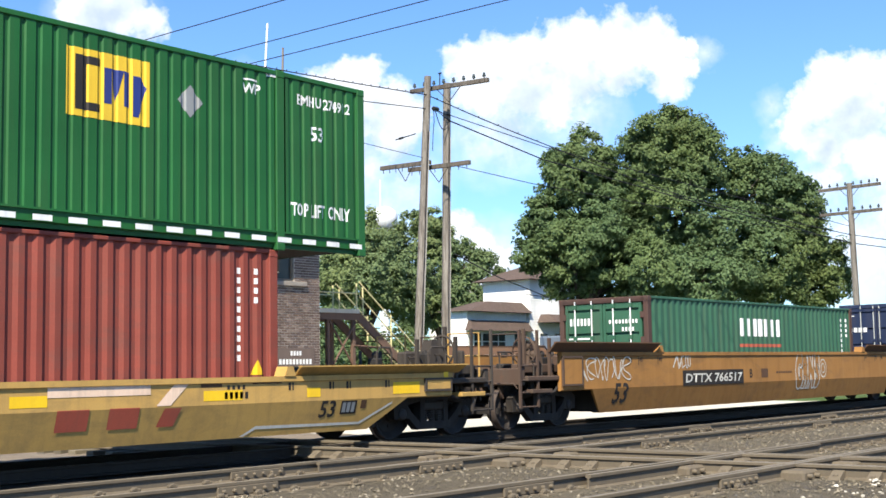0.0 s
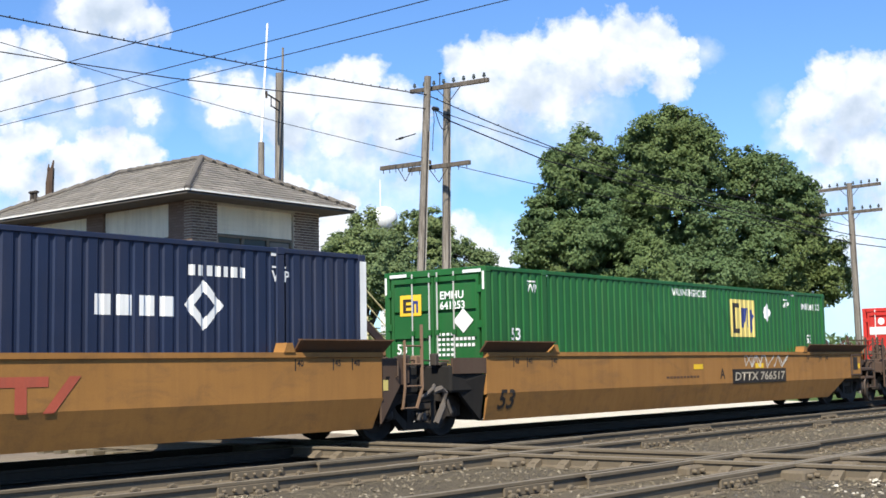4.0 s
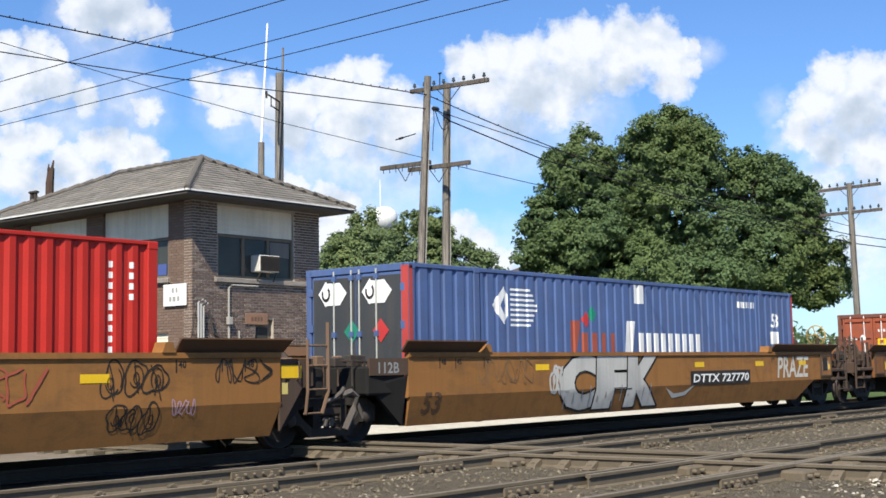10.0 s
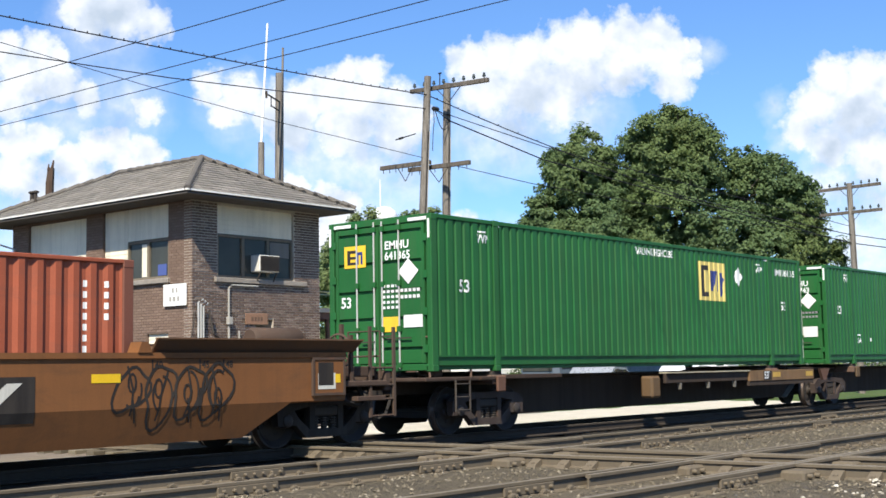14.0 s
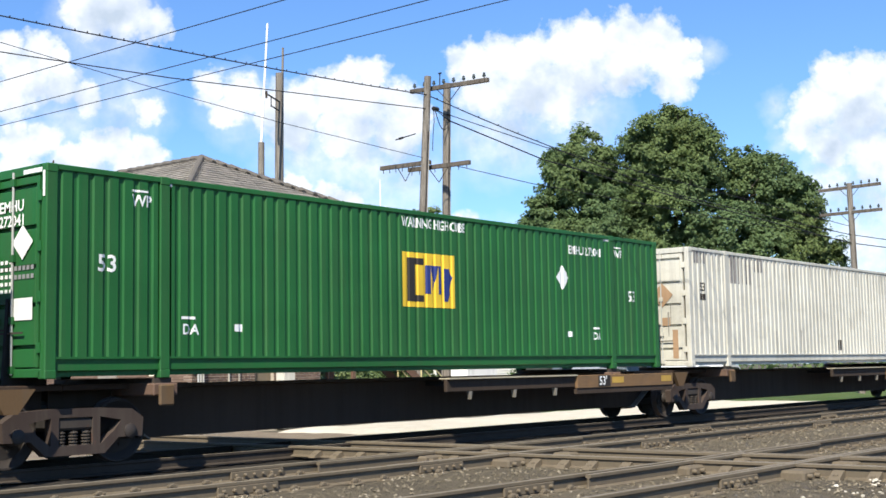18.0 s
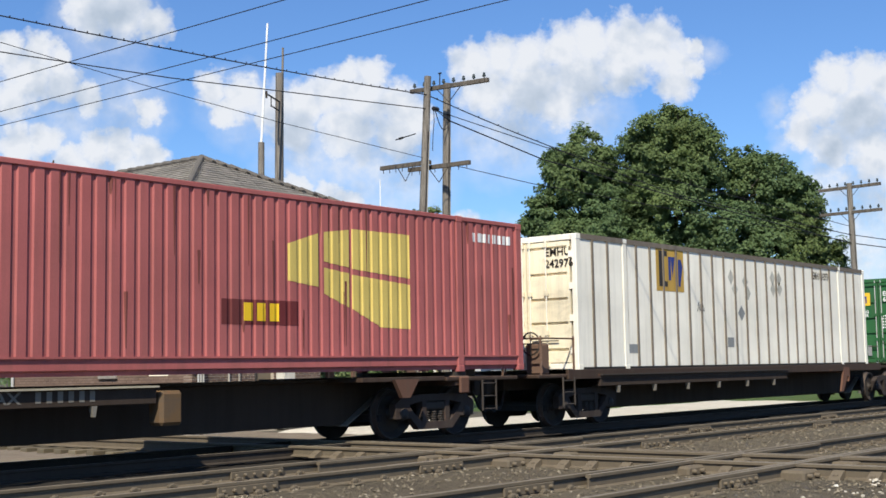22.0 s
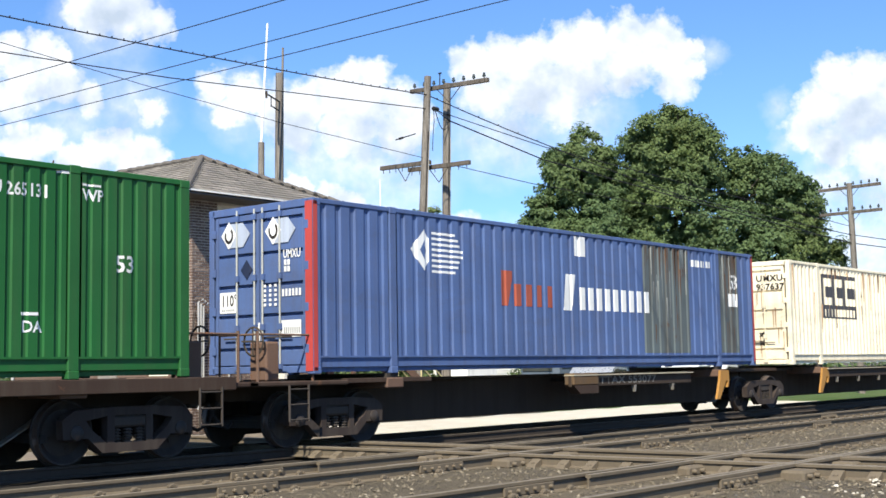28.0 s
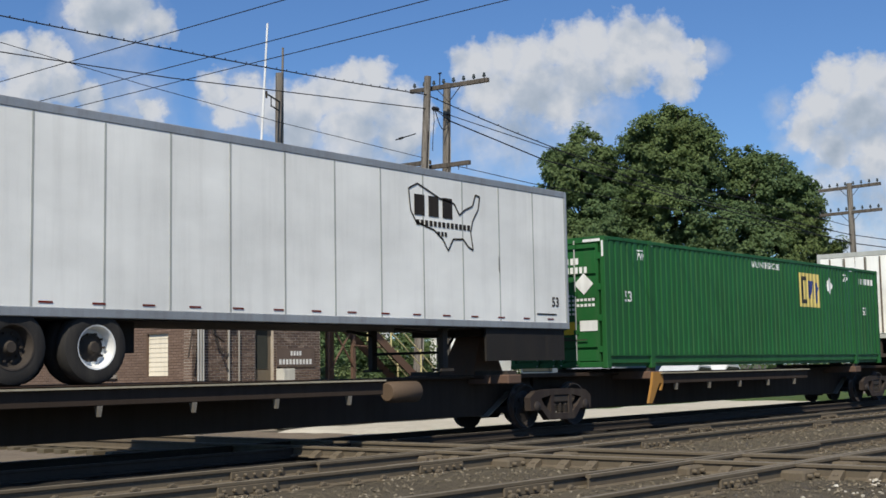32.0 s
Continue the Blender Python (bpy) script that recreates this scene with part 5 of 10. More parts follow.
def arith(op, a, b, c=0.0):
    n = ct.nodes.new("ShaderNodeMath")
    n.operation = op
    for sock, v in zip(n.inputs, (a, b, c)):
        if isinstance(v, bpy.types.NodeSocket):
            ct.links.new(v, sock)
        else:
            sock.default_value = v
    return n.outputs[0]


def vec(op, a, b, c=(0, 0, 0)):
    n = ct.nodes.new("ShaderNodeVectorMath")
    n.operation = op
    for sock, v in zip(n.inputs, (a, b, c)):
        if isinstance(v, bpy.types.NodeSocket):
            ct.links.new(v, sock)
        else:
            sock.default_value = v
    return n


def heap(where, lobes, blend):
    """Cones heaped into one smooth field: 1 at a lobe's middle, 0 at its rim."""
    out = None
    for cx, cy, r, top in lobes:
        d = vec("DISTANCE", where, (cx - 7.84, 4.41 - cy, 0)).outputs["Value"]
        k = arith("MULTIPLY_ADD", d, -top / r, top)
        out = k if out is None else arith("SMOOTH_MAX", out, k, blend)
    return out


cv = coords(ct, (1 / UNIT, 1 / UNIT, 1 / UNIT))
warp = add(ct, "TexNoise", Vector=cv, Scale=2.2, Detail=4.0, Roughness=0.6)
wander = vec("MULTIPLY_ADD", warp.outputs["Color"], (0.55, 0.55, 0), vec("ADD", cv, (-0.275, -0.275, 0)).outputs[0]).outputs[0]
puff = add(ct, "TexNoise", Vector=cv, Scale=4.5, Detail=6.0, Roughness=0.55)
body = heap(wander, [(*k, 1.0) for k in HIGH + MIDDLE + WEST + LOW + EAST], 0.12)
den = arith("MULTIPLY_ADD", puff.outputs[0], 0.8, arith("ADD", body, -0.33))
hard = ramp(ct, add(ct, "MapRange", Value=den, **{"From_Min": -0.06, "From_Max": 0.62}).outputs[0], [(0.0, (0, 0, 0)), (0.28, (0.4, 0.4, 0.4)), (0.6, (0.84, 0.84, 0.84)), (1.0, (0.97, 0.97, 0.97))])
veil = arith("MULTIPLY", heap(wander, VEILS, 0.25), arith("MULTIPLY_ADD", puff.outputs[0], 1.3, 0.3))
alpha = arith("MAXIMUM", hard, arith("MINIMUM", veil, 0.85))
# the sunlit heads are white; the hollows and undersides are pale grey
dim = heap(wander, [(*k, 1.0) for k in GREY], 0.35)
soft = add(ct, "TexNoise", Vector=cv, Scale=1.3, Detail=4.0, Roughness=0.5)
soft2 = add(ct, "TexNoise", Vector=vec("ADD", cv, (-0.14, 0.24, 0)).outputs[0], Scale=1.3, Detail=4.0, Roughness=0.5)
lit = arith("MULTIPLY_ADD", arith("SUBTRACT", soft.outputs[0], soft2.outputs[0]), 1.5, 0.8)
lit = arith("MULTIPLY_ADD", arith("MAXIMUM", dim, 0.0), -0.5, lit)
tone = ramp(ct, lit, [(0.15, (0.37, 0.435, 0.52)), (0.48, (0.475, 0.53, 0.61)), (0.82, (0.66, 0.68, 0.715))])
em = add(ct, "Emission", Color=tone, Strength=1.0)
trn = add(ct, "BsdfTransparent")
mxs = add(ct, "MixShader", Fac=alpha)
ct.links.new(trn.outputs[0], mxs.inputs[1])
ct.links.new(em.outputs[0], mxs.inputs[2])
ct.links.new(mxs.outputs[0], ct.nodes["Material Output"].inputs[0])
cl = M()
cl.face([(-2300, -620, 0), (2300, -620, 0), (2300, 1300, 0), (-2300, 1300, 0)])
clouds = single("backdrop_clouds", cl, cm, "white cumulus clouds drifting across a blue sky", "clouds", kind="structure")
CLOUD_POSE = STAND @ Matrix.Translation((0, 0, -FAR))
clouds.matrix_world = CLOUD_POSE

# ---- the train: each car and each load is a thing, all keyed to the same run ----
MOVERS = []     # (thing, distance along the train, height)
WHEELSETS = []  # (wheelset, place on its truck, distance along the train)


def rides(ob, u, z):
    MOVERS.append((ob, u, z))
    ob.location = (u, Y_TRAIN, z)
    return ob


def corr(x0, x1, pitch, depth):
    """Break points (x, inset) of a trapezoid corrugation between x0 and x1; the flutes start and end flush."""
    n = max(1, round((x1 - x0) / pitch))
    p = (x1 - x0) / n
    # standard flutes are even; shallow ones have broad lands and narrow grooves
    a1, a2, a3, a4 = (0.17, 0.4, 0.62, 0.85) if depth > 0.03 else (0.27, 0.38, 0.6, 0.69)
    pts = [(x0, 0.0)]
    for k in range(n):
        a = x0 + k * p
        pts += [(a + a1 * p, 0.0), (a + a2 * p, depth), (a + a3 * p, depth), (a + a4 * p, 0.0)]
    pts.append((x1, 0.0))
    return pts


class Side:
    """Outline of a wall's face along x, for panels and for paint that follows its flutes."""

    def __init__(self, pts, y):
        self.pts, self.y = sorted(pts), y

    def inset(self, x):
        for (a, i), (b, j) in zip(self.pts, self.pts[1:]):
            if a <= x <= b:
                return i if b - a < 1e-9 else i + (j - i) * (x - a) / (b - a)
        return 0.0

    def wrap(self, bm, lift=0.004):
        """Lays a flat (x, 0, z) mesh on the face."""
        lo, hi = min(v.co.x for v in bm.verts), max(v.co.x for v in bm.verts)
        for x, i in self.pts:
            if lo < x < hi:
                bmesh.ops.bisect_plane(bm, geom=bm.verts[:] + bm.edges[:] + bm.faces[:], plane_co=(x, 0, 0), plane_no=(1, 0, 0), dist=1e-5)
        for v in bm.verts:
            v.co.y = self.y + self.inset(v.co.x) - lift + v.co.y
        bmesh.ops.recalc_face_normals(bm, faces=bm.faces)
        for f in bm.faces:
            if f.normal.y > 0:
                f.normal_flip()


APART = ("logo_shape", "number_bars", "scraped_bars", "worn_patch", "logo_flag", "emblem", "emblem_band", "stains", "bare_patch", "tick", "reflector", "data_panel", "data_lines", "patch")
ONE_OF = {"number_bars": "number_bar", "scraped_bars": "scraped_bar", "stains": "stain", "data_lines": "data_bar"}


def strokes(bm):
    """Splits a row of spray-painted letters into one mesh for each letter with its inner strokes."""
    seen, groups = set(), []
    for f0 in bm.faces:
        if f0 in seen:
            continue
        todo, isle = [f0], []
        seen.add(f0)
        while todo:
            f = todo.pop()
            isle.append([tuple(v.co) for v in f.verts])
            for e in f.edges:
                for g in e.link_faces:
                    if g not in seen:
                        seen.add(g)
                        todo.append(g)
        xs = [p[0] for q in isle for p in q]
        mid = (min(xs) + max(xs)) / 2
        home = next((g for g in groups if g[0] < mid < g[1]), None)
        if home:
            home[2].extend(isle)
        else:
            groups.append((min(xs), max(xs), isle))
    out = []
    for a, b, polys in groups:
        nb, known = bmesh.new(), {}
        for q in polys:
            vs = []
            for p in q:
                if p not in known:
                    known[p] = nb.verts.new(p)
                vs.append(known[p])
            nb.faces.new(vs)
        out.append(nb)
    return out


def mark(name, bm, side, mat, parent, label="", lift=0.004):
    """A painted mark laid on the wall; rows of marks become one part each."""
    if name in APART and len(bm.faces) > 1:
        polys = [[(v.co.x, v.co.z) for v in f.verts] for f in bm.faces]
        bm.free()
        for poly in polys:
            mark(name, flat([poly]), side, mat, parent, label, lift)
        return None
    if name == "graffiti":
        for group in strokes(bm):
            mark("graffiti_letter", group, side, mat, parent, label, lift)
        bm.free()
        return None
    name = ONE_OF.get(name, name)
    if side:
        side.wrap(bm, lift)
    me = bpy.data.meshes.new(name)
    bm.to_mesh(me)
    bm.free()
    me.materials.append(mat)
    return part(name, me, None, parent, label)


def flat(polys):
    bm = bmesh.new()
    for poly in polys:
        bm.faces.new([bm.verts.new((x, 0, z)) for x, z in poly])
    return bm


def rects(rs):
    return flat([[(a, c), (b, c), (b, d), (a, d)] for a, b, c, d in rs])


FONTS = {}


def letters(body, x, z, h, squeeze=1.0, slant=0.0):
    """Built-in lettering as a flat mesh, its lower left corner at x, z and its capitals h high."""
    if body not in FONTS:
        c = bpy.data.curves.new("text", "FONT")
        c.body, c.resolution_u, c.size, c.offset = body, 2, 1.0, 0.02
        o = bpy.data.objects.new("text", c)
        FONTS[body] = bpy.data.meshes.new_from_object(o)
        bpy.data.objects.remove(o)
    bm = bmesh.new()
    bm.from_mesh(FONTS[body])
    k = h / 0.7
    for v in bm.verts:
        v.co = ((x + v.co.x * k * squeeze + v.co.y * k * slant), 0, z + v.co.y * k)
    return bm


def wide_letters(body, x0, x1, z, h, slant=0.0):
    """Lettering stretched to run from x0 to x1."""
    bm = letters(body, 0, 0, h)
    k = (x1 - x0 - slant * h) / max(v.co.x for v in bm.verts)
    for v in bm.verts:
        v.co = (x0 + v.co.x * k + v.co.z * slant, 0, z + v.co.z)
    return bm


def end_letters(body, x, y0, z, h, mat, parent, label="", squeeze=1.0):
    """Lettering on the door end, read from outside; y0 is its left edge."""
    bm = letters(body, 0, 0, h, squeeze)
    for v in bm.verts:
        v.co = (x, y0 - v.co.x, z + v.co.z)
    bmesh.ops.recalc_face_normals(bm, faces=bm.faces)
    for fc in bm.faces:
        if fc.normal.x > 0:
            fc.normal_flip()
    me = bpy.data.meshes.new("lettering")
    bm.to_mesh(me)
    bm.free()
    me.materials.append(mat)
    return part("lettering", me, None, parent, label)


def filled(body, x0, x1, z0, z1, slant=0.0, puff=0.04):
    """The same fat letters as one flat fill."""
    out = outlined(body, x0, x1, z0, z1, 0.0, slant, puff)
    out.clear()
    out.from_mesh(FONTS[body + "/" + str(puff)])
    xs, ys = [v.co.x for v in out.verts], [v.co.y for v in out.verts]
    xa, xb, ya, yb = min(xs), max(xs), min(ys), max(ys)
    for v in out.verts:
        q = (v.co.y - ya) / (yb - ya)
        v.co = (x0 + (x1 - x0 - slant) * (v.co.x - xa) / (xb - xa) + slant * q, 0, z0 + (z1 - z0) * q)
    return out


def outlined(body, x0, x1, z0, z1, wide, slant=0.0, puff=0.04):
    """Sprayed outline of fat letters: a ribbon along the rim of each swollen character."""
    key = body + "/" + str(puff)
    if key not in FONTS:
        c = bpy.data.curves.new("text", "FONT")
        c.body, c.resolution_u, c.size, c.offset = body, 3, 1.0, puff
        o = bpy.data.objects.new("text", c)
        FONTS[key] = bpy.data.meshes.new_from_object(o)
        bpy.data.objects.remove(o)
    src = bmesh.new()
    src.from_mesh(FONTS[key])
    bmesh.ops.remove_doubles(src, verts=src.verts, dist=1e-4)
    xa, xb = min(v.co.x for v in src.verts), max(v.co.x for v in src.verts)
    ya, yb = min(v.co.y for v in src.verts), max(v.co.y for v in src.verts)
    def at(v):
        q = (v.co.y - ya) / (yb - ya)
        return x0 + (x1 - x0 - slant) * (v.co.x - xa) / (xb - xa) + slant * q, z0 + (z1 - z0) * q
    out = bmesh.new()
    for e in src.edges:
        if len(e.link_faces) == 1:
            (ax, az), (bx, bz) = at(e.verts[0]), at(e.verts[1])
            d = math.hypot(bx - ax, bz - az) or 1
            ux, uz = (bx - ax) / d * wide * 0.3, (bz - az) / d * wide * 0.3
            ox, oz = -(bz - az) / d * wide / 2, (bx - ax) / d * wide / 2
            out.faces.new([out.verts.new((px, 0, pz)) for px, pz in ((ax - ux + ox, az - uz + oz), (ax - ux - ox, az - uz - oz), (bx + ux - ox, bz + uz - oz), (bx + ux + ox, bz + uz + oz))])
    src.free()
    return out


def scribble(x0, x1, z0, z1, seed, wide=0.03, letters_n=5):
    """Looping spray-paint strokes as flat ribbons."""
    r = random.Random(seed)
    bm = bmesh.new()
    w, step = (x1 - x0) / letters_n, 0
    for k in range(letters_n):
        cx, cz = x0 + w * (k + 0.5), (z0 + z1) / 2
        a, b, n = r.uniform(0, 6.3), r.uniform(0, 6.3), 30
        fx, fz, turns = r.choice((1, 1, 2)), r.choice((1, 2, 2)), r.uniform(0.8, 1.1)
        pts = []
        for i in range(n + 1):
            q = turns * 6.283 * i / n
            pts.append((cx + w * (0.5 * math.sin(fx * q + a) + 0.1 * math.sin(3 * q + b)), cz + (z1 - z0) * (0.42 * math.sin(fz * q + b) + 0.07 * math.sin(3 * q + a))))
        last = None
        for i, (px, pz) in enumerate(pts):
            ax, az = pts[max(0, i - 1)]
            bx, bz = pts[min(n, i + 1)]
            d = math.hypot(bx - ax, bz - az) or 1
            wd = wide / 2.8 * (0.75 + 0.5 * math.sin(i * 0.7 + a) ** 2)
            ox, oz = -(bz - az) / d * wd, (bx - ax) / d * wd
            step += 1
            y = -0.00006 * step
            pair = (bm.verts.new((px + ox, y, pz + oz)), bm.verts.new((px - ox, y, pz - oz)))
            if last:
                bm.faces.new((last[0], last[1], pair[1], pair[0]))
            last = pair
    return bm


def bubbles(x0, x1, z0, z1, seed, wide=0.03, n=5):
    """Overlapping fat graffiti letters: a rounded outline each, with a small inner loop and drips."""
    r = random.Random(seed)
    bm = bmesh.new()
    w, step = (x1 - x0) / n, 0

    def ribbon(pts, wd, close):
        nonlocal step
        m = len(pts)
        prev = first = None
        step += 1
        y = -0.0004 * step
        for i, (px, pz) in enumerate(pts):
            ax, az = pts[(i - 1) % m] if close or i else pts[0]
            bx, bz = pts[(i + 1) % m] if close or i < m - 1 else pts[-1]
            d = math.hypot(bx - ax, bz - az) or 1
            ox, oz = -(bz - az) / d * wd / 2, (bx - ax) / d * wd / 2
            pair = (bm.verts.new((px + ox, y, pz + oz)), bm.verts.new((px - ox, y, pz - oz)))
            if prev:
                bm.faces.new((prev[0], prev[1], pair[1], pair[0]))
            else:
                first = pair
            prev = pair
        if close:
            bm.faces.new((prev[0], prev[1], first[1], first[0]))

    for k in range(n):
        cx, cz = x0 + w * (k + 0.5) + r.uniform(-0.06, 0.06) * w, (z0 + z1) / 2 + r.uniform(-0.06, 0.06) * (z1 - z0)
        a, b, sq = r.uniform(0, 6.3), r.uniform(0, 6.3), r.uniform(0.7, 1.0)
        ring = []
        for i in range(26):
            q = 6.283 * i / 26
            f = 1 + 0.14 * math.sin(2 * q + a) + 0.13 * math.sin(3 * q + b) + 0.06 * math.sin(5 * q + a)
            ring.append((cx + 0.56 * w * f * math.cos(q) + 0.1 * w * math.sin(q), cz + 0.42 * (z1 - z0) * f * sq * math.sin(q)))
        ribbon(ring, wide * 0.72, True)
        for j in range(2):
            q0, sp, rad = r.uniform(0, 6.3), r.uniform(1.5, 3.2), r.uniform(0.22, 0.42)
            ribbon([(cx + rad * w * math.cos(q0 + sp * i / 9) + 0.1 * w * j, cz + rad * 0.85 * (z1 - z0) * math.sin(q0 + sp * i / 9)) for i in range(10)], wide * 0.55, False)
        ribbon([(cx + r.uniform(-0.3, 0.3) * w, cz + 0.33 * (z1 - z0)), (cx + r.uniform(-0.1, 0.1) * w, cz), (cx + r.uniform(-0.3, 0.3) * w, cz - 0.36 * (z1 - z0))], wide * 0.55, False)
        ex, ez = cx + r.uniform(-0.12, 0.12) * w, cz + r.uniform(-0.1, 0.12) * (z1 - z0)
        ribbon([(ex + 0.13 * w * math.cos(i * 0.7), ez + 0.13 * (z1 - z0) * math.sin(i * 0.7)) for i in range(9)], wide * 0.55, True)
        if r.random() < 0.7:
            ribbon([(ex + 0.15 * w * j / 4, cz - (0.1 + 0.09 * j) * (z1 - z0)) for j in range(5)], wide * 0.5, False)
    return bm


def bars(x0, x1, z0, z1, n, fill=0.66):
    w = (x1 - x0) / n
    return rects([(x0 + w * k, x0 + w * (k + fill), z0, z1) for k in range(n)])


def diamond(cx, cz, rx, rz):
    return flat([[(cx - rx, cz), (cx, cz - rz), (cx + rx, cz), (cx, cz + rz)]])


def end_marks(name, rs, x, mat, parent, label=""):
    """Flat marks on the door end: rectangles (y from the near edge inwards as seen, z)."""
    for a, b, c, d in rs:
        m = M()
        m.face([(x, b, c), (x, a, c), (x, a, d), (x, b, d)])
        part(ONE_OF.get(name, name), m, mat, parent, label)


GALV = paint("galvanised_rod", (0.44, 0.45, 0.42), 0.5, 0.3)
SHARE = {}


def container(label, u, z, L, W, H, mat, frame_mat=None, pitch=0.27, depth=0.036, tall_rail=False, rods=WHITE, smooth_sides=False, cast=None, doors=None):
    """A shipping container with fluted sides, framed doors on the rear end, corner castings."""
    c = rides(thing("shipping_container", label, "container", group="containers"), u, z)
    fm = frame_mat or mat
    hx, hy = L / 2, W / 2
    b_h = 0.28 if tall_rail else 0.16
    t_h = 0.08 if tall_rail else 0.06
    posts = [-hx + 0.11, hx - 0.11] if L < 14 else [-hx + 0.09, -6.22, -5.98, 5.98, 6.22, hx - 0.09]
    pts = [(-hx, 0.0)]
    runs = []
    for a, b in zip(posts[::2], posts[1::2]):
        runs.append((a, b))
    if L > 14:
        runs = [(posts[0], posts[1]), (posts[2], posts[3]), (posts[4], posts[5])]
    for a, b in runs:
        pts += [(x, 0.012 + i) for x, i in corr(a, b, pitch, 0.0 if smooth_sides else depth)]
    pts.append((hx, 0.0))
    side = Side(pts, -hy)
    key = (L, W, H, pitch, depth, tall_rail, smooth_sides, mat.name)
    if key not in SHARE:
        m = M()
        for a, b in runs:
            ps = [p for p in side.pts if a - 1e-6 <= p[0] <= b + 1e-6]
            for (x0, i), (x1, j) in zip(ps, ps[1:]):
                if x1 - x0 > 1e-6:
                    m.face([(x0, -hy + i, b_h - 0.01), (x1, -hy + j, b_h - 0.01), (x1, -hy + j, H - t_h + 0.01), (x0, -hy + i, H - t_h + 0.01)])
        me = m.mesh("side_panel", mat)
        for p in me.polygons:
            if p.normal.y > 0:
                p.flip()
        roof = M()
        n = int(L / 0.55)
        for k in range(n):
            a = -hx + 0.1 + (L - 0.2) * k / n
            b = a + (L - 0.2) / n
            mid = (a + b) / 2
            for x0, x1, z0, z1 in ((a, mid - 0.06, H - 0.02, H - 0.02), (mid - 0.06, mid, H - 0.02, H - 0.005), (mid, b - 0.03, H - 0.005, H - 0.005), (b - 0.03, b, H - 0.005, H - 0.02)):
                roof.face([(x0, -hy + 0.06, z0), (x1, -hy + 0.06, z1), (x1, hy - 0.06, z1), (x0, hy - 0.06, z0)])
        SHARE[key] = (me, roof.mesh("roof", mat))
    me, roof_me = SHARE[key]
    part("side_panel", me, None, c, "fluted steel side")
    o = part("side_panel", me, None, c)
    o.rotation_euler[2] = math.pi
    part("roof", roof_me, None, c)
    fkey = ("frame", L, W, H, tall_rail, fm.name, mat.name)
    if fkey not in SHARE:
        rail_b = M().box(-hx + 0.16, hx - 0.16, -hy + (0.028 if tall_rail else 0.004), -hy + 0.09, 0.1 if tall_rail else 0.02, b_h, 0, 0.012)
        if tall_rail and not smooth_sides:
            rail_b.box(-hx + 0.16, hx - 0.16, -hy - 0.004, -hy + 0.06, b_h - 0.015, b_h + 0.015)
        if tall_rail:
            rail_b.box(-hx + 0.16, hx - 0.16, -hy + 0.075, -hy + 0.12, 0.03, 0.1)
        SHARE[fkey] = (rail_b.mesh("bottom_rail", mat), M().box(-hx + 0.16, hx - 0.16, -hy - 0.003, -hy + 0.07, H - t_h, H, 0, 0.01).mesh("top_rail", mat),
                       M().box(-0.09, 0.09, -hy - 0.006, -hy + 0.12, 0.1, H - 0.1, 0, 0.015).mesh("corner_post", fm),
                       M().box(-0.09, 0.09, -hy - 0.012, -hy + 0.15, 0, 0.12, 0, 0.012).mesh("corner_casting", cast or fm))
    rb, rt, cpst, ccst = SHARE[fkey]
    for s in (0, math.pi):
        part("bottom_rail", rb, None, c).rotation_euler[2] = s
        part("top_rail", rt, None, c).rotation_euler[2] = s
        for x in (-hx + 0.09, hx - 0.09):
            part("corner_post", cpst, None, c, "", (x, 0, 0)).rotation_euler[2] = s
            for zz in (0, H - 0.12):
                part("corner_casting", ccst, None, c, "", (x, 0, zz)).rotation_euler[2] = s
        if L > 14:
            for x in (-6.1, 6.1):
                part("stacking_post", cpst, None, c, "upright lifting post", (x, 0, 0)).rotation_euler[2] = s
                for zz in (-0.012, H - 0.11):
                    part("lift_casting", ccst, None, c, "", (x, 0, zz)).rotation_euler[2] = s
    # front end
    m = M()
    fl = corr(-hy + 0.1, hy - 0.1, 0.25, 0.036)
    for (y0, i), (y1, j) in zip(fl, fl[1:]):
        if y1 - y0 > 1e-6:
            m.face([(hx - 0.03 - i, y0, 0.1), (hx - 0.03 - j, y1, 0.1), (hx - 0.03 - j, y1, H - 0.08), (hx - 0.03 - i, y0, H - 0.08)])
    part("front_end", m, mat, c)
    part("header", M().box(-hx, -hx + 0.12, -hy + 0.1, hy - 0.1, H - 0.13, H, 0, 0.01), fm, c)
    part("header", M().box(hx - 0.12, hx, -hy + 0.1, hy - 0.1, H - 0.1, H, 0, 0.01), fm, c)
    part("threshold", M().box(-hx, -hx + 0.12, -hy + 0.1, hy - 0.1, 0.02, 0.14, 0, 0.01), fm, c)
    part("floor", M().box(-hx + 0.1, hx - 0.1, -hy + 0.06, hy - 0.06, 0.1, 0.13), GRIME, c)
    for s in (-1, 1):
        ya, yb = (-hy + 0.17, -0.012) if s < 0 else (0.012, hy - 0.17)
        dm = doors or mat
        dr = part("door", M().box(-hx + 0.06, -hx + 0.08, ya, yb, 0.14, H - 0.13), dm, c, "steel door with pressed panels")
        cuts = [0.16] + [0.16 + (H - 0.44) * q for q in ((0.1, 0.33, 0.54, 0.76, 0.99) if tall_rail else (0.22, 0.47, 0.72, 0.98))] + [H - 0.15]
        for lo, hi in zip(cuts, cuts[1:]):
            part("door_panel", M().box(-hx + 0.012, -hx + 0.061, ya + 0.075, yb - 0.075, lo + (0.055 if lo > 0.2 else 0.0), hi, 0, 0.006), dm, dr)
        for y in (ya, yb - 0.07):
            part("door_edge", M().box(-hx + 0.012, -hx + 0.061, y, y + 0.07, 0.16, H - 0.15), dm, dr)
        w = yb - ya
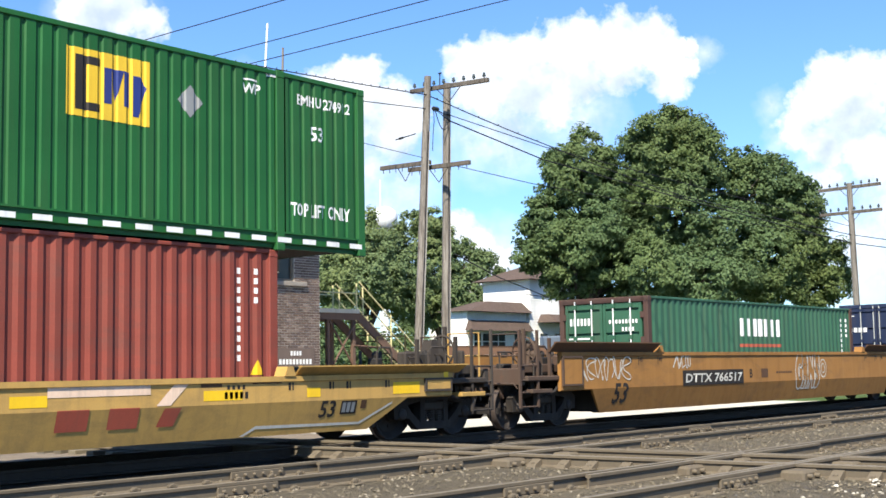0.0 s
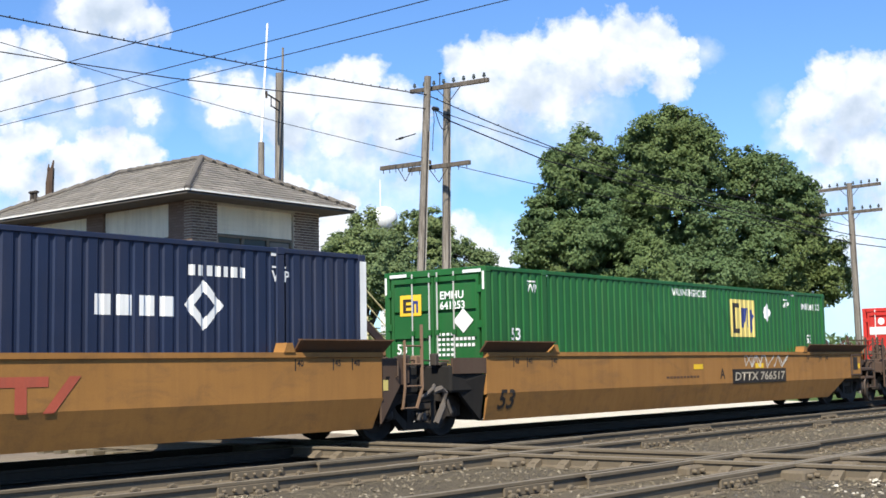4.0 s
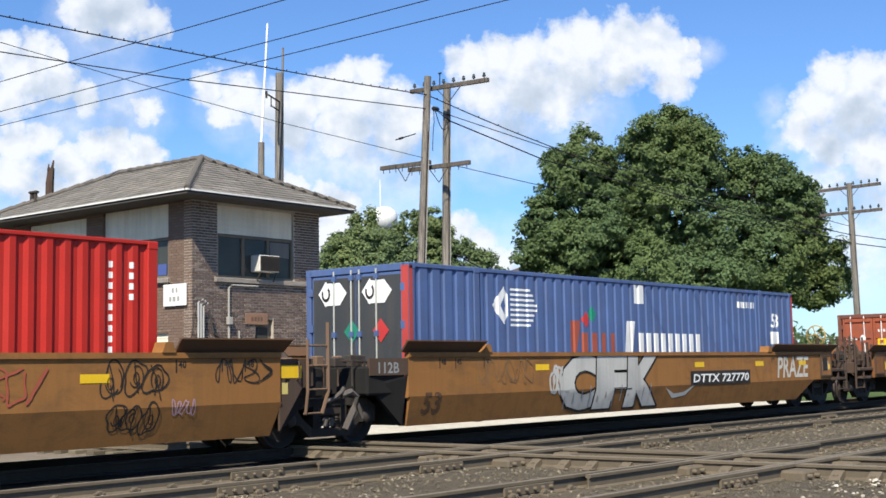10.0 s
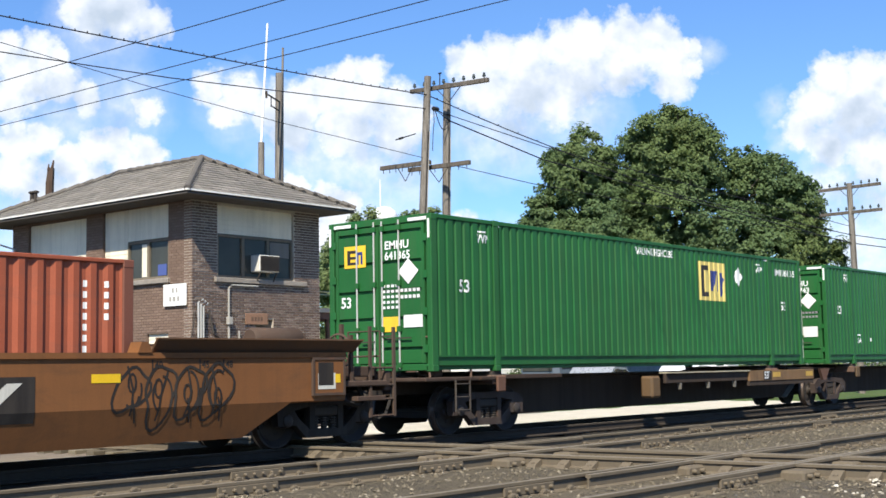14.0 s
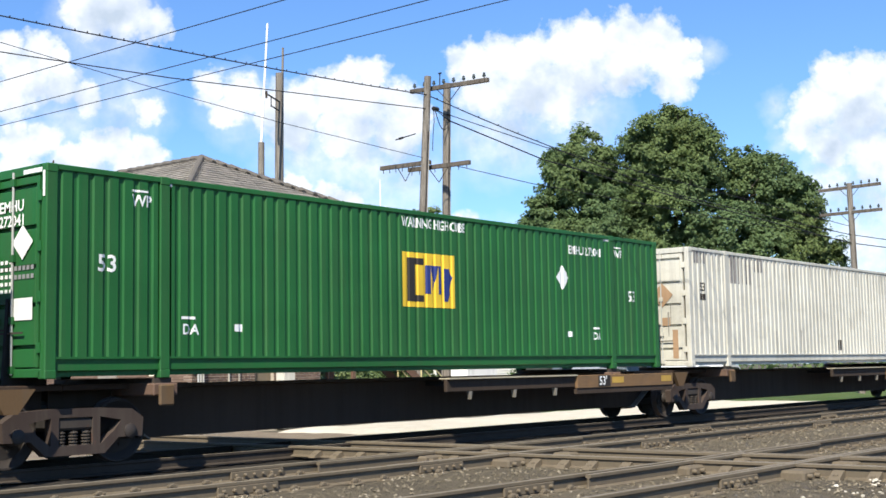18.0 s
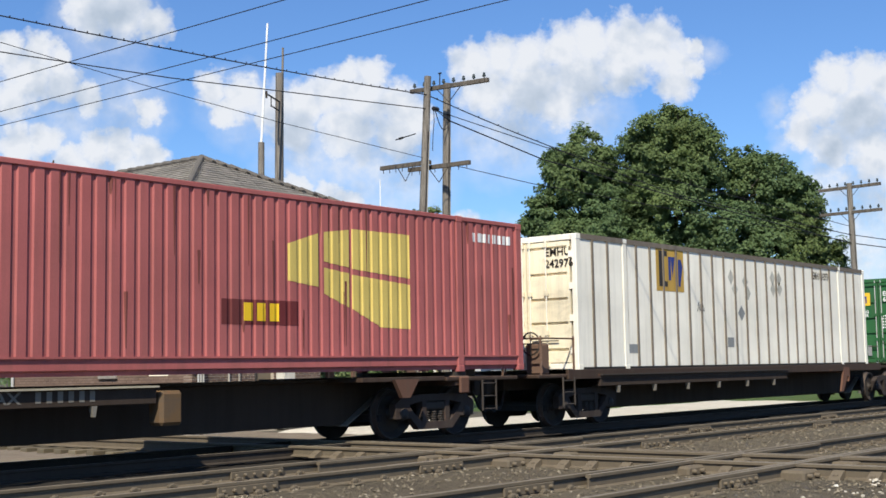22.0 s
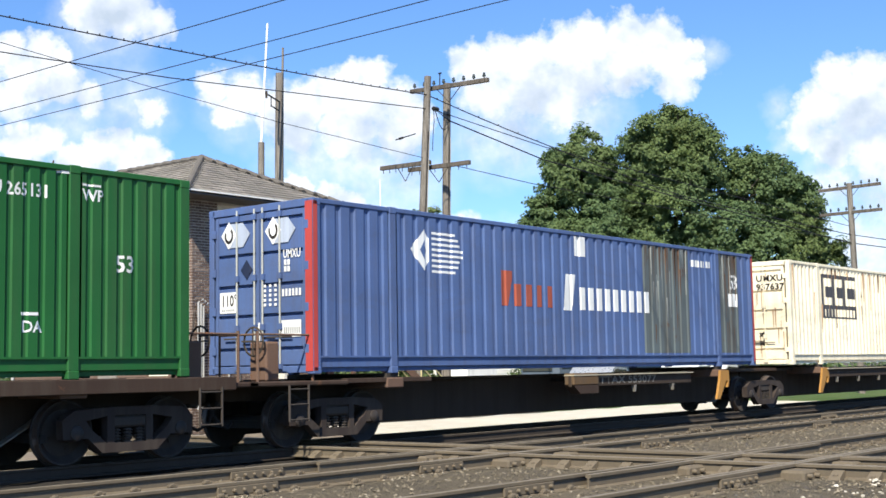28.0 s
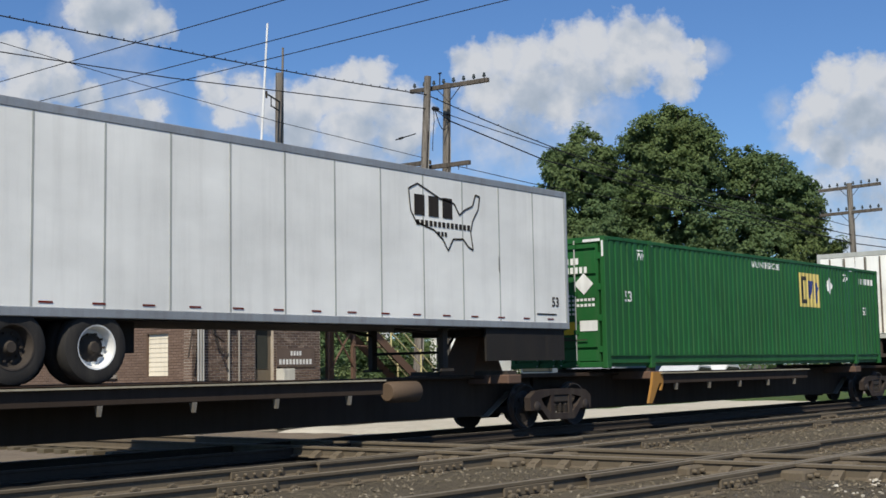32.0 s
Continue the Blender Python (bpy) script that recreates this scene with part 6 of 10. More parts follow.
        for k in ((0.27, 0.72) if L < 14 else (0.54, 0.92) if s < 0 else (0.08, 0.48)):
            y = ya + w * k
            part("lock_rod", M().rod((-hx - 0.015, y, 0.06), (-hx - 0.015, y, H - 0.06), 0.017, 7), rods, dr, "long vertical locking rod")
            for zz in (0.08, 0.75, 1.6, H - 0.25):
                part("rod_guide", M().box(-hx - 0.035, -hx + 0.02, y - 0.05, y + 0.05, zz, zz + 0.1), dm, dr)
            part("handle", M().box(-hx - 0.045, -hx - 0.03, max(ya, y - 0.3) if L > 14 and k > 0.5 else y - 0.02, min(yb, y + 0.3) if k < 0.9 else y + 0.02, (1.08 if L < 14 else 0.55) + 0.12 * k, (1.105 if L < 14 else 0.575) + 0.12 * k), GRIME, dr, "dark door locking handle")
        for zz in np.linspace(0.35, H - 0.5, 4):
            ye = ya - 0.03 if s < 0 else yb + 0.03
            part("hinge", M().box(-hx - 0.012, -hx + 0.03, ye - 0.05, ye + 0.05, zz, zz + 0.14), fm, dr)
    return c, side


def streaks(c, side, L, H, n, mat, seed, z0=0.3, top=None, ends=True, xr=None):
    """Rust and dirt running down the side from the top rail, and blooms round the door gear."""
    r = random.Random(seed)
    for k in range(n):
        x, w = r.uniform(*(xr or (-L / 2 + 0.25, L / 2 - 0.25))), r.uniform(0.008, 0.03)
        if abs(abs(x) - 6.1) < 0.2 and L > 14:
            continue
        zt = (top or H - 0.1) if r.random() < 0.7 else r.uniform(0.8, H - 0.5)
        zb = max(z0, zt - r.uniform(0.2, 1.3))
        mark("rust_streak", flat([[(x - w, zt), (x - w * 0.3, zb), (x + w * 0.2, zb), (x + w, zt)]]), side, mat, c, "", 0.0045)
    if ends:
        for k in range(max(4, n // 3)):
            y, w = r.uniform(-1.1, 1.1), r.uniform(0.006, 0.026)
            zt = r.uniform(0.5, H - 0.3)
            zb = max(0.2, zt - r.uniform(0.15, 0.6))
            m = M()
            m.face([(-L / 2 + 0.008, y + w, zt), (-L / 2 + 0.008, y - w, zt), (-L / 2 + 0.008, y - w * 0.4, zb), (-L / 2 + 0.008, y + w * 0.5, zb)])
            part("rust_streak", m, mat, c)


def number_bars(c, side, x0, x1, z, h, n=9, mat=WHITE):
    return mark("number_bars", bars(x0, x1, z, z + h, n), side, mat, c, "row of white marking bars")


# ---------- colours ----------
GREEN = paint("green_container_paint", (0.0172, 0.107, 0.0275), 0.42, 0.2)
GREEN2 = paint("faded_green_container_paint", (0.0258, 0.112, 0.0387), 0.5, 0.3)
SEAGREEN = paint("sea_green_container_paint", (0.0361, 0.107, 0.0636), 0.55, 0.35, 0.08)
RUSTBROWN = paint("dark_rust_frame", (0.0774, 0.043, 0.0344), 0.7, 0.4)
NAVY = paint("navy_container_paint", (0.0172, 0.0258, 0.0585), 0.45, 0.22)
CRIMSON = paint("crimson_container_paint", (0.5, 0.034, 0.027), 0.45, 0.14)
SCARLET = paint("scarlet_container_paint", (0.45, 0.026, 0.018), 0.45, 0.16)
ORANGE = paint("orange_brown_container_paint", (0.335, 0.088, 0.044), 0.5, 0.25, stain=0.3)
BROWNRED = paint("brown_red_container_paint", (0.232, 0.0533, 0.037), 0.55, 0.3, stain=0.3)
BLUE = paint("blue_container_paint", (0.078, 0.126, 0.274), 0.55, 0.35, 0.08, stain=0.2)
GREYBLUE = paint("weathered_grey_patch", (0.0989, 0.12, 0.125), 0.8, 0.85, 0.5, (0.09, 0.055, 0.038), (0.06, 0.05, 0.042))
DOORGREY = paint("dull_dark_door", (0.0473, 0.0516, 0.0568), 0.75, 0.5, 0.2)
PALE = paint("pale_grey_container_paint", (0.55, 0.53, 0.46), 0.55, 0.3, stain=0.15)
RUSTSTAIN = paint("thin_rust_stain", (0.361, 0.232, 0.138), 0.8, 0.3)
SCRAPE = paint("dark_scrape", (0.172, 0.163, 0.163), 0.8, 0.3)
ROSE = paint("rose_red_container_paint", (0.387, 0.112, 0.105), 0.6, 0.32, 0.1, (0.2, 0.07, 0.05))
CREAMC = paint("cream_container_paint", (0.86, 0.77, 0.57), 0.55, 0.3, 0.3, (0.36, 0.2, 0.1), stain=0.25)
ALUM = paint("white_panel_container_paint", (0.88, 0.83, 0.71), 0.5, 0.22, 0.1)
YELLOW = paint("logo_yellow", (0.78, 0.5, 0.04), 0.5, 0.15)
PALEYELLOW = paint("faded_logo_yellow", (0.62, 0.5, 0.16), 0.5, 0.2)
LOGOBLUE = paint("logo_blue", (0.0258, 0.043, 0.189), 0.5, 0.15)
LOGODARK = paint("logo_dark", (0.0301, 0.0258, 0.0241), 0.5, 0.2)
LOGOORANGE = paint("logo_orange", (0.361, 0.086, 0.0516), 0.55, 0.25)
REDTRIM = paint("red_corner_paint", (0.43, 0.0602, 0.0516), 0.5, 0.2)
GREYMARK = paint("grey_placard", (0.258, 0.267, 0.267), 0.6, 0.3)


def square_logo(c, side, x0, x1, z0, z1, ground=YELLOW):
    """The yellow square with a dark and a blue block shape in it."""
    mark("logo_panel", rects([(x0, x1, z0, z1)]), side, ground, c, "square yellow logo panel", 0.005)
    w, h = x1 - x0, z1 - z0
    mark("logo_shape", rects([(x0 + 0.1 * w, x0 + 0.24 * w, z0 + 0.1 * h, z0 + 0.9 * h)]), side, LOGODARK, c, "dark upright logo block", 0.008)
    for k in (0.1, 0.78):
        mark("logo_shape", rects([(x0 + 0.24 * w, x0 + 0.4 * w, z0 + k * h, z0 + (k + 0.12) * h)]), side, LOGODARK, c, "dark logo bar", 0.008)
    mark("logo_shape", flat([[(x0 + 0.44 * w, z0 + 0.25 * h), (x0 + 0.53 * w, z0 + 0.25 * h), (x0 + 0.53 * w, z0 + 0.78 * h), (x0 + 0.44 * w, z0 + 0.78 * h)]]), side, LOGOBLUE, c, "blue logo block", 0.008)
    mark("logo_shape", flat([[(x0 + 0.53 * w, z0 + 0.78 * h), (x0 + 0.58 * w, z0 + 0.3 * h), (x0 + 0.68 * w, z0 + 0.78 * h)]]), side, LOGOBLUE, c, "blue logo wedge", 0.008)
    mark("logo_shape", rects([(x0 + 0.68 * w, x0 + 0.75 * w, z0 + 0.25 * h, z0 + 0.78 * h)]), side, LOGOBLUE, c, "blue logo block", 0.008)
    mark("logo_shape", flat([[(x0 + 0.79 * w, z0 + 0.12 * h), (x0 + 0.86 * w, z0 + 0.12 * h), (x0 + 0.96 * w, z0 + 0.58 * h), (x0 + 0.9 * w, z0 + 0.74 * h), (x0 + 0.79 * w, z0 + 0.74 * h)]]), side, LOGOBLUE, c, "blue logo flag", 0.008)


def green53(label, u, z, style, mat=GREEN, code=""):
    """Green domestic container; style sets where its markings sit."""
    L, W, H = 16.154, 2.591, 2.896
    c, s = container(label, u, z, L, W, H, mat, mat, 0.245, 0.026, True, GALV)
    o = -L / 2
    if style == "mid":
        square_logo(c, s, o + 7.2, o + 8.67, 1.16, 2.14)
    elif style == "large":
        square_logo(c, s, o + 6.1, o + 7.77, 0.71, 2.26, paint("dulled_logo_yellow", (0.5, 0.37, 0.09), 0.55, 0.3))
    else:
        square_logo(c, s, o + 10.2, o + 11.6, 1.62, 2.58, YELLOW if z > 2 else PALEYELLOW)
    if style == "large":
        mark("lettering", letters("TOP LIFT ONLY", o + 2.1, 0.33, 0.2, 0.78), s, WHITE, c, "white TOP LIFT ONLY lettering")
        mark("lettering", letters("TOP LIFT ONLY", o + 12.6, 0.33, 0.2, 0.78), s, WHITE, c, "white TOP LIFT ONLY lettering")
        mark("placard", diamond(o + 11.2, 2.04, 0.2, 0.24), s, GREYMARK, c, "grey diamond placard holder")
        mark("lettering", letters("WARNING HIGH CUBE", o + 7.2, 2.54, 0.15, 0.72), s, WHITE, c)
        mark("lettering", wide_letters("EMHU " + code, o + 12.2, o + 13.4, 2.36, 0.17), s, WHITE, c, "white container code")
    elif style == "mid":
        mark("lettering", letters("WARNING HIGH CUBE", o + 7.2, 2.6, 0.17, 0.72), s, WHITE, c, "white warning lettering")
        mark("placard", diamond(o + 12.26, 1.9, 0.24, 0.25), s, WHITE, c, "white diamond placard holder")
        if code:
            mark("lettering", wide_letters("EMHU " + code, o + 12.5, o + 13.75, 2.42, 0.17), s, WHITE, c, "white container code")
        else:
            number_bars(c, s, o + 12.55, o + 13.7, 2.42, 0.18)
        for x in (2.3, 13.4):
            mark("lettering", letters("DA", o + x, 0.62, 0.15), s, WHITE, c)
            mark("lettering_bar", rects([(o + x - 0.02, o + x + 0.24, 0.84, 0.88)]), s, WHITE, c)
        for x in (3.3, 12.4):
            mark("label_plate", rects([(o + x, o + x + 0.17, 0.67, 0.78)]), s, WHITE, c)
    else:
        mark("lettering", letters("WARNING HIGH CUBE", o + 7.25, 2.58, 0.16, 0.72), s, WHITE, c, "white warning lettering")
        mark("placard", diamond(o + 12.35, 2.28 if z < 2 else 2.12, 0.24, 0.25), s, WHITE if z < 2 else GREYMARK, c, "diamond placard holder")
        if code:
            mark("lettering", wide_letters("EMHU " + code, o + 14.55, o + 15.8, 2.42, 0.17), s, WHITE, c, "white container code")
        else:
            number_bars(c, s, o + 14.6, o + 15.8, 2.42, 0.18)
    for x in (1.4, 14.3 if style != "high" else 13.4):
        mark("lettering", letters("WP", o + x, 2.44, 0.16), s, WHITE, c)
        mark("lettering_bar", rects([(o + x, o + x + 0.3, 2.64, 2.67)]), s, WHITE, c)
    for x in (0.82, 14.86):
        mark("lettering", letters("53", o + x, 1.48 if z < 2 else 1.86, 0.23), s, WHITE, c, "white number fifty-three")
    for x in (2.0, 14.0):
        mark("lift_plate", rects([(o + x - 0.1, o + x + 0.1, H - 0.12, H - 0.01)]), s, WHITE, c)
    # door end marks
    e = -L / 2 - 0.002
    if code:
        end_letters("EMHU", e, -0.16, 2.3, 0.15, WHITE, c, "white owner code", 1.05)
        end_letters(code, e, -0.16, 2.1, 0.15, WHITE, c, "white container number", 1.0)
    else:
        end_marks("number_bars", [(-0.62 + 0.13 * k, -0.54 + 0.13 * k, 2.3, 2.44) for k in range(4)] + [(-0.84 + 0.12 * k, -0.76 + 0.12 * k, 2.1, 2.24) for k in range(6)], e, WHITE, c)
    end_letters("53", e, 0.98, 1.24, 0.2, WHITE, c, "white number fifty-three")
    if style != "high":
        end_letters("WARNING", e, 0.9, 1.72, 0.1, WHITE, c, "white warning lettering", 0.8)
        end_letters("HIGH CUBE", e, 0.9, 1.59, 0.1, WHITE, c, "white warning lettering", 0.72)
    end_marks("number_bars", [(-0.5 + 0.11 * k, -0.43 + 0.11 * k, zz, zz + 0.05) for k in range(4) for zz in (1.18, 1.28, 1.38, 1.48, 1.58)], e, WHITE, c)
    end_marks("number_bars", [(-1.02 + 0.1 * k, -0.95 + 0.1 * k, zz, zz + 0.06) for k in range(5) for zz in (1.36, 1.48)], e, WHITE if style == "high" else GREYMARK, c)
    m = M()
    m.face([(e - 0.004, -0.5, 1.86), (e - 0.004, -0.75, 1.62), (e - 0.004, -1.0, 1.86), (e - 0.004, -0.75, 2.1)])
    part("placard", m, WHITE if style != "large" else paint("tan_placard", (0.36, 0.31, 0.23), 0.7, 0.3), c, "diamond placard holder")
    if style == "high":
        end_marks("sticker", [(-0.5, -0.1, 0.75, 1.03)], e, YELLOW, c, "yellow sticker")
        end_marks("sticker", [(-1.08, -0.62, 0.82, 1.05)], e, WHITE, c, "white sticker")
    else:
        end_marks("sticker", [(-1.0, -0.55, 0.8, 1.1)], e, YELLOW if style == "large" else WHITE, c, "square sticker")
        end_marks("sticker", [(0.6, 0.98, 0.7, 0.98)], e, WHITE, c, "white weight plate")
        part("document_holder", M().box(e - 0.03, e + 0.01, 0.3, 0.44, 0.24, 0.6, 0, 0.01), GREYMARK, c, "grey document holder")
    end_marks("logo_panel", [(0.28, 1.05, 1.98, 2.42) if style != "high" else (0.32, 0.88, 2.0, 2.42)], e, YELLOW, c)
    end_marks("logo_shape", [(0.72, 0.8, 2.06, 2.34), (0.58, 0.72, 2.28, 2.34), (0.58, 0.72, 2.17, 2.22), (0.58, 0.72, 2.06, 2.11)], e - 0.003, LOGODARK, c)
    end_marks("logo_shape", [(0.4, 0.45, 2.06, 2.3), (0.5, 0.54, 2.06, 2.3), (0.45, 0.5, 2.24, 2.3)], e - 0.003, LOGOBLUE, c)
    for a, b in ((-1.2, -0.75), (0.7, 1.15)):
        end_marks("reflector", [(a, b, H - 0.11, H - 0.05)], -L / 2 - 0.004, WHITE, c)
    for a, b in ((-1.28, -1.23), (1.23, 1.28)):
        end_marks("reflector", [(a, b, H - 0.45, H - 0.1)], -L / 2 - 0.01, WHITE, c)
    return c, s


def iso40(label, u, z, H, mat, frame_mat):
    c, s = container(label, u, z, 12.192, 2.438, H, mat, frame_mat, 0.278, 0.036)
    e = -6.1
    end_marks("number_bars", [(-0.95 + 0.09 * k, -0.9 + 0.09 * k, H - 0.62, H - 0.53) for k in range(9)] + [(-0.85 + 0.09 * k, -0.8 + 0.09 * k, H - 0.8, H - 0.71) for k in range(4)], e, WHITE, c)
    end_marks("number_bars", [(-0.95 + 0.1 * k, -0.91 + 0.1 * k, zz, zz + 0.045) for k in range(8) for zz in (1.16, 1.26, 1.36)], e, WHITE, c)
    for k in range(10):
        mark("number_bar", rects([(5.28, 5.34, H - 0.41 - 0.15 * k, H - 0.32 - 0.15 * k)]), s, WHITE, c)
    for k in range(4):
        mark("number_bar", rects([(5.62, 5.68, H - 0.41 - 0.15 * k, H - 0.32 - 0.15 * k)]), s, WHITE, c)
    mark("sticker", flat([[(5.55, 0.92), (5.8, 0.92), (5.675, 1.16)]]), s, YELLOWTAPE, c, "yellow warning triangle")
    return c, s


# ---------- trucks ----------


def wheel_mesh():
    m = M()
    m.lathe([(0.0, -0.05), (0.1, -0.05), (0.13, -0.01), (0.32, 0.02), (0.38, -0.02), (0.42, -0.06), (0.445, -0.06)], (0, 0, 0), "y", 28)
    m.lathe([(0.445, -0.06), (0.45, 0.055)], (0, 0, 0), "y", 28, 1)
    m.lathe([(0.45, 0.055), (0.478, 0.06), (0.478, 0.085), (0.42, 0.085), (0.3, 0.05), (0.1, 0.06), (0.0, 0.06)], (0, 0, 0), "y", 24)
    for k in range(4):
        a = k * math.pi / 2
        m.box(0.2 * math.cos(a) - 0.03, 0.2 * math.cos(a) + 0.03, -0.012, 0.01, 0.2 * math.sin(a) - 0.03, 0.2 * math.sin(a) + 0.03)
    return m.mesh("wheel", [WHEELFACE, WHEELRIM], True)


WHEEL = wheel_mesh()
AXLE = M().lathe([(0.0, -1.02), (0.08, -1.02), (0.08, 1.02), (0.0, 1.02)], (0, 0, 0), "y", 10).mesh("axle", GRIME, True)
BEARING = M().lathe([(0.0, -1.13), (0.05, -1.13), (0.1, -1.1), (0.12, -1.02), (0.12, -0.94), (0.0, -0.94)], (0, 0, 0), "y", 14).mesh("bearing_cap", TRUCKCAST, True)


def sideframe_mesh():
    """The open cast frame over the bearings: jaws, arched chord, two columns and the sagging lower arm, in one casting."""
    half = {"a": (-1.12, 0.6), "b": (-1.1, 0.34), "c": (-0.7, 0.34), "q": (-0.64, 0.45), "d": (-0.74, 0.58), "g": (-0.92, 0.73), "e": (-0.39, 0.64), "f": (-0.39, 0.76),
            "h": (-0.27, 0.64), "i": (-0.27, 0.76), "j": (-0.39, 0.26), "k": (-0.27, 0.26), "l": (-0.47, 0.13)}
    polys = ["abcqdg", "gdef", "fehi", "ejkh", "cljq"]
    pts, cells = [], []
    for sx in (1, -1):
        base = len(pts)
        keys = list(half)
        pts += [(half[k][0] * sx, half[k][1]) for k in keys]
        cells += [[base + keys.index(k) for k in p] for p in polys]
    n, ks = len(half), list(half)
    at = lambda k, s: ks.index(k) + (0 if s > 0 else n)
    cells += [[at("i", 1), at("h", 1), at("h", -1), at("i", -1)], [at("l", 1), at("l", -1), at("j", -1), at("k", -1), at("k", 1), at("j", 1)]]
    edges = {}
    for c in cells:
        for e in zip(c, c[1:] + c[:1]):
            edges[frozenset(e)] = edges.get(frozenset(e), 0) + 1
    m = M()
    m.v = [(x, -1.08, z) for x, z in pts] + [(x, -0.93, z) for x, z in pts]
    w = len(pts)
    for c in cells:
        m.f += [tuple(c), tuple(w + k for k in reversed(c))]
    for e, k in edges.items():
        if k == 1:
            a, b = tuple(e)
            m.f.append((a, b, w + b, w + a))
    m.mi = [0] * len(m.f)
    return m.mesh("sideframe", TRUCKCAST, False)


SIDEFRAME = sideframe_mesh()
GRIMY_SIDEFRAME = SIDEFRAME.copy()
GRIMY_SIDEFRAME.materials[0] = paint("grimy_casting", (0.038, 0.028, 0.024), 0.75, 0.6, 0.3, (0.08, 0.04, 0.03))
# Well car copy, near black: the shade below sill and platform is coloured in.
SHADED_SIDEFRAME = SIDEFRAME.copy()
SHADED_SIDEFRAME.materials[0] = paint("shaded_casting", (0.026, 0.021, 0.018), 0.7, 0.6, 0.2, (0.06, 0.032, 0.022))
coil = [(0.045, 0.25)]
for k in range(5):
    coil += [(0.075, 0.257 + 0.042 * k), (0.075, 0.271 + 0.042 * k), (0.048, 0.278 + 0.042 * k), (0.048, 0.29 + 0.042 * k)]
SPRING = M().lathe([(r, z) for r, z in coil], (0, -1.0, 0), "z", 10).mesh("spring", GRIME)
SPRING_CAP = M().box(-0.3, 0.3, -1.06, -0.94, 0.47, 0.63, 0, 0.03).mesh("spring_cap", GRIME)
BOLSTER = M().box(-0.28, 0.28, -0.95, 0.95, 0.45, 0.72, 0, 0.05).box(-0.5, 0.5, -0.3, 0.3, 0.6, 0.85, 0, 0.05).mesh("bolster", BLACK)
BRAKE = M().box(-0.04, 0.04, -0.85, 0.85, 0.3, 0.42).mesh("brake_beam", BLACK)


def truck(car, x, u, frame_mesh=None):
    """A two-axle truck under a car at x; u is the distance along the train."""
    t = part("truck", BOLSTER, None, car, "grimy two-axle railway truck", (x, 0, 0))
    for s in (0, math.pi):
        f = part("sideframe", frame_mesh or SIDEFRAME, None, t, "" if frame_mesh else "rusty cast side frame")
        f.rotation_euler[2] = s
        part("spring_cap", SPRING_CAP, None, t).rotation_euler[2] = s
        for k in (-0.2, 0.0, 0.2):
            part("spring", SPRING, None, t, "", (k, 0, 0)).rotation_euler[2] = s
    for k in (-1.26, -0.51, 0.51, 1.26):
        part("brake_beam", BRAKE, None, t, "", (k, 0, 0))
    for ax in (-0.89, 0.89):
        w = part("wheelset", WHEELSET, None, t, "steel wheels on an axle", (ax, 0, 0.42))
        WHEELSETS.append((w, ax, u))
    return t


def wheelset_mesh():
    bm = bmesh.new()
    for y, s in ((-0.75, 1), (0.75, -1)):
        b2 = WHEEL.copy()
        b2.transform(Matrix.Translation((0, y, 0)) @ (Matrix.Identity(4) if s > 0 else Matrix.Rotation(math.pi, 4, "Z")))
        bm.from_mesh(b2)
        bpy.data.meshes.remove(b2)
    bm.from_mesh(AXLE)
    for s in (0, math.pi):
        b2 = BEARING.copy()
        b2.transform(Matrix.Rotation(s, 4, "Z"))
        bm.from_mesh(b2)
        bpy.data.meshes.remove(b2)
    me = bpy.data.meshes.new("wheelset")
    bm.to_mesh(me)
    bm.free()
    for mt in (WHEELFACE, WHEELRIM):
        me.materials.append(mt)
    return me


WHEELSET = wheelset_mesh()


def ladder(car, x, y, z0, z1, mat, w=0.42, rungs=3):
    m = M()
    m.rod((x - w / 2, y, z0), (x - w / 2, y, z1), 0.02).rod((x + w / 2, y, z0), (x + w / 2, y, z1), 0.02)
    for k in range(rungs):
        z = z0 + 0.03 + (z1 - z0 - 0.1) * k / max(1, rungs - 1)
        m.rod((x - w / 2, y, z), (x + w / 2, y, z), 0.015)
    return part("ladder", m, mat, car, "steel ladder with rungs")


def coupler(car, x, s):
    m = M()
    m.box(x - 0.5 if s > 0 else x - 0.12, x + 0.12 if s > 0 else x + 0.5, -0.13, 0.13, 0.7, 0.95, 0, 0.03)
    m.box(x - 0.1, x + 0.14, -0.2, 0.2, 0.66, 1.0, 0, 0.04)
    part("coupler", m, GRIME, car, "grimy cast knuckle coupler")
    h = M().path([(x - s * 0.35, -0.35, 0.75), (x - s * 0.15, -0.38, 0.42), (x + s * 0.05, -0.36, 0.32), (x + s * 0.2, -0.3, 0.4)], 0.03, 6)
    part("air_hose", h, BLACK, car, "black rubber brake hose")


# ---------- well cars ----------
SPRAY = paint("white_spray_paint", (0.58, 0.55, 0.48), 0.6, 0.3)
# Body brown darkened so the flared plates carry their shade in the colour.
GUIDE = paint("shaded_brown_guide", (0.125, 0.066, 0.036), 0.75, 0.5, 0.3)
DUST = paint("dusty_grey_iron", (0.1, 0.086, 0.076), 0.85, 0.5)
LADDERBROWN = paint("worn_ladder_paint", (0.172, 0.107, 0.0688), 0.7, 0.4, 0.3)


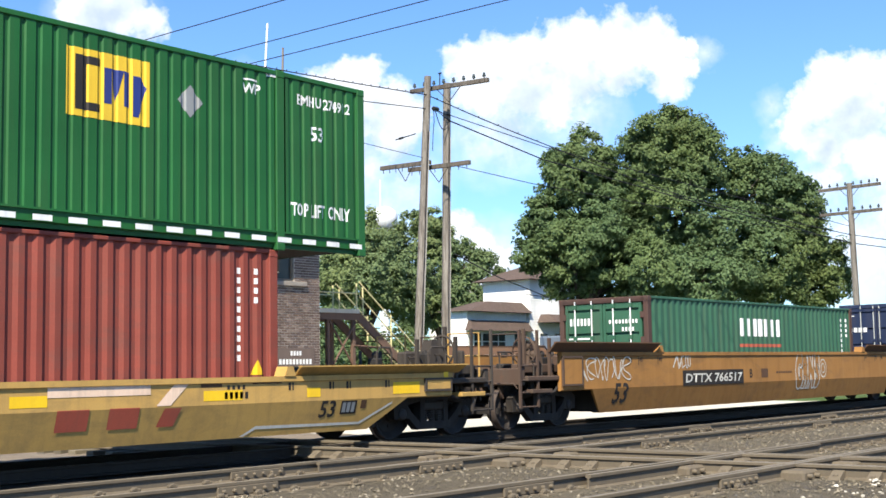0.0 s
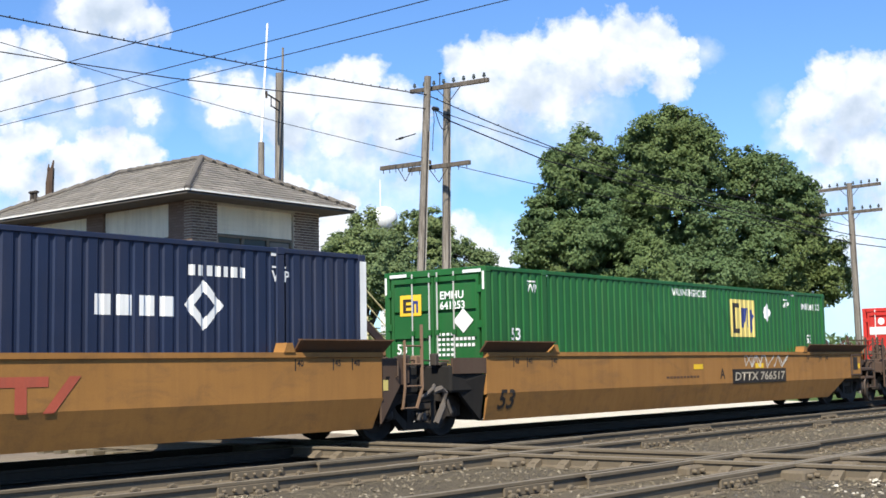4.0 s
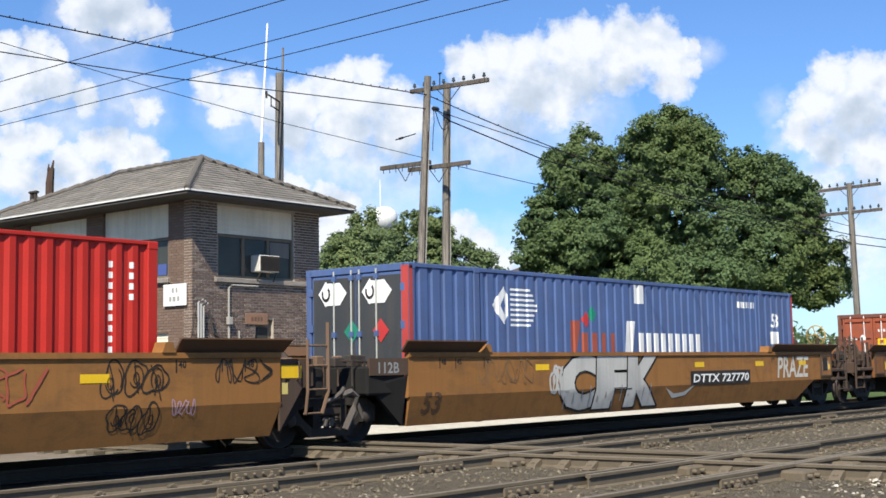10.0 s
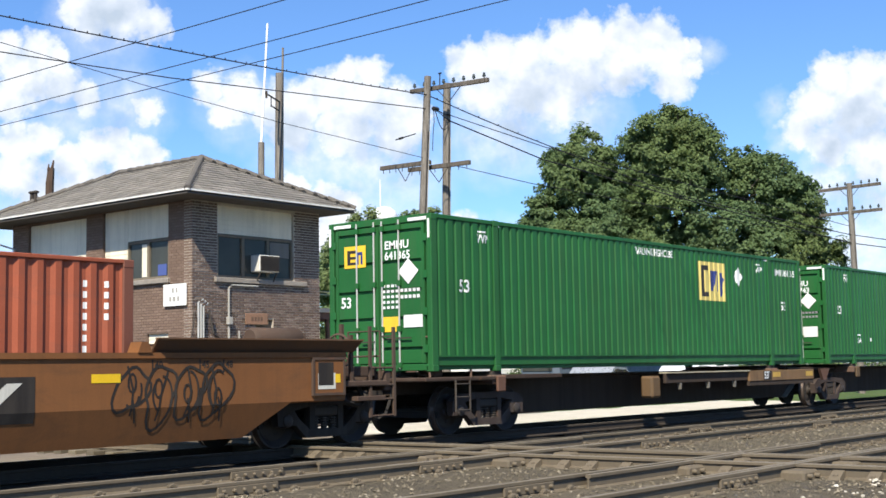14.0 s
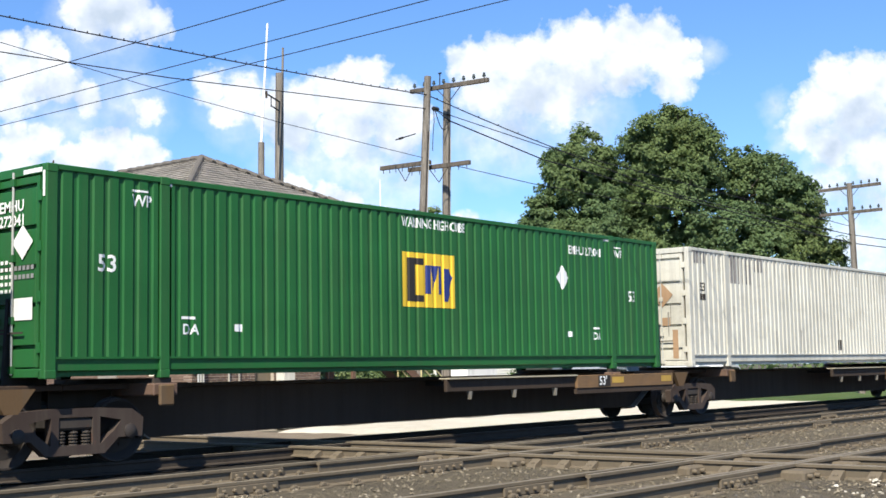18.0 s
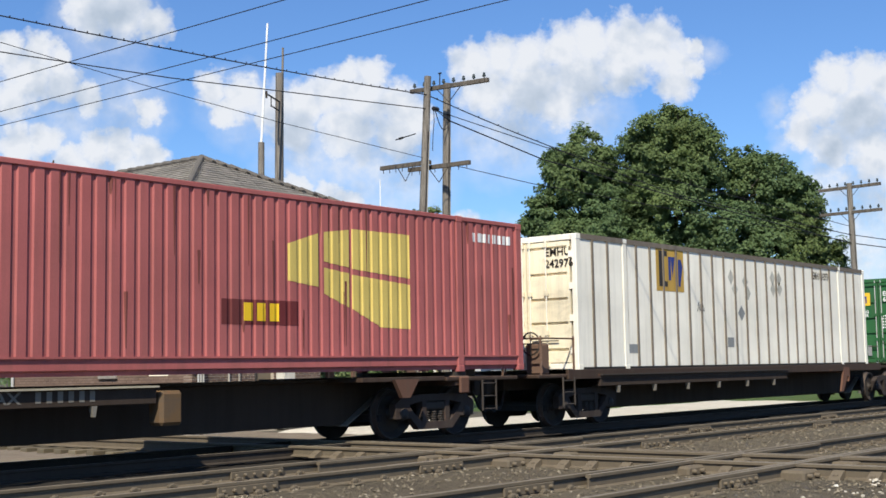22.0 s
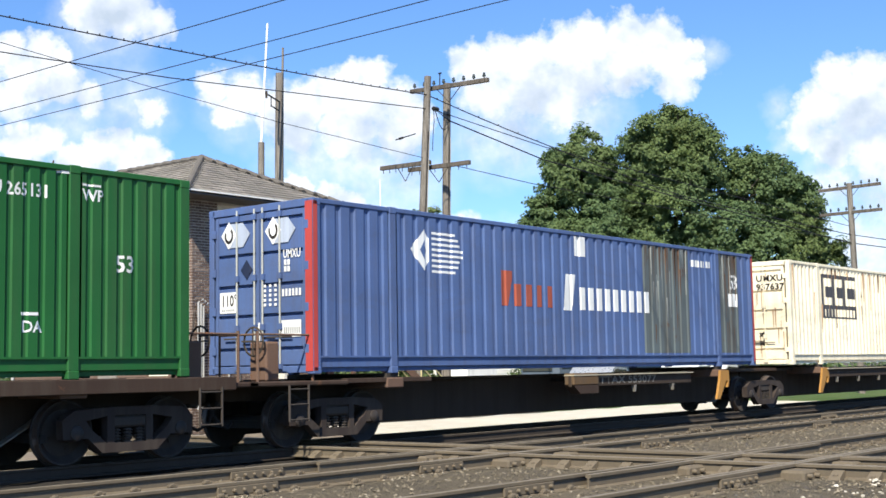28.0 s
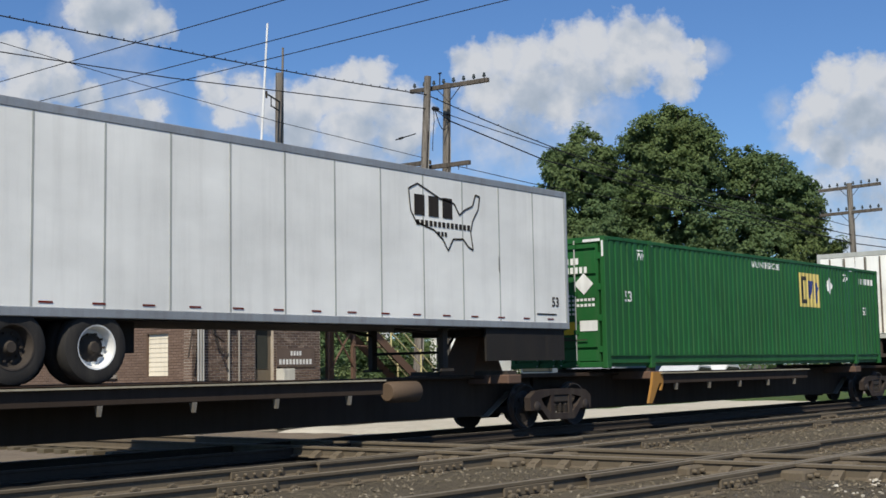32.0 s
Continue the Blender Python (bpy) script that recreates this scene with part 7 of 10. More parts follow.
def end_gear(c, s, u, hw, bright):
    """Handrails, ladder, brake rigging, hoses and coupler on a car's end platform."""
    rr = random.Random(int(u) * 3 + s)
    pale = bright or hw
    for x, y in ((11.1, -1.42), (11.1, 1.42)):
        ld = M()
        for dx in (-0.3, 0.3):
            ld.box(s * x + dx - 0.028, s * x + dx + 0.028, y - 0.02, y + 0.02, 0.42, 1.95 if y < 0 else 1.6)
        for z in (0.44, 0.72, 0.96, 1.25):
            ld.rod((s * x - 0.3, y, z), (s * x + 0.3, y, z), 0.02)
        part("ladder", ld, hw, c, "flat-barred end ladder")
    for x, y, z in ((10.35, -1.4, 1.8), (10.6, -0.95, 2.0), (9.5, -1.2, 1.75)):
        part("grab_post", M().box(s * x - 0.03, s * x + 0.03, y - 0.03, y + 0.03, 1.04, z), hw, c)
    part("handrail", M().path([(s * 11.18, -1.3, 1.05), (s * 11.18, -1.3, 1.88), (s * 11.18, -0.55, 1.88), (s * 11.18, -0.55, 1.05)], 0.02, 6).rod((s * 11.18, -1.3, 1.45), (s * 11.18, -0.55, 1.45), 0.018), pale, c, "bent pipe handrail")
    part("handrail", M().path([(s * 11.18, 1.3, 1.05), (s * 11.18, 1.3, 1.88), (s * 11.18, 0.55, 1.88), (s * 11.18, 0.55, 1.05)], 0.02, 6), pale, c)
    part("end_sill", M().box(min(s * 11.2, s * 11.35), max(s * 11.2, s * 11.35), -1.4, 1.4, 0.86, 1.2, 0, 0.02), hw, c, "heavy end sill")
    part("side_beam", M().box(min(s * 9.3, s * 11.2), max(s * 9.3, s * 11.2), -1.2, -1.05, 1.1, 1.28, 0, 0.02), hw, c)
    part("step_board", M().box(s * 10.75 - 0.35, s * 10.75 + 0.35, -1.5, -1.25, 0.7, 0.78, 0, 0.01), pale, c, "steel step board")
    if s > 0 and not bright:
        part("air_reservoir", M().lathe([(0.0, -0.55), (0.16, -0.55), (0.2, -0.5), (0.2, 0.5), (0.16, 0.55), (0.0, 0.55)], (s * 9.6, -0.35, 1.75), "x", 14), hw, c, "rusty brake air tank", smooth=True)
        part("tank_stand", M().box(s * 9.6 - 0.35, s * 9.6 + 0.35, -0.5, -0.2, 1.04, 1.57), hw, c)
    part("brake_housing", M().loft([(s * 10.3 - 0.3, -1.05, 1.2), (s * 10.3 + 0.25, -1.05, 1.2), (s * 10.3 + 0.25, -0.75, 1.2), (s * 10.3 - 0.3, -0.75, 1.2)],
                                   [(s * 10.3 - 0.15, -1.0, 1.75), (s * 10.3 + 0.12, -1.0, 1.75), (s * 10.3 + 0.12, -0.8, 1.75), (s * 10.3 - 0.15, -0.8, 1.75)]), hw, c, "tapered hand-brake housing")
    wz = 2.0 if s > 0 and 120 < u < 150 else 1.55
    bw = M()
    bw.lathe([(0.27, 0), (0.305, 0.018), (0.27, 0.036)], (s * 10.55, -0.9, wz), "x", 20)
    for k in range(5):
        a = k * 1.2566
        bw.rod((s * 10.55 + 0.018, -0.9, wz), (s * 10.55 + 0.018, -0.9 + 0.28 * math.cos(a), wz + 0.28 * math.sin(a)), 0.016)
    bw.rod((s * 10.3, -0.9, wz), (s * 10.6, -0.9, wz), 0.03)
    part("brake_wheel", bw, paint("aged_yellow_wheel", (0.387, 0.258, 0.0774), 0.6, 0.4, 0.3) if s > 0 and 120 < u < 150 else hw, c, "spoked hand-brake wheel")
    for k in range(7):
        x, y, w = s * rr.uniform(8.7, 11.0), rr.uniform(-1.25, -0.5), rr.uniform(0.06, 0.18)
        part("valve", M().box(x - w, x + w, y, y + 0.22, 1.04, 1.2 + rr.uniform(0.05, 0.35), 0, 0.03).lathe([(0.0, 0), (0.06, 0), (0.075, 0.06), (0.05, 0.12), (0.0, 0.14)], (x, y + 0.1, 1.42), "z", 8), rr.choice((hw, GRIME, BLACK)), c, "dark brake valve")
    for k in range(6):
        x, y = s * rr.uniform(8.8, 10.8), rr.uniform(-1.4, -0.7)
        d, z = rr.uniform(0.2, 0.6) * rr.choice((-1, 1)), rr.uniform(1.3, 1.7)
        part("brake_pipe", M().path([(x, y, 1.04), (x, y, z - 0.08), (x + 0.08 * (1 if d > 0 else -1), y, z), (x + d, y, z), (x + d + 0.05, y, z - 0.1), (x + d + 0.05, y, 1.04)], 0.02, 5), rr.choice((hw, GRIME)), c)
    for k in range(8):
        x, y = s * rr.uniform(9.6, 11.3), rr.uniform(-1.3, -0.6)
        h, w = rr.uniform(0.15, 0.4), rr.uniform(0.02, 0.09)
        part("rigging_lever", M().loft([(x - w, y, 0.95), (x + w, y, 0.95), (x + w, y + 0.04, 0.95), (x - w, y + 0.04, 0.95)], [(x - w * 0.4 + 0.1, y, 0.95 - h), (x + w * 0.4 + 0.1, y, 0.95 - h), (x + w * 0.4 + 0.1, y + 0.04, 0.95 - h), (x - w * 0.4 + 0.1, y + 0.04, 0.95 - h)]), rr.choice((GRIME, BLACK, hw)), c)
    part("uncoupling_lever", M().path([(s * 11.4, -1.35, 0.8), (s * 11.45, -1.3, 0.9), (s * 11.5, -0.3, 0.9), (s * 11.7, -0.1, 1.0)], 0.016, 5), hw, c, "bent uncoupling lever")
    part("side_hose", M().path([(s * 9.9, -1.38, 0.95), (s * 10.2, -1.4, 0.72), (s * 10.6, -1.36, 0.62), (s * 10.95, -1.3, 0.8)], 0.028, 6), BLACK, c, "drooping black hose")
    coupler(c, s * 11.75, s)
    truck(c, s * 10.1, u + s * 10.1, SHADED_SIDEFRAME)



def well_car(label, u, ends, body, marks, accent=None, hardware=None, top=1.51, lip=0.19):
    """One unit of a double-stack well car. ends: what is at the left and right, 'end' (platform and coupler) or 'joint'."""
    c = rides(thing("well_car", label, "railway car", group="well cars"), u, 0.0)
    hw = hardware or HARDWARE
    XL, XR = (-10.1 if ends[0] == "end" else -8.35), (10.1 if ends[1] == "end" else 8.24)
    BL, BR = (-8.45 if ends[0] == "end" else -8.25), (8.0 if ends[1] == "end" else 8.15)
    UP = [(-1.47, 0.72), (-1.5, 0.74), (-1.5, top - 0.09), (-1.53, top - 0.08), (-1.53, top), (-1.42, top), (-1.42, 0.72)]
    for s in (1, -1):
        side = part("side_sill", M().along_x([(s * y, z) for y, z in UP], XL, XR), body, c, "deep painted steel side sill")
        lo = M()
        lo.loft([(BL, s * -1.312, 0.225), (BL - 0.0, s * -1.342, 0.225), (BL - (0.5 if ends[0] == "end" else 0.06), s * -1.5, 0.74), (BL - (0.5 if ends[0] == "end" else 0.06), s * -1.44, 0.74)],
                [(BR, s * -1.312, 0.225), (BR, s * -1.342, 0.225), (BR + (0.9 if ends[1] == "end" else 0.12), s * -1.5, 0.74), (BR + (0.9 if ends[1] == "end" else 0.12), s * -1.44, 0.74)])
        part("lower_sill", lo, body, c, "inward-sloping lower side plate")
        part("bottom_chord", M().box(BL, BR, min(s * -1.31, s * -1.15), max(s * -1.31, s * -1.15), 0.226, 0.25, 0, 0.01), GRIME, c)
    for s in (1, -1):
        for a, b in (((XL - 0.35 if ends[0] == "end" else XL - 0.15), -6.25), (6.2, (XR + 0.3 if ends[1] == "end" else XR + 0.15))):
            e, f = top + 0.002, top + lip
            p = M().loft([(a + 0.05, s * -1.44, e), (a + 0.05, s * -1.4, e), (a, s * -1.6, f), (a, s * -1.64, f)],
                         [(b - 0.03, s * -1.44, e), (b - 0.03, s * -1.4, e), (b, s * -1.6, f), (b, s * -1.64, f)])
            p.box(a, b, min(s * -1.66, s * -1.58), max(s * -1.66, s * -1.58), f - 0.002, f + 0.02)
            part("guide_plate", p, GUIDE if accent is None else accent, c, "flared loading guide plate")
        for x in (-6.1, 6.05):
            part("guide_bracket", M().along_y([(x - 0.12, top), (x + 0.12, top), (x + 0.06, top + 0.15), (x - 0.06, top + 0.15)], min(s * -1.55, s * -1.3), max(s * -1.55, s * -1.3)), body, c)
    fl = M()
    for k in range(7):
        x = -7.2 + 2.4 * k
        fl.box(x - 0.2, x + 0.2, -1.14, 1.14, 0.228, 0.255)
    part("well_floor", fl, GRIME, c)
    for s, kind in ((-1, ends[0]), (1, ends[1])):
        x0 = 8.3
        blk = M()
        blk.box(min(s * x0, s * 9.3), max(s * x0, s * 9.3), -1.4, 1.4, 0.78, 1.28, 0, 0.04)
        # At joints the bulkhead is coloured black for the shadowed gap.
        part("end_bulkhead", blk, hw if kind == "end" else SHADEBLACK, c, "stained end structure, shade-black at joints")
        part("well_end_wall", M().box(min(s * 8.2, s * 8.29), max(s * 8.2, s * 8.29), -1.27, 1.27, 0.24, 0.8, 0, 0.01), GRIME, c, "grimy wall closing the well")
        if kind == "end":
            part("end_platform", M().box(min(s * 9.3, s * 11.2), max(s * 9.3, s * 11.2), -1.46, 1.46, 0.94, 1.04, 0, 0.02).box(min(s * 9.2, s * 11.3), max(s * 9.2, s * 11.3), -0.4, 0.4, 0.7, 0.94), hw, c)
            pn = part("end_panel", M().box(min(s * 9.35, s * 10.05), max(s * 9.35, s * 10.05), -1.53, -1.501, 0.84, top - 0.1, 0, 0.01), body, c)
            rim = M()
            for p0, p1, z0, z1 in ((9.33, 9.37, 0.82, top - 0.08), (10.03, 10.07, 0.82, top - 0.08), (9.37, 10.03, 0.82, 0.86), (9.37, 10.03, top - 0.12, top - 0.08)):
                rim.box(min(s * p0, s * p1), max(s * p0, s * p1), -1.545, -1.5, z0, z1)
            part("panel_rim", rim, hw, pn, "dark raised rim")
            if s > 0:
                part("data_plate", M().box(s * 9.7 - 0.24, s * 9.7 + 0.1, -1.536, -1.531, 0.98, top - 0.16), DARKMARK, pn, "black data plate")
            if s > 0:
                part("sticker", M().box(s * 9.7 + 0.14, s * 9.7 + 0.26, -1.536, -1.531, 1.02, 1.16), YELLOWTAPE, pn, "yellow sticker")
            end_gear(c, s, u, hw, body if top < 1.4 else None)
        else:
            if s > 0:
                ep = part("end_plate", M().along_y([(8.25, 0.3), (8.25, top - 0.1), (8.98, top - 0.1), (8.98, 0.98), (8.74, 0.95)], -1.47, -1.43), hw, c, "grimy dark end plate")
                part("label_plate", M().box(8.3, 8.42, -1.475, -1.471, 0.86, 1.04), PALEYELLOW, ep, "small pale label")
                ld = M()
                for dx in (-0.23, 0.23):
                    ld.path([(9.02 + dx * 0.8, -1.44, 0.53), (9.06 + dx, -1.5, 0.88), (9.06 + dx, -1.5, 2.0 if dx > 0 else 1.72)], 0.032 if dx > 0 else 0.026, 6)
                for x, z in ((9.02, 0.54), (9.06, 0.92), (9.06, 1.3), (9.06, 1.62)):
                    ld.rod((x - 0.22, -1.5 + (0.06 if z < 0.6 else 0), z), (x + 0.22, -1.5 + (0.06 if z < 0.6 else 0), z), 0.018)
                part("ladder", ld, LADDERBROWN, c, "worn end ladder with bent foot")
                part("grab_iron", M().path([(8.62, -1.47, 1.08), (8.62, -1.53, 1.1), (8.62, -1.53, 1.36), (8.62, -1.47, 1.38)], 0.016, 5), hw, c)
                part("hose_loop", M().path([(9.4, -1.3, 0.7), (9.55, -1.36, 0.75), (9.72, -1.38, 0.86), (9.85, -1.3, 0.92)], 0.035, 6), DUST, c, "dusty brake hose")
                part("brake_lever", M().path([(9.75, -1.36, 0.8), (9.92, -1.4, 0.86), (10.05, -1.4, 0.78), (9.98, -1.4, 0.55), (9.8, -1.38, 0.24)], 0.06, 6).path([(10.1, -1.38, 0.66), (10.22, -1.38, 0.42)], 0.04, 5), DUST, c, "dusty bent brake lever")
                part("brake_shoe", M().box(9.42, 9.5, -1.3, -1.22, 0.3, 0.44, 0, 0.02).box(9.56, 9.64, -1.3, -1.22, 0.3, 0.44, 0, 0.02), DUST, c)
            else:
                part("end_plate", M().loft([(-8.34, -1.5, 1.12), (-8.34, -1.44, 1.12), (-8.34, -1.44, top - 0.1), (-8.34, -1.5, top - 0.1)],
                                           [(-9.25, -1.42, 1.12), (-9.25, -1.36, 1.12), (-9.25, -1.36, top - 0.1), (-9.25, -1.42, top - 0.1)]), hw, c, "stained end plate")
            rj = random.Random(int(u) + s)
            for k in range(6):
                x, y = s * rj.uniform(8.45, 9.6), rj.uniform(-1.3, -0.3)
                z, w = 1.28 + rj.uniform(0.03, 0.22), rj.uniform(0.05, 0.16)
                part("fitting", M().box(x - w, x + w, y, y + 0.15, 1.27, z, 0, 0.02), rj.choice((hw, GRIME, LADDERBROWN)), c)
            for k in range(4):
                x, y, e = s * rj.uniform(8.4, 9.2), rj.uniform(-1.35, -0.6), rj.uniform(0.3, 0.8)
                part("brake_pipe", M().path([(x, y, 1.27), (x, y, 1.36), (x + s * e, y + 0.05, 1.38), (x + s * e, y + 0.05, 0.95)], 0.02, 5), rj.choice((hw, GRIME, LADDERBROWN)), c)
            part("joint_arm", M().box(min(s * 8.6, s * 9.7), max(s * 8.6, s * 9.7), -0.5, 0.5, 0.55, 0.95, 0, 0.04), BLACK, c)
            # Black sheet covers the joint's dark void; its shade is in the colour.
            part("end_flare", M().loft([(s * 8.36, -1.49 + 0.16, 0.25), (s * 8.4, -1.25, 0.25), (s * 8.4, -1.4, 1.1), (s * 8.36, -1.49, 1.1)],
                                       [(s * 9.15, -1.35, 0.9), (s * 9.15, -1.3, 0.9), (s * 9.15, -1.3, 1.1), (s * 9.15, -1.35, 1.1)]), SHADEBLACK, c, "tapering end plate, black for the joint's shade")
    if ends[1] == "joint":
        truck(c, 9.75, u + 9.75, SHADED_SIDEFRAME)
    # paint marks on the near side sill
    up = Side([(-12, 0), (12, 0)], -1.5)

    class Slope(Side):
        def wrap(self, bm, lift=0.004):
            bmesh.ops.bisect_plane(bm, geom=bm.verts[:] + bm.edges[:] + bm.faces[:], plane_co=(0, 0, 0.74), plane_no=(0, 0, 1), dist=1e-5)
            for v in bm.verts:
                v.co.y += -1.5 - lift if v.co.z >= 0.74 else -1.5 + (0.74 - v.co.z) * 0.158 / 0.515 - lift * 1.4
            bmesh.ops.recalc_face_normals(bm, faces=bm.faces)
            for f in bm.faces:
                if f.normal.y > 0:
                    f.normal_flip()
    face = Slope([(-12, 0), (12, 0)], -1.5)
    if top > 1.4:
        for sx in (-1, 1):
            for body_t, x in (("48", 7.5), ("45", 7.05), ("40", 6.2)):
                mark("lettering", letters(body_t, sx * x + 0.05, 1.29, 0.1), face, DARKMARK, c, "small dark length mark")
                mark("tick_mark", rects([(sx * x, sx * x + 0.025, 1.22, 1.41)]), face, DARKMARK, c)
    marks(c, face)
    return c


GREYBROWN = paint("grey_brown_spray", (0.16, 0.13, 0.1), 0.7, 0.3)
TANGREY = paint("dulled_lettering", (0.42, 0.36, 0.27), 0.7, 0.4)
SILVER = paint("silver_spray_paint", (0.516, 0.499, 0.456), 0.5, 0.35)
PINK = paint("pink_spray_paint", (0.4, 0.25, 0.27), 0.6, 0.3)
FAINTBROWN = paint("faint_brown_spray", (0.2, 0.092, 0.033), 0.7, 0.4)
BROWNLINE = paint("brown_spray_paint", (0.103, 0.0516, 0.0258), 0.6, 0.3)
TANSPRAY = paint("tan_spray_paint", (0.224, 0.129, 0.0602), 0.6, 0.3)
WELL_NEW = paint("ochre_well_paint", (0.315, 0.15, 0.042), 0.7, 0.28, 0.12, (0.13, 0.06, 0.025), (0.11, 0.07, 0.04), stain=0.4)
WELL_OLD = paint("brown_well_paint", (0.285, 0.128, 0.038), 0.7, 0.3, 0.2, (0.13, 0.058, 0.026), (0.1, 0.062, 0.036), stain=0.45)
WELL_OLDER = paint("dark_brown_well_paint", (0.195, 0.08, 0.028), 0.7, 0.3, 0.25, (0.1, 0.048, 0.025), (0.075, 0.045, 0.027), stain=0.4)
WELL_YELLOW = paint("yellow_well_paint", (0.482, 0.292, 0.086), 0.55, 0.35, 0.1, (0.3, 0.2, 0.1), stain=0.3)
YLOGO = paint("faded_yellow_panel", (0.473, 0.292, 0.0602), 0.55, 0.3)
MAROON = paint("maroon_marking", (0.172, 0.0258, 0.0172), 0.55, 0.3)
FADEDRED = paint("faded_red_marking", (0.387, 0.086, 0.0516), 0.6, 0.35)


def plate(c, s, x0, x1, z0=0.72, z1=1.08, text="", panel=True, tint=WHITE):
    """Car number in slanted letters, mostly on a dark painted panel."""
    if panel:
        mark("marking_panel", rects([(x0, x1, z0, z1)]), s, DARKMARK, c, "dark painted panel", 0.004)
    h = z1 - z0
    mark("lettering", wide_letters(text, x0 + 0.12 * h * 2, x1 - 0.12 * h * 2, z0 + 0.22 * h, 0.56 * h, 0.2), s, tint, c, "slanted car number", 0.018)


def reflectors(c, s, xs, w=0.47, z=1.1):
    for x in xs:
        mark("reflector", rects([(x, x + w, z, z + 0.12)]), s, YELLOWTAPE, c, "yellow reflective strip", 0.006)


def mark53(c, s, x, mat=DARKMARK, z=0.44, h=0.36):
    mark("lettering", letters("53", x, z, h, 1.05, 0.08), s, mat, c, "dark painted number fifty-three")


def three_shapes(c, s, x0, x1, z0, z1, mat):
    """A plain bar on two stems, then a slanted block."""
    w, h = (x1 - x0) / 3, z1 - z0
    mark("logo_shape", rects([(x0, x0 + 2.1 * w, z1 - 0.28 * h, z1)]), s, mat, c, "plain bar", 0.007)
    for a in (x0 + 0.36 * w, x0 + 1.26 * w):
        mark("logo_shape", rects([(a, a + 0.3 * w, z0, z1 - 0.28 * h)]), s, mat, c, "plain upright block", 0.007)
    a = x0 + 1.95 * w
    mark("logo_shape", flat([[(a, z0), (a + 0.3 * w, z0), (a + w, z1), (a + 0.7 * w, z1)]]), s, mat, c, "plain slanted block", 0.009)


def marks0(c, s):
    FADEDPINK = paint("faded_pink_marking", (0.74, 0.54, 0.4), 0.6, 0.35)
    mark("logo_shape", rects([(1.75, 3.4, 0.92, 1.06)]), s, FADEDPINK, c, "faded pale band", 0.006)
    for x0 in (1.9, 2.72):
        mark("logo_shape", rects([(x0, x0 + 0.5, 0.46, 0.75)]), s, FADEDRED, c, "faded red block", 0.006)
    mark("logo_shape", flat([[(3.5, 0.76), (3.75, 0.76), (4.08, 1.06), (3.82, 1.06)]]), s, FADEDPINK, c, "faded slanted block", 0.007)
    mark("logo_shape", flat([[(3.55, 0.46), (3.85, 0.46), (3.95, 0.72), (3.65, 0.72)]]), s, FADEDRED, c, "", 0.006)
    mark("worn_patch", rects([(1.2, 1.75, 0.8, 0.95), (4.35, 5.1, 0.8, 0.95), (6.45, 6.75, 0.8, 0.95)]), s, YELLOWTAPE, c, "brighter yellow patch")
    mark("worn_patch", rects([(4.3, 4.7, 1.0, 1.1), (5.3, 5.9, 1.03, 1.08), (2.0, 2.8, 1.08, 1.12)]), s, BROWNLINE, c)
    mark("data_lines", bars(4.75, 5.25, 0.82, 0.92, 5, 0.6), s, DARKMARK, c)
    mark("data_lines", bars(4.8, 5.2, 0.96, 1.02, 4, 0.5), s, DARKMARK, c)
    mark53(c, s, 6.75, DARKMARK, 0.47, 0.26)
    mark("data_panel", rects([(7.25, 7.62, 0.5, 0.72)]), s, DARKMARK, c)
    mark("data_lines", bars(7.28, 7.6, 0.53, 0.69, 3, 0.75), s, GREYMARK, c, "", 0.007)
    mark("data_lines", rects([(7.72, 7.85, 0.58, 0.72)]), s, BROWNLINE, c)
    mark("stripe", flat([[(5.15, 0.24), (5.22, 0.27), (5.45, 0.39), (7.75, 0.36), (8.5, 0.68), (8.5, 0.64), (7.77, 0.32), (5.45, 0.34), (5.24, 0.24)]]), s, SPRAY, c, "pale weld line")
    for x in (6.05, 6.95, 7.35, 8.3):
        mark("tick", rects([(x, x + 0.05, 0.92, 1.04), (x + 0.08, x + 0.11, 0.92, 1.04)]), s, DARKMARK, c)
    mark("reflector", rects([(8.5, 9.2, 0.8, 1.0)]), s, YELLOWTAPE, c, "yellow reflective strip", 0.006)


def marks1(c, s):
    mark53(c, s, -8.1, DARKMARK, 0.42, 0.42)
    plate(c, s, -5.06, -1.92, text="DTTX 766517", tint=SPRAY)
    mark("lettering", letters("B", -1.58, 0.86, 0.22), s, DARKMARK, c)
    mark("graffiti", scribble(-9.5, -7.4, 0.9, 1.42, 21, 0.035, 6), s, SPRAY, c, "white graffiti scrawl")
    mark("graffiti_word", outlined("GRNS", 1.2, 2.85, 0.5, 1.47, 0.04, 0.05, 0.09), s, SPRAY, c, "white graffiti outline letters")
    mark("graffiti_word", outlined("o", 2.85, 3.3, 0.8, 1.3, 0.035, 0.0, 0.02), s, SPRAY, c, "round white graffiti face")
    mark("graffiti", scribble(-5.5, -4.7, 1.12, 1.47, 23, 0.035, 4), s, SPRAY, c, "white graffiti tag")
    mark("sticker", rects([(-10.0, -9.5, 1.2, 1.47)]), s, YELLOWTAPE, c, "yellow panel", 0.006)
    mark("data_panel", rects([(-0.9, -0.5, 0.85, 1.08)]), s, BROWNLINE, c)
    mark("data_lines", bars(0.0, 1.0, 0.95, 1.0, 7, 0.8), s, BROWNLINE, c)


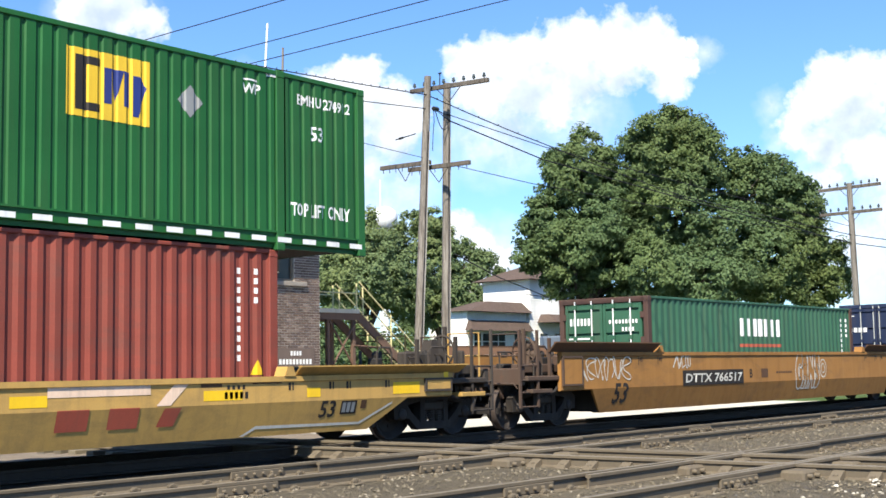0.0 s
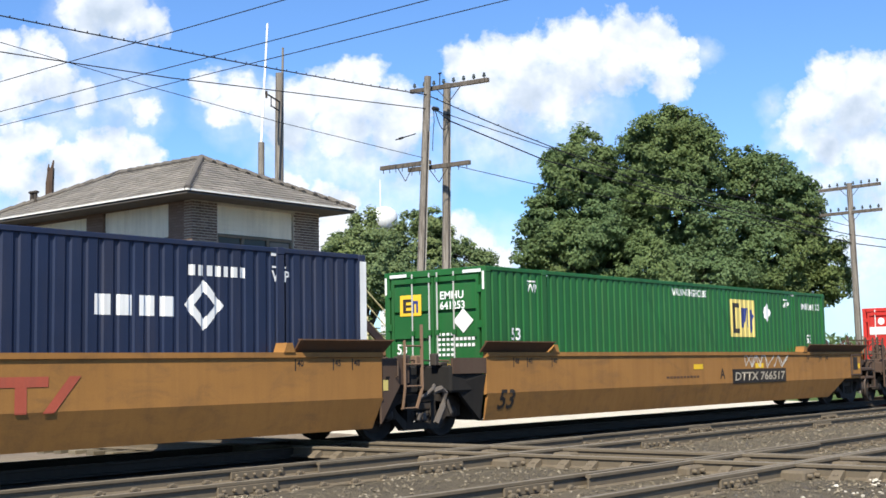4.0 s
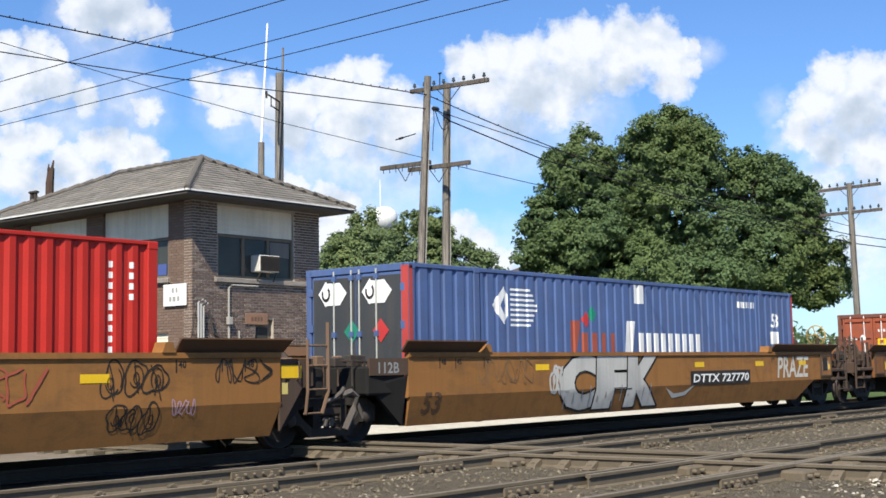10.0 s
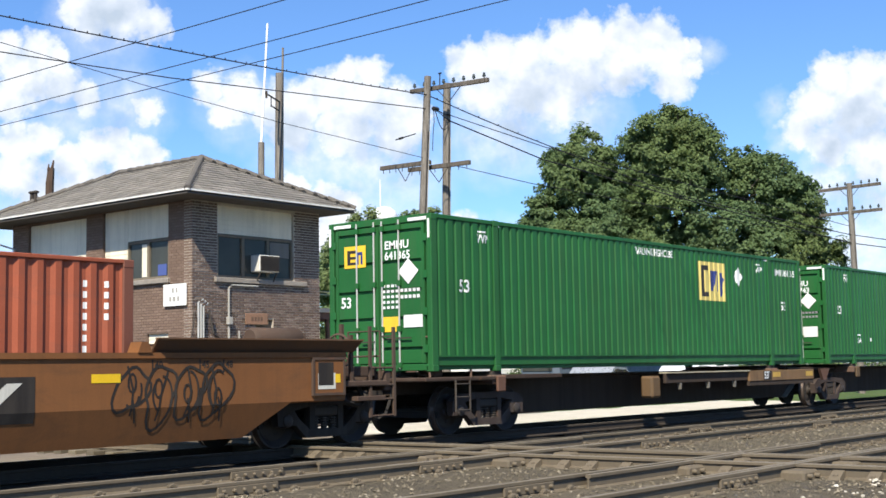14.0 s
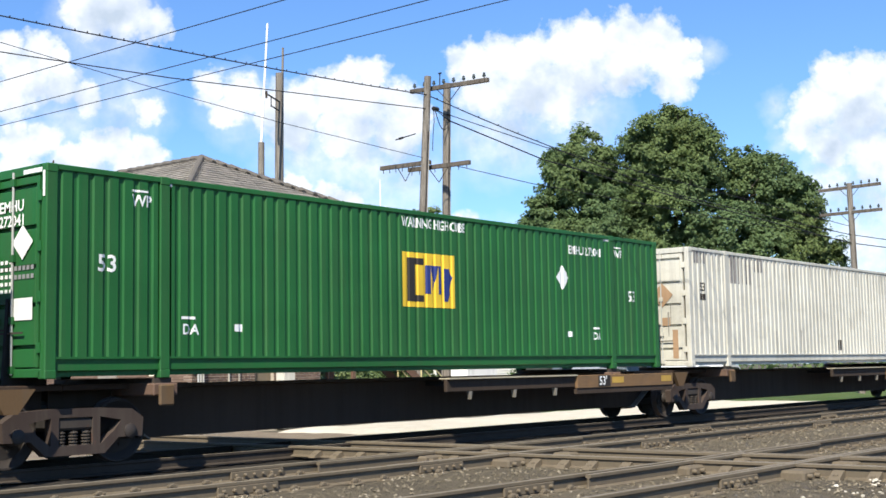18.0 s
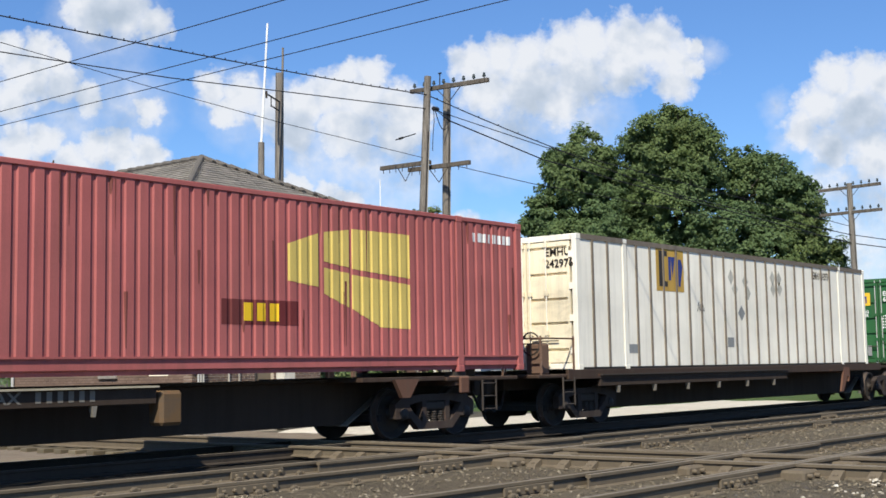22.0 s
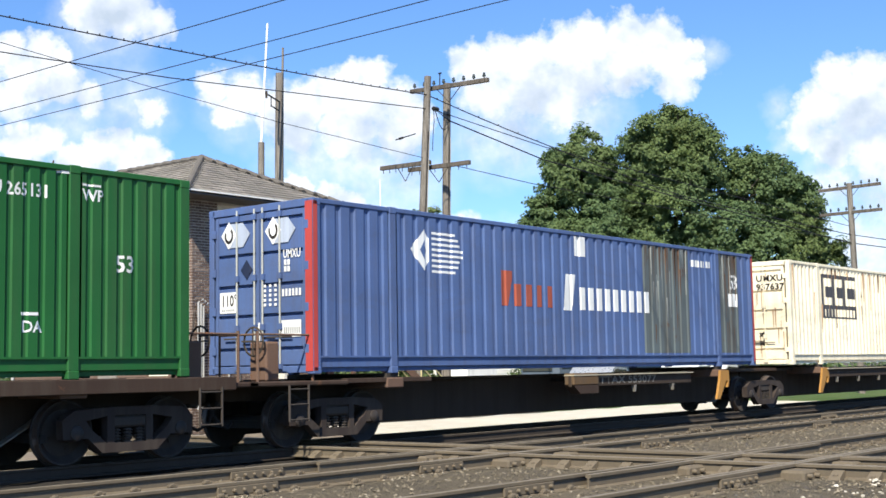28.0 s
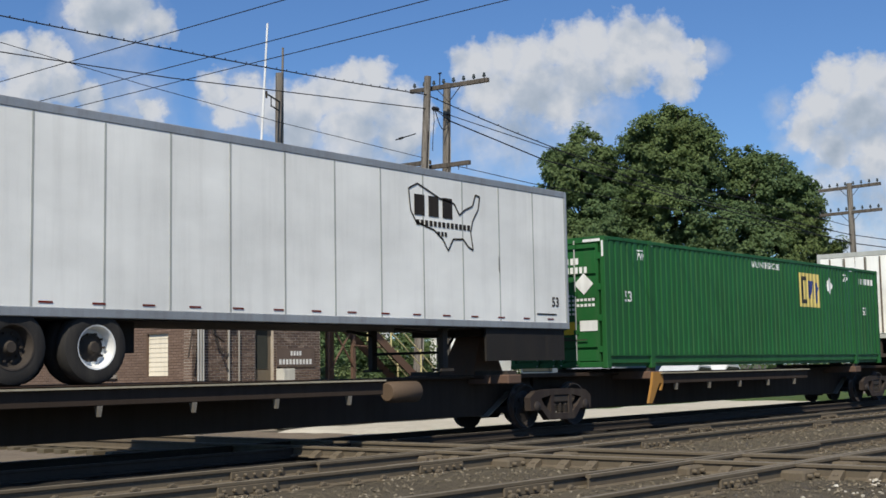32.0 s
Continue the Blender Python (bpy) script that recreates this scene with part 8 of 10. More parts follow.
def marks2(c, s):
    mark53(c, s, -7.97)
    mark("graffiti", bubbles(-7.4, -3.8, 0.5, 1.46, 31, 0.05, 8), s, SPRAY, c, "white graffiti outline")
    mark("graffiti", bubbles(-2.3, 0.45, 0.52, 1.46, 32, 0.045, 6), s, SPRAY, c, "white graffiti outline")
    three_shapes(c, s, 0.55, 2.3, 0.72, 1.2, FADEDRED)
    reflectors(c, s, (-6.77, -0.3))
    mark("lettering", letters("125 T", -9.2, 1.17, 0.22), Side([(-12, 0.08), (-9.25, 0.08), (-8.34, 0.0), (12, 0)], -1.5), WHITE, c)


def marks3(c, s):
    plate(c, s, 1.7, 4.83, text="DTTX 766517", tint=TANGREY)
    mark53(c, s, -7.97)
    mark("lettering", letters("A", 1.05, 0.86, 0.25), s, DARKMARK, c)
    mark("graffiti", scribble(2.4, 5.0, 1.1, 1.46, 41, 0.04, 6), s, SPRAY, c, "white graffiti scrawl")
    reflectors(c, s, (-0.3, 3.0))
    mark("data_lines", bars(-1.6, 0.0, 0.9, 0.95, 10, 0.8), s, BROWNLINE, c)


def marks4(c, s):
    mark53(c, s, -7.97, BROWNLINE)
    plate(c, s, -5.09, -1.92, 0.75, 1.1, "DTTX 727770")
    mark("lettering", letters("A", -1.5, 0.84, 0.24), s, DARKMARK, c)
    mark("graffiti_word", outlined("Reps", 2.35, 4.25, 0.5, 1.46, 0.03, 0.1), s, SPRAY, c, "thin white graffiti outline letters")
    mark("graffiti", bubbles(4.6, 7.5, 0.82, 1.47, 52, 0.03, 4), s, PINK, c, "pink graffiti outline")
    mark("graffiti", bubbles(4.7, 7.55, 0.34, 0.98, 55, 0.03, 3), s, PINK, c, "pink graffiti outline")
    mark("graffiti", scribble(-3.6, -2.6, 1.15, 1.46, 53, 0.045, 4), s, BROWNLINE, c, "dark graffiti tag")
    reflectors(c, s, (-7.74, -5.9, -1.6, 1.9, 5.2))
    mark("reflector", rects([(7.75, 8.2, 1.1, 1.32)]), s, YELLOWTAPE, c, "yellow reflective strip")
    mark("graffiti", scribble(7.68, 8.2, 0.72, 1.05, 54, 0.025, 4), s, PINK, c, "small pink graffiti tag")


def marks5(c, s):
    mark("logo_panel", rects([(-1.44, 1.2, 0.24, 1.5)]), s, YLOGO, c, "square yellow logo panel", 0.004)
    three_shapes(c, s, -1.1, 0.78, 0.68, 1.25, MAROON)
    mark53(c, s, -7.97, BROWNLINE)
    mark("reflector", rects([(-8.25, -7.85, 1.08, 1.3)]), s, YELLOWTAPE, c, "yellow reflective strip")
    reflectors(c, s, (-5.05, -1.95, 1.25, 4.6))
    mark("reflector", rects([(8.28, 8.72, 1.11, 1.31)]), Side([(-12, 0), (12, 0)], -1.471), YELLOWTAPE, c, "yellow reflective strip")
    mark("graffiti", scribble(6.95, 8.05, 1.04, 1.42, 66, 0.03, 4), s, DARKMARK, c, "dark graffiti tag")
    mark("graffiti", scribble(6.15, 6.55, 0.6, 0.85, 67, 0.03, 3), s, PINK, c, "mauve graffiti tag")
    mark("graffiti", bubbles(-7.9, -6.6, 0.72, 1.45, 61, 0.04, 4), s, SPRAY, c, "white graffiti drawing")
    mark("graffiti", bubbles(-4.9, -2.9, 0.45, 1.46, 62, 0.04, 4), s, FAINTBROWN, c, "faint brown graffiti outline")
    mark("graffiti", scribble(-2.75, -1.9, 0.78, 1.46, 63, 0.05, 4), s, PINK, c, "mauve graffiti tag")
    mark("graffiti", scribble(2.6, 4.1, 0.8, 1.35, 64, 0.04, 5), s, FADEDRED, c, "red graffiti tag")
    mark("graffiti", bubbles(4.95, 6.0, 0.84, 1.46, 65, 0.035, 3), s, DARKMARK, c, "dark graffiti outline")
    mark("graffiti", bubbles(5.05, 5.9, 0.34, 0.86, 68, 0.035, 3), s, DARKMARK, c, "dark graffiti outline")
    mark("lettering", letters("125T", -9.02, 1.19, 0.17), Side([(-12, 0.08), (-9.25, 0.08), (-8.34, 0.0), (12, 0)], -1.5), WHITE, c)


def marks6(c, s):
    for k, (ch, a, b) in enumerate((("C", -3.75, -2.1), ("F", -2.4, -0.85), ("K", -1.15, 0.45))):
        mark("graffiti_fill", filled(ch, a, b, 0.29, 1.47, 0.1, 0.09), s, SILVER, c, "silver graffiti fill", 0.006 + 0.002 * k)
        mark("graffiti_word", outlined(ch, a, b, 0.29, 1.47, 0.05, 0.1, 0.09), s, DARKMARK, c, "dark graffiti outline", 0.007 + 0.002 * k)
    mark("graffiti_streak", rects([(-3.5 + 0.31 * k, -3.47 + 0.31 * k, 0.35 + 0.1 * (k % 3), 0.6 + 0.07 * (k % 4)) for k in range(12)]), s, GREYMARK, c, "", 0.013)
    mark("graffiti", bubbles(-4.0, -3.3, 0.6, 1.3, 75, 0.08, 3), s, SILVER, c, "silver splashes")
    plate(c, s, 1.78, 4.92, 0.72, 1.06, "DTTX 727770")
    mark("graffiti_word", wide_letters("PRAZE", 6.5, 8.55, 0.84, 0.54, 0.15), s, SPRAY, c, "white graffiti tag")
    mark53(c, s, -7.97, BROWNLINE)
    mark("lettering", letters("112B", -9.1, 1.16, 0.18), Side([(-12, 0.08), (-9.25, 0.08), (-8.34, 0.0), (12, 0)], -1.5), GREYMARK, c, "chalked grey lettering")
    mark("graffiti", scribble(-6.4, -4.6, 0.9, 1.4, 74, 0.03, 6), s, TANSPRAY, c, "tan graffiti tag")
    mark("graffiti", flat([[(0.6, 0.7), (1.0, 0.45), (1.6, 0.5), (2.0, 0.75), (1.5, 0.58), (1.05, 0.55)]]), s, SILVER, c)
    reflectors(c, s, (-4.53, -0.9, 2.0, 5.24, 7.9), 0.47, 1.15)
    mark("data_panel", rects([(9.45, 9.85, 1.0, 1.25)]), Side([(-12, 0), (12, 0)], -1.531), SPRAY, c)


def marks7(c, s):
    mark53(c, s, -7.97)
    for k, (ch, a, b, z0, z1) in enumerate((("S", -6.35, -5.2, 0.3, 1.5), ("a", -5.5, -4.7, 0.36, 1.2), ("H", -4.95, -3.9, 0.3, 1.5), ("E", -4.1, -2.75, 0.32, 1.48))):
        mark("graffiti_fill", filled(ch, a, b, z0, z1, 0.05, 0.07), s, DARKMARK, c, "black graffiti fill", 0.005 + 0.002 * k)
        mark("graffiti_word", outlined(ch, a, b, z0, z1, 0.03, 0.05, 0.07), s, GREYBROWN, c, "grey graffiti rim", 0.006 + 0.002 * k)
    mark("graffiti_word", outlined("TOKER", -2.2, 1.75, 0.3, 1.48, 0.05, 0.1, 0.08), s, BROWNLINE, c, "brown graffiti outline", 0.006)
    mark("graffiti_word", outlined("TOKER", -2.12, 1.83, 0.27, 1.42, 0.025, 0.1, 0.02), s, TANSPRAY, c, "tan inner graffiti line", 0.008)
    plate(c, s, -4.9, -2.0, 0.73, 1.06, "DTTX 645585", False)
    mark("logo_panel", rects([(1.8, 4.35, 0.6, 1.2)]), s, DARKMARK, c, "", 0.004)
    three_shapes(c, s, 1.95, 4.2, 0.68, 1.12, SPRAY)
    mark("graffiti", bubbles(5.6, 7.6, 0.45, 1.45, 83, 0.06, 4), s, DARKMARK, c, "dark graffiti outline")
    reflectors(c, s, (-5.96, 0.13, 2.6, 5.2), 0.47, 1.1)
    mark("sticker", rects([(-9.6, -9.1, 0.95, 1.2)]), s, YELLOWTAPE, c, "yellow panel", 0.006)
    mark("data_panel", rects([(9.45, 9.85, 0.92, 1.18)]), Side([(-12, 0), (12, 0)], -1.531), SPRAY, c)


well_car("yellow well car carrying a green container on a red one", 7.68, ("joint", "end"), WELL_YELLOW, marks0, WELL_YELLOW, GRIME, 1.14, 0.14)
well_car("ochre well car with white graffiti, rusty end platform", 31.4, ("end", "joint"), WELL_NEW, marks1)
well_car("ochre well car, middle unit with white graffiti", 50.88, ("joint", "joint"), WELL_NEW, marks2)
well_car("ochre well car end unit with dark number plate", 70.39, ("joint", "end"), WELL_NEW, marks3)
well_car("brown well car with yellow reflectors and pink graffiti", 94.03, ("end", "joint"), WELL_OLD, marks4)
well_car("brown well car with a yellow square logo panel", 113.58, ("joint", "joint"), WELL_OLD, marks5)
well_car("brown well car with large silver graffiti", 133.2, ("joint", "end"), WELL_OLD, marks6)
well_car("dark brown well car with black graffiti", 156.77, ("end", "end"), WELL_OLDER, marks7)

# ---------- loads in the wells ----------
c, s = green53("green container on top of a red one, yellow square logo", 7.68, 3.15, "high", GREEN, "274912")
o = -16.154 / 2
mark("lettering", letters("TOP LIFT ONLY", o + 14.43, 0.58, 0.21, 0.64), s, WHITE, c, "white TOP LIFT ONLY lettering")
for k in range(14):
    mark("reflector", rects([(o + 8.6 + 0.55 * k, o + 8.9 + 0.55 * k, 0.12, 0.2)]), Side([(-9, 0), (9, 0)], -1.2955), WHITE, c, "white reflective strip", 0.01)
c, s = iso40("brown-red container under the green one", 7.68, 0.25, 2.896, BROWNRED, BROWNRED)
c, s = iso40("sea-green container with white logo blocks, rusty frame", 31.4, 0.225, 2.591, SEAGREEN, RUSTBROWN)
o = -6.096
mark("logo_shape", bars(o + 4.75, o + 7.2, 1.7, 2.16, 7, 0.6), s, WHITE, c, "row of seven white blocks")
mark("logo_line", rects([(o + 4.7, o + 7.2, 1.42, 1.5)]), s, FADEDRED, c, "faded red underline")
end_marks("logo_shape", [(0.35 + 0.1 * k, 0.41 + 0.1 * k, 1.95, 2.12) for k in range(6)], o - 0.002, WHITE, c)
end_marks("logo_line", [(0.3, 0.95, 1.62, 1.66)], o - 0.002, WHITE, c)


def big53(label, u, z, mat, pitch=0.26, rods=GALV, depth=0.026):
    return container(label, u, z, 16.154, 2.591, 2.896, mat, mat, pitch, depth, True, rods)


c, s = big53("navy container with white corner posts and logo", 50.88, 0.28, NAVY)
o = -8.077
for x in (o + 0.0, o + 16.0):
    mark("corner_stripe", rects([(x, x + 0.16, 0.12, 2.78)]), Side([(-9, 0), (9, 0)], -1.2955), WHITE, c, "white corner stripe", 0.012)
mark("logo_shape", bars(o + 10.7, o + 12.2, 1.76, 2.05, 4, 0.7), s, WHITE, c, "white logo blocks")
mark("logo_shape", diamond(o + 12.63, 1.94, 0.38, 0.38), s, WHITE, c, "white diamond emblem")
mark("logo_shape", diamond(o + 12.63, 1.94, 0.2, 0.2), s, NAVY, c, "", 0.008)
mark("placard", diamond(o + 8.0, 2.07, 0.22, 0.23), s, GREYMARK, c, "grey diamond placard holder")
number_bars(c, s, o + 12.35, o + 13.5, 2.38, 0.16, 7)
for x in (1.38, 14.0):
    mark("lettering", letters("WP", o + x, 2.36, 0.17), s, WHITE, c)
    mark("lettering_bar", rects([(o + x, o + x + 0.3, 2.57, 2.6)]), s, WHITE, c)
for x in (2.02, 14.1):
    mark("lift_plate", rects([(o + x - 0.12, o + x + 0.12, 2.76, 2.88)]), s, WHITE, c)
end_marks("corner_stripe", [(-1.29, -1.13, 0.12, 2.78), (1.22, 1.29, 0.12, 2.78)], o - 0.01, WHITE, c)
end_marks("corner_mark", [(-0.98, -0.62, 2.66, 2.69), (-0.98, -0.95, 2.45, 2.66), (0.78, 1.08, 2.5, 2.53), (1.05, 1.08, 2.3, 2.5)], o + 0.009, WHITE, c)
end_marks("logo_shape", [(0.35 + 0.17 * k, 0.47 + 0.17 * k, 1.95, 2.1) for k in range(4)], o - 0.002, WHITE, c)
end_letters("UMXU", o - 0.002, -0.38, 2.2, 0.15, WHITE, c, "white owner code")
end_letters("258163", o - 0.002, -0.38, 1.98, 0.15, WHITE, c, "white container number")
m = M()
m.face([(o - 0.006, -0.45, 1.65), (o - 0.006, -0.68, 1.4), (o - 0.006, -0.91, 1.65), (o - 0.006, -0.68, 1.9)])
part("placard", m, GREYMARK, c, "grey diamond placard holder")
green53("green container with pale yellow square logo, riding in a well", 70.39, 0.28, "high", GREEN, "641253")

c, s = iso40("crimson container with large white letter blocks and flag", 94.03, 0.225, 2.896, CRIMSON, CRIMSON)
o = -6.096
mark("logo_flag", flat([[(o + 0.36, 1.68), (o + 0.97, 1.74), (o + 0.93, 2.12), (o + 0.29, 2.18)]]), s, WHITE, c, "white flag emblem")
mark("logo_shape", rects([(o + 3.9, o + 4.3, 1.25, 1.95)]), s, WHITE, c, "tall white logo block")
mark("logo_shape", flat([[(o + 4.38, 1.3), (o + 5.05, 1.3), (o + 4.7, 1.6), (o + 5.0, 1.95), (o + 4.38, 1.95)]]), s, WHITE, c, "white logo wedge")
mark("logo_shape", rects([(o + x, o + x + 0.08, 1.9, 2.02) for x in (3.45, 3.6, 5.25, 5.4)]), s, WHITE, c)
mark("logo_shape", bars(o + 5.6, o + 8.4, 1.2, 1.6, 4, 0.6), s, WHITE, c, "white letter blocks")
end_marks("logo_shape", [(0.25, 0.98, 1.95, 2.22)], o - 0.002, WHITE, c)
m = M()
m.face([(o - 0.003, 0.55 + 0.12 * math.cos(a), 2.42 + 0.13 * math.sin(a)) for a in [k * 0.5236 for k in range(12)]])
part("logo_dot", m, WHITE, c, "round white dot")
c, s = iso40("scarlet container with white block logo", 113.58, 0.225, 2.896, SCARLET, SCARLET)
mark("logo_shape", rects([(o + 0.57, o + 0.83, 1.96, 2.47)]), s, WHITE, c, "white block")
mark("logo_shape", flat([[(o + 0.9, 1.96), (o + 1.25, 1.96), (o + 1.22, 2.47), (o + 1.1, 2.47)]]), s, WHITE, c, "white tapered block")
mark("logo_shape", rects([(o + 1.33, o + 1.46, 1.95, 2.48)]), s, WHITE, c, "white block")
end_marks("logo_shape", [(0.4 + 0.15 * k, 0.5 + 0.15 * k, 1.95, 2.2) for k in range(3)], o - 0.002, WHITE, c)
mark("hazard_strip", bars(o + 0.05, o + 0.6, 2.84, 2.89, 5, 0.5), Side([(-9, 0), (9, 0)], -1.219), YELLOWTAPE, c, "black and yellow corner strip", 0.01)


def stacktrain(label, u, z, door_mat, worn):
    c, s = big53(label, u, z, BLUE, 0.33, GALV, 0.03)
    o = -8.077
    for x in (o, o + 16.05):
        mark("corner_stripe", rects([(x, x + 0.1, 0.05, 2.85)]), Side([(-9, 0), (9, 0)], -1.2955), REDTRIM, c, "red corner post", 0.012)
    end_marks("corner_stripe", [(-1.3, -1.13, 0.05, 2.85)], o - 0.01, REDTRIM, c)
    # white globe emblem with bands
    mark("emblem", flat([[(o + 2.46, 2.2), (o + 2.85, 1.82), (o + 2.98, 2.0), (o + 2.98, 2.42), (o + 2.85, 2.58)]]), s, WHITE, c, "white half emblem")
    mark("emblem", flat([[(o + 2.72, 2.2), (o + 2.85, 2.02), (o + 2.92, 2.2), (o + 2.85, 2.38)]]), s, BLUE, c, "", 0.008)
    mark("emblem_band", rects([(o + 3.05, o + 4.0 - 0.1 * abs(k - 3.5) ** 1.2 * 0.6, 1.8 + 0.1 * k, 1.845 + 0.1 * k) for k in range(8)]), s, WHITE, c, "white emblem bands")
    mark("logo_shape", bars(o + 5.6, o + 7.1, 1.26, 1.7, 4, 0.55), s, LOGOORANGE, c, "orange letter blocks")
    mark("logo_shape", flat([[(o + 5.15, 1.26), (o + 5.36, 1.26), (o + 5.55, 1.95), (o + 5.15, 1.95)]]), s, LOGOORANGE, c, "tall orange initial block")
    mark("logo_shape", flat([[(o + 7.3, 1.22), (o + 7.62, 1.22), (o + 7.76, 1.98), (o + 7.4, 1.98)]]), s, WHITE, c, "tall white initial block")
    mark("logo_shape", bars(o + 7.95, o + 10.95, 1.24, 1.72, 9, 0.52), s, WHITE, c, "white letter blocks")
    mark("label_plate", rects([(o + 7.75, o + 8.2, 2.38, 2.8)]), s, WHITE, c, "white square plate")
    mark("lettering", letters("53", o + 14.85, 1.95, 0.36, 0.85), s, WHITE, c, "white number fifty-three")
    mark("label_plate", rects([(o + 14.8, o + 15.25, 1.5, 1.83)]), s, WHITE, c)
    number_bars(c, s, o + 12.9, o + 13.9, 2.42, 0.16, 7)
    if worn:
        for a, b in ((10.6, 12.7), (14.3, 15.3)):
            mark("bare_patch", rects([(o + a, o + b, 0.33, 2.81)]), s, GREYBLUE, c, "paint worn to rust and primer", 0.003)
            streaks(c, s, 16.154, 2.896, 26, paint("brown_rust_run", (0.112, 0.0602, 0.0344), 0.8, 0.4), int(a * 10), 0.33, 2.8, False, (o + a + 0.05, o + b - 0.05))
            streaks(c, s, 16.154, 2.896, 14, paint("pale_primer_run", (0.258, 0.275, 0.267), 0.8, 0.4), int(a * 10) + 1, 0.33, 2.8, False, (o + a + 0.05, o + b - 0.05))
    for yy in (0.6, -0.52):
        m = M()
        m.face([(o - 0.004, yy + 0.2, 2.2), (o - 0.004, yy - 0.2, 2.2), (o - 0.004, yy - 0.38, 2.42), (o - 0.004, yy - 0.2, 2.62), (o - 0.004, yy + 0.2, 2.62), (o - 0.004, yy + 0.3, 2.42)])
        part("emblem", m, WHITE if door_mat is not BLUE else paint("faded_emblem_white", (0.4, 0.45, 0.54), 0.6, 0.4), c, "pale six-sided emblem")
        m = M()
        m.face([(o - 0.006, yy + 0.36, 2.42), (o - 0.006, yy + 0.16, 2.18), (o - 0.006, yy - 0.04, 2.42), (o - 0.006, yy + 0.16, 2.66)])
        part("emblem", m, WHITE, c, "white diamond emblem")
        m = M()
        for k in range(9):
            a, b = 2.2 + k * 0.5, 2.2 + (k + 1) * 0.5
            m.face([(o - 0.009, yy + 0.16 + q * math.cos(v), 2.42 + q * 1.3 * math.sin(v)) for q, v in ((0.115, a), (0.115, b), (0.07, b), (0.07, a))])
        part("emblem_ring", m, DARKMARK, c)
    if door_mat is not BLUE:
        for s2 in (-1, 1):
            a, b = (-1.1, -0.02) if s2 < 0 else (0.02, 1.1)
            end_marks("bare_patch", [(a, b, 0.3, 2.7)], o + 0.008, door_mat, c, "door worn to dull grey")
        for yy, mt in ((0.1, paint("green_placard", (0.0172, 0.215, 0.138), 0.5, 0.2)), (-0.62, paint("red_placard", (0.516, 0.043, 0.043), 0.5, 0.2))):
            m = M()
            m.face([(o - 0.004, yy + 0.2, 1.7), (o - 0.004, yy, 1.48), (o - 0.004, yy - 0.2, 1.7), (o - 0.004, yy, 1.92)])
            part("placard", m, mt, c, "coloured diamond placard")
        mark("placard", diamond(o + 6.0, 2.1, 0.16, 0.18), s, MATS["green_placard"], c)
        mark("placard", diamond(o + 5.75, 1.98, 0.16, 0.18), s, MATS["red_placard"], c)
    else:
        end_marks("label_plate", [(0.58, 1.0, 1.07, 1.43), (-1.02, -0.55, 0.62, 0.9), (-0.03, 0.02, 0.55, 0.88)], o - 0.003, WHITE, c)
        end_letters("110°", o - 0.006, 0.96, 1.19, 0.19, DARKMARK, c, "dark lettering on the plate", 0.8)
        end_marks("number_bars", [(0.62 + 0.05 * k, 0.65 + 0.05 * k, 1.1, 1.14) for k in range(7)], o - 0.006, GREYMARK, c)
        end_marks("number_bars", [(-0.99 + 0.05 * k, -0.965 + 0.05 * k, 0.68, 0.78) for k in range(8)], o - 0.006, GREYMARK, c)
        end_letters("UMXU", o - 0.003, -0.6, 1.94, 0.14, WHITE, c, "white owner code", 0.72)
        end_marks("number_bars", [(-0.76 + 0.08 * k, -0.7 + 0.08 * k, zz, zz + 0.09) for k in range(2) for zz in (1.71, 1.82)], o - 0.003, WHITE, c)
        end_marks("number_bars", [(-0.44 + 0.13 * k, -0.38 + 0.13 * k, zz, zz + 0.045) for k in range(3) for zz in (1.15, 1.23, 1.31, 1.39, 1.47)], o - 0.003, WHITE, c)
        end_marks("number_bars", [(-1.02 + 0.08 * k, -0.97 + 0.08 * k, 1.3, 1.42) for k in range(6)], o - 0.003, WHITE, c)
        m = M()
        m.face([(o - 0.003, 0.46, 1.8), (o - 0.003, 0.31, 1.63), (o - 0.003, 0.16, 1.8), (o - 0.003, 0.31, 1.97)])
        part("placard", m, NAVY, c, "dark blue diamond mark")
    return c


stacktrain("blue container with dulled grey doors and red corners", 133.2, 0.225, DOORGREY, False)
c, s = iso40("orange-brown container with white vertical letter blocks", 156.77, 0.24, 2.591, ORANGE, paint("brown_corner_post", (0.172, 0.0645, 0.043), 0.65, 0.4, 0.2))
o = -6.096
for k in range(4):
    z1 = 2.32 - 0.27 * k
    mark("logo_shape", flat([[(o + 0.74, z1), (o + 0.8, z1 - 0.21), (o + 0.98, z1 - 0.21), (o + 1.04, z1)]]), s, WHITE, c, "white letter block")
m = M()
m.face([(o - 0.003, 0.35 + 0.1 * math.cos(a), 1.75 + 0.14 * math.sin(a)) for a in [k * 0.5236 for k in range(12)]])
part("logo_dot", m, WHITE, c, "round white emblem")
end_marks("sticker", [(-0.45, -0.15, 1.45, 1.75)], o - 0.002, YELLOWTAPE, c, "yellow sticker")
end_marks("logo_line", [(0.55, 0.95, 1.72, 1.76)], o - 0.002, WHITE, c)

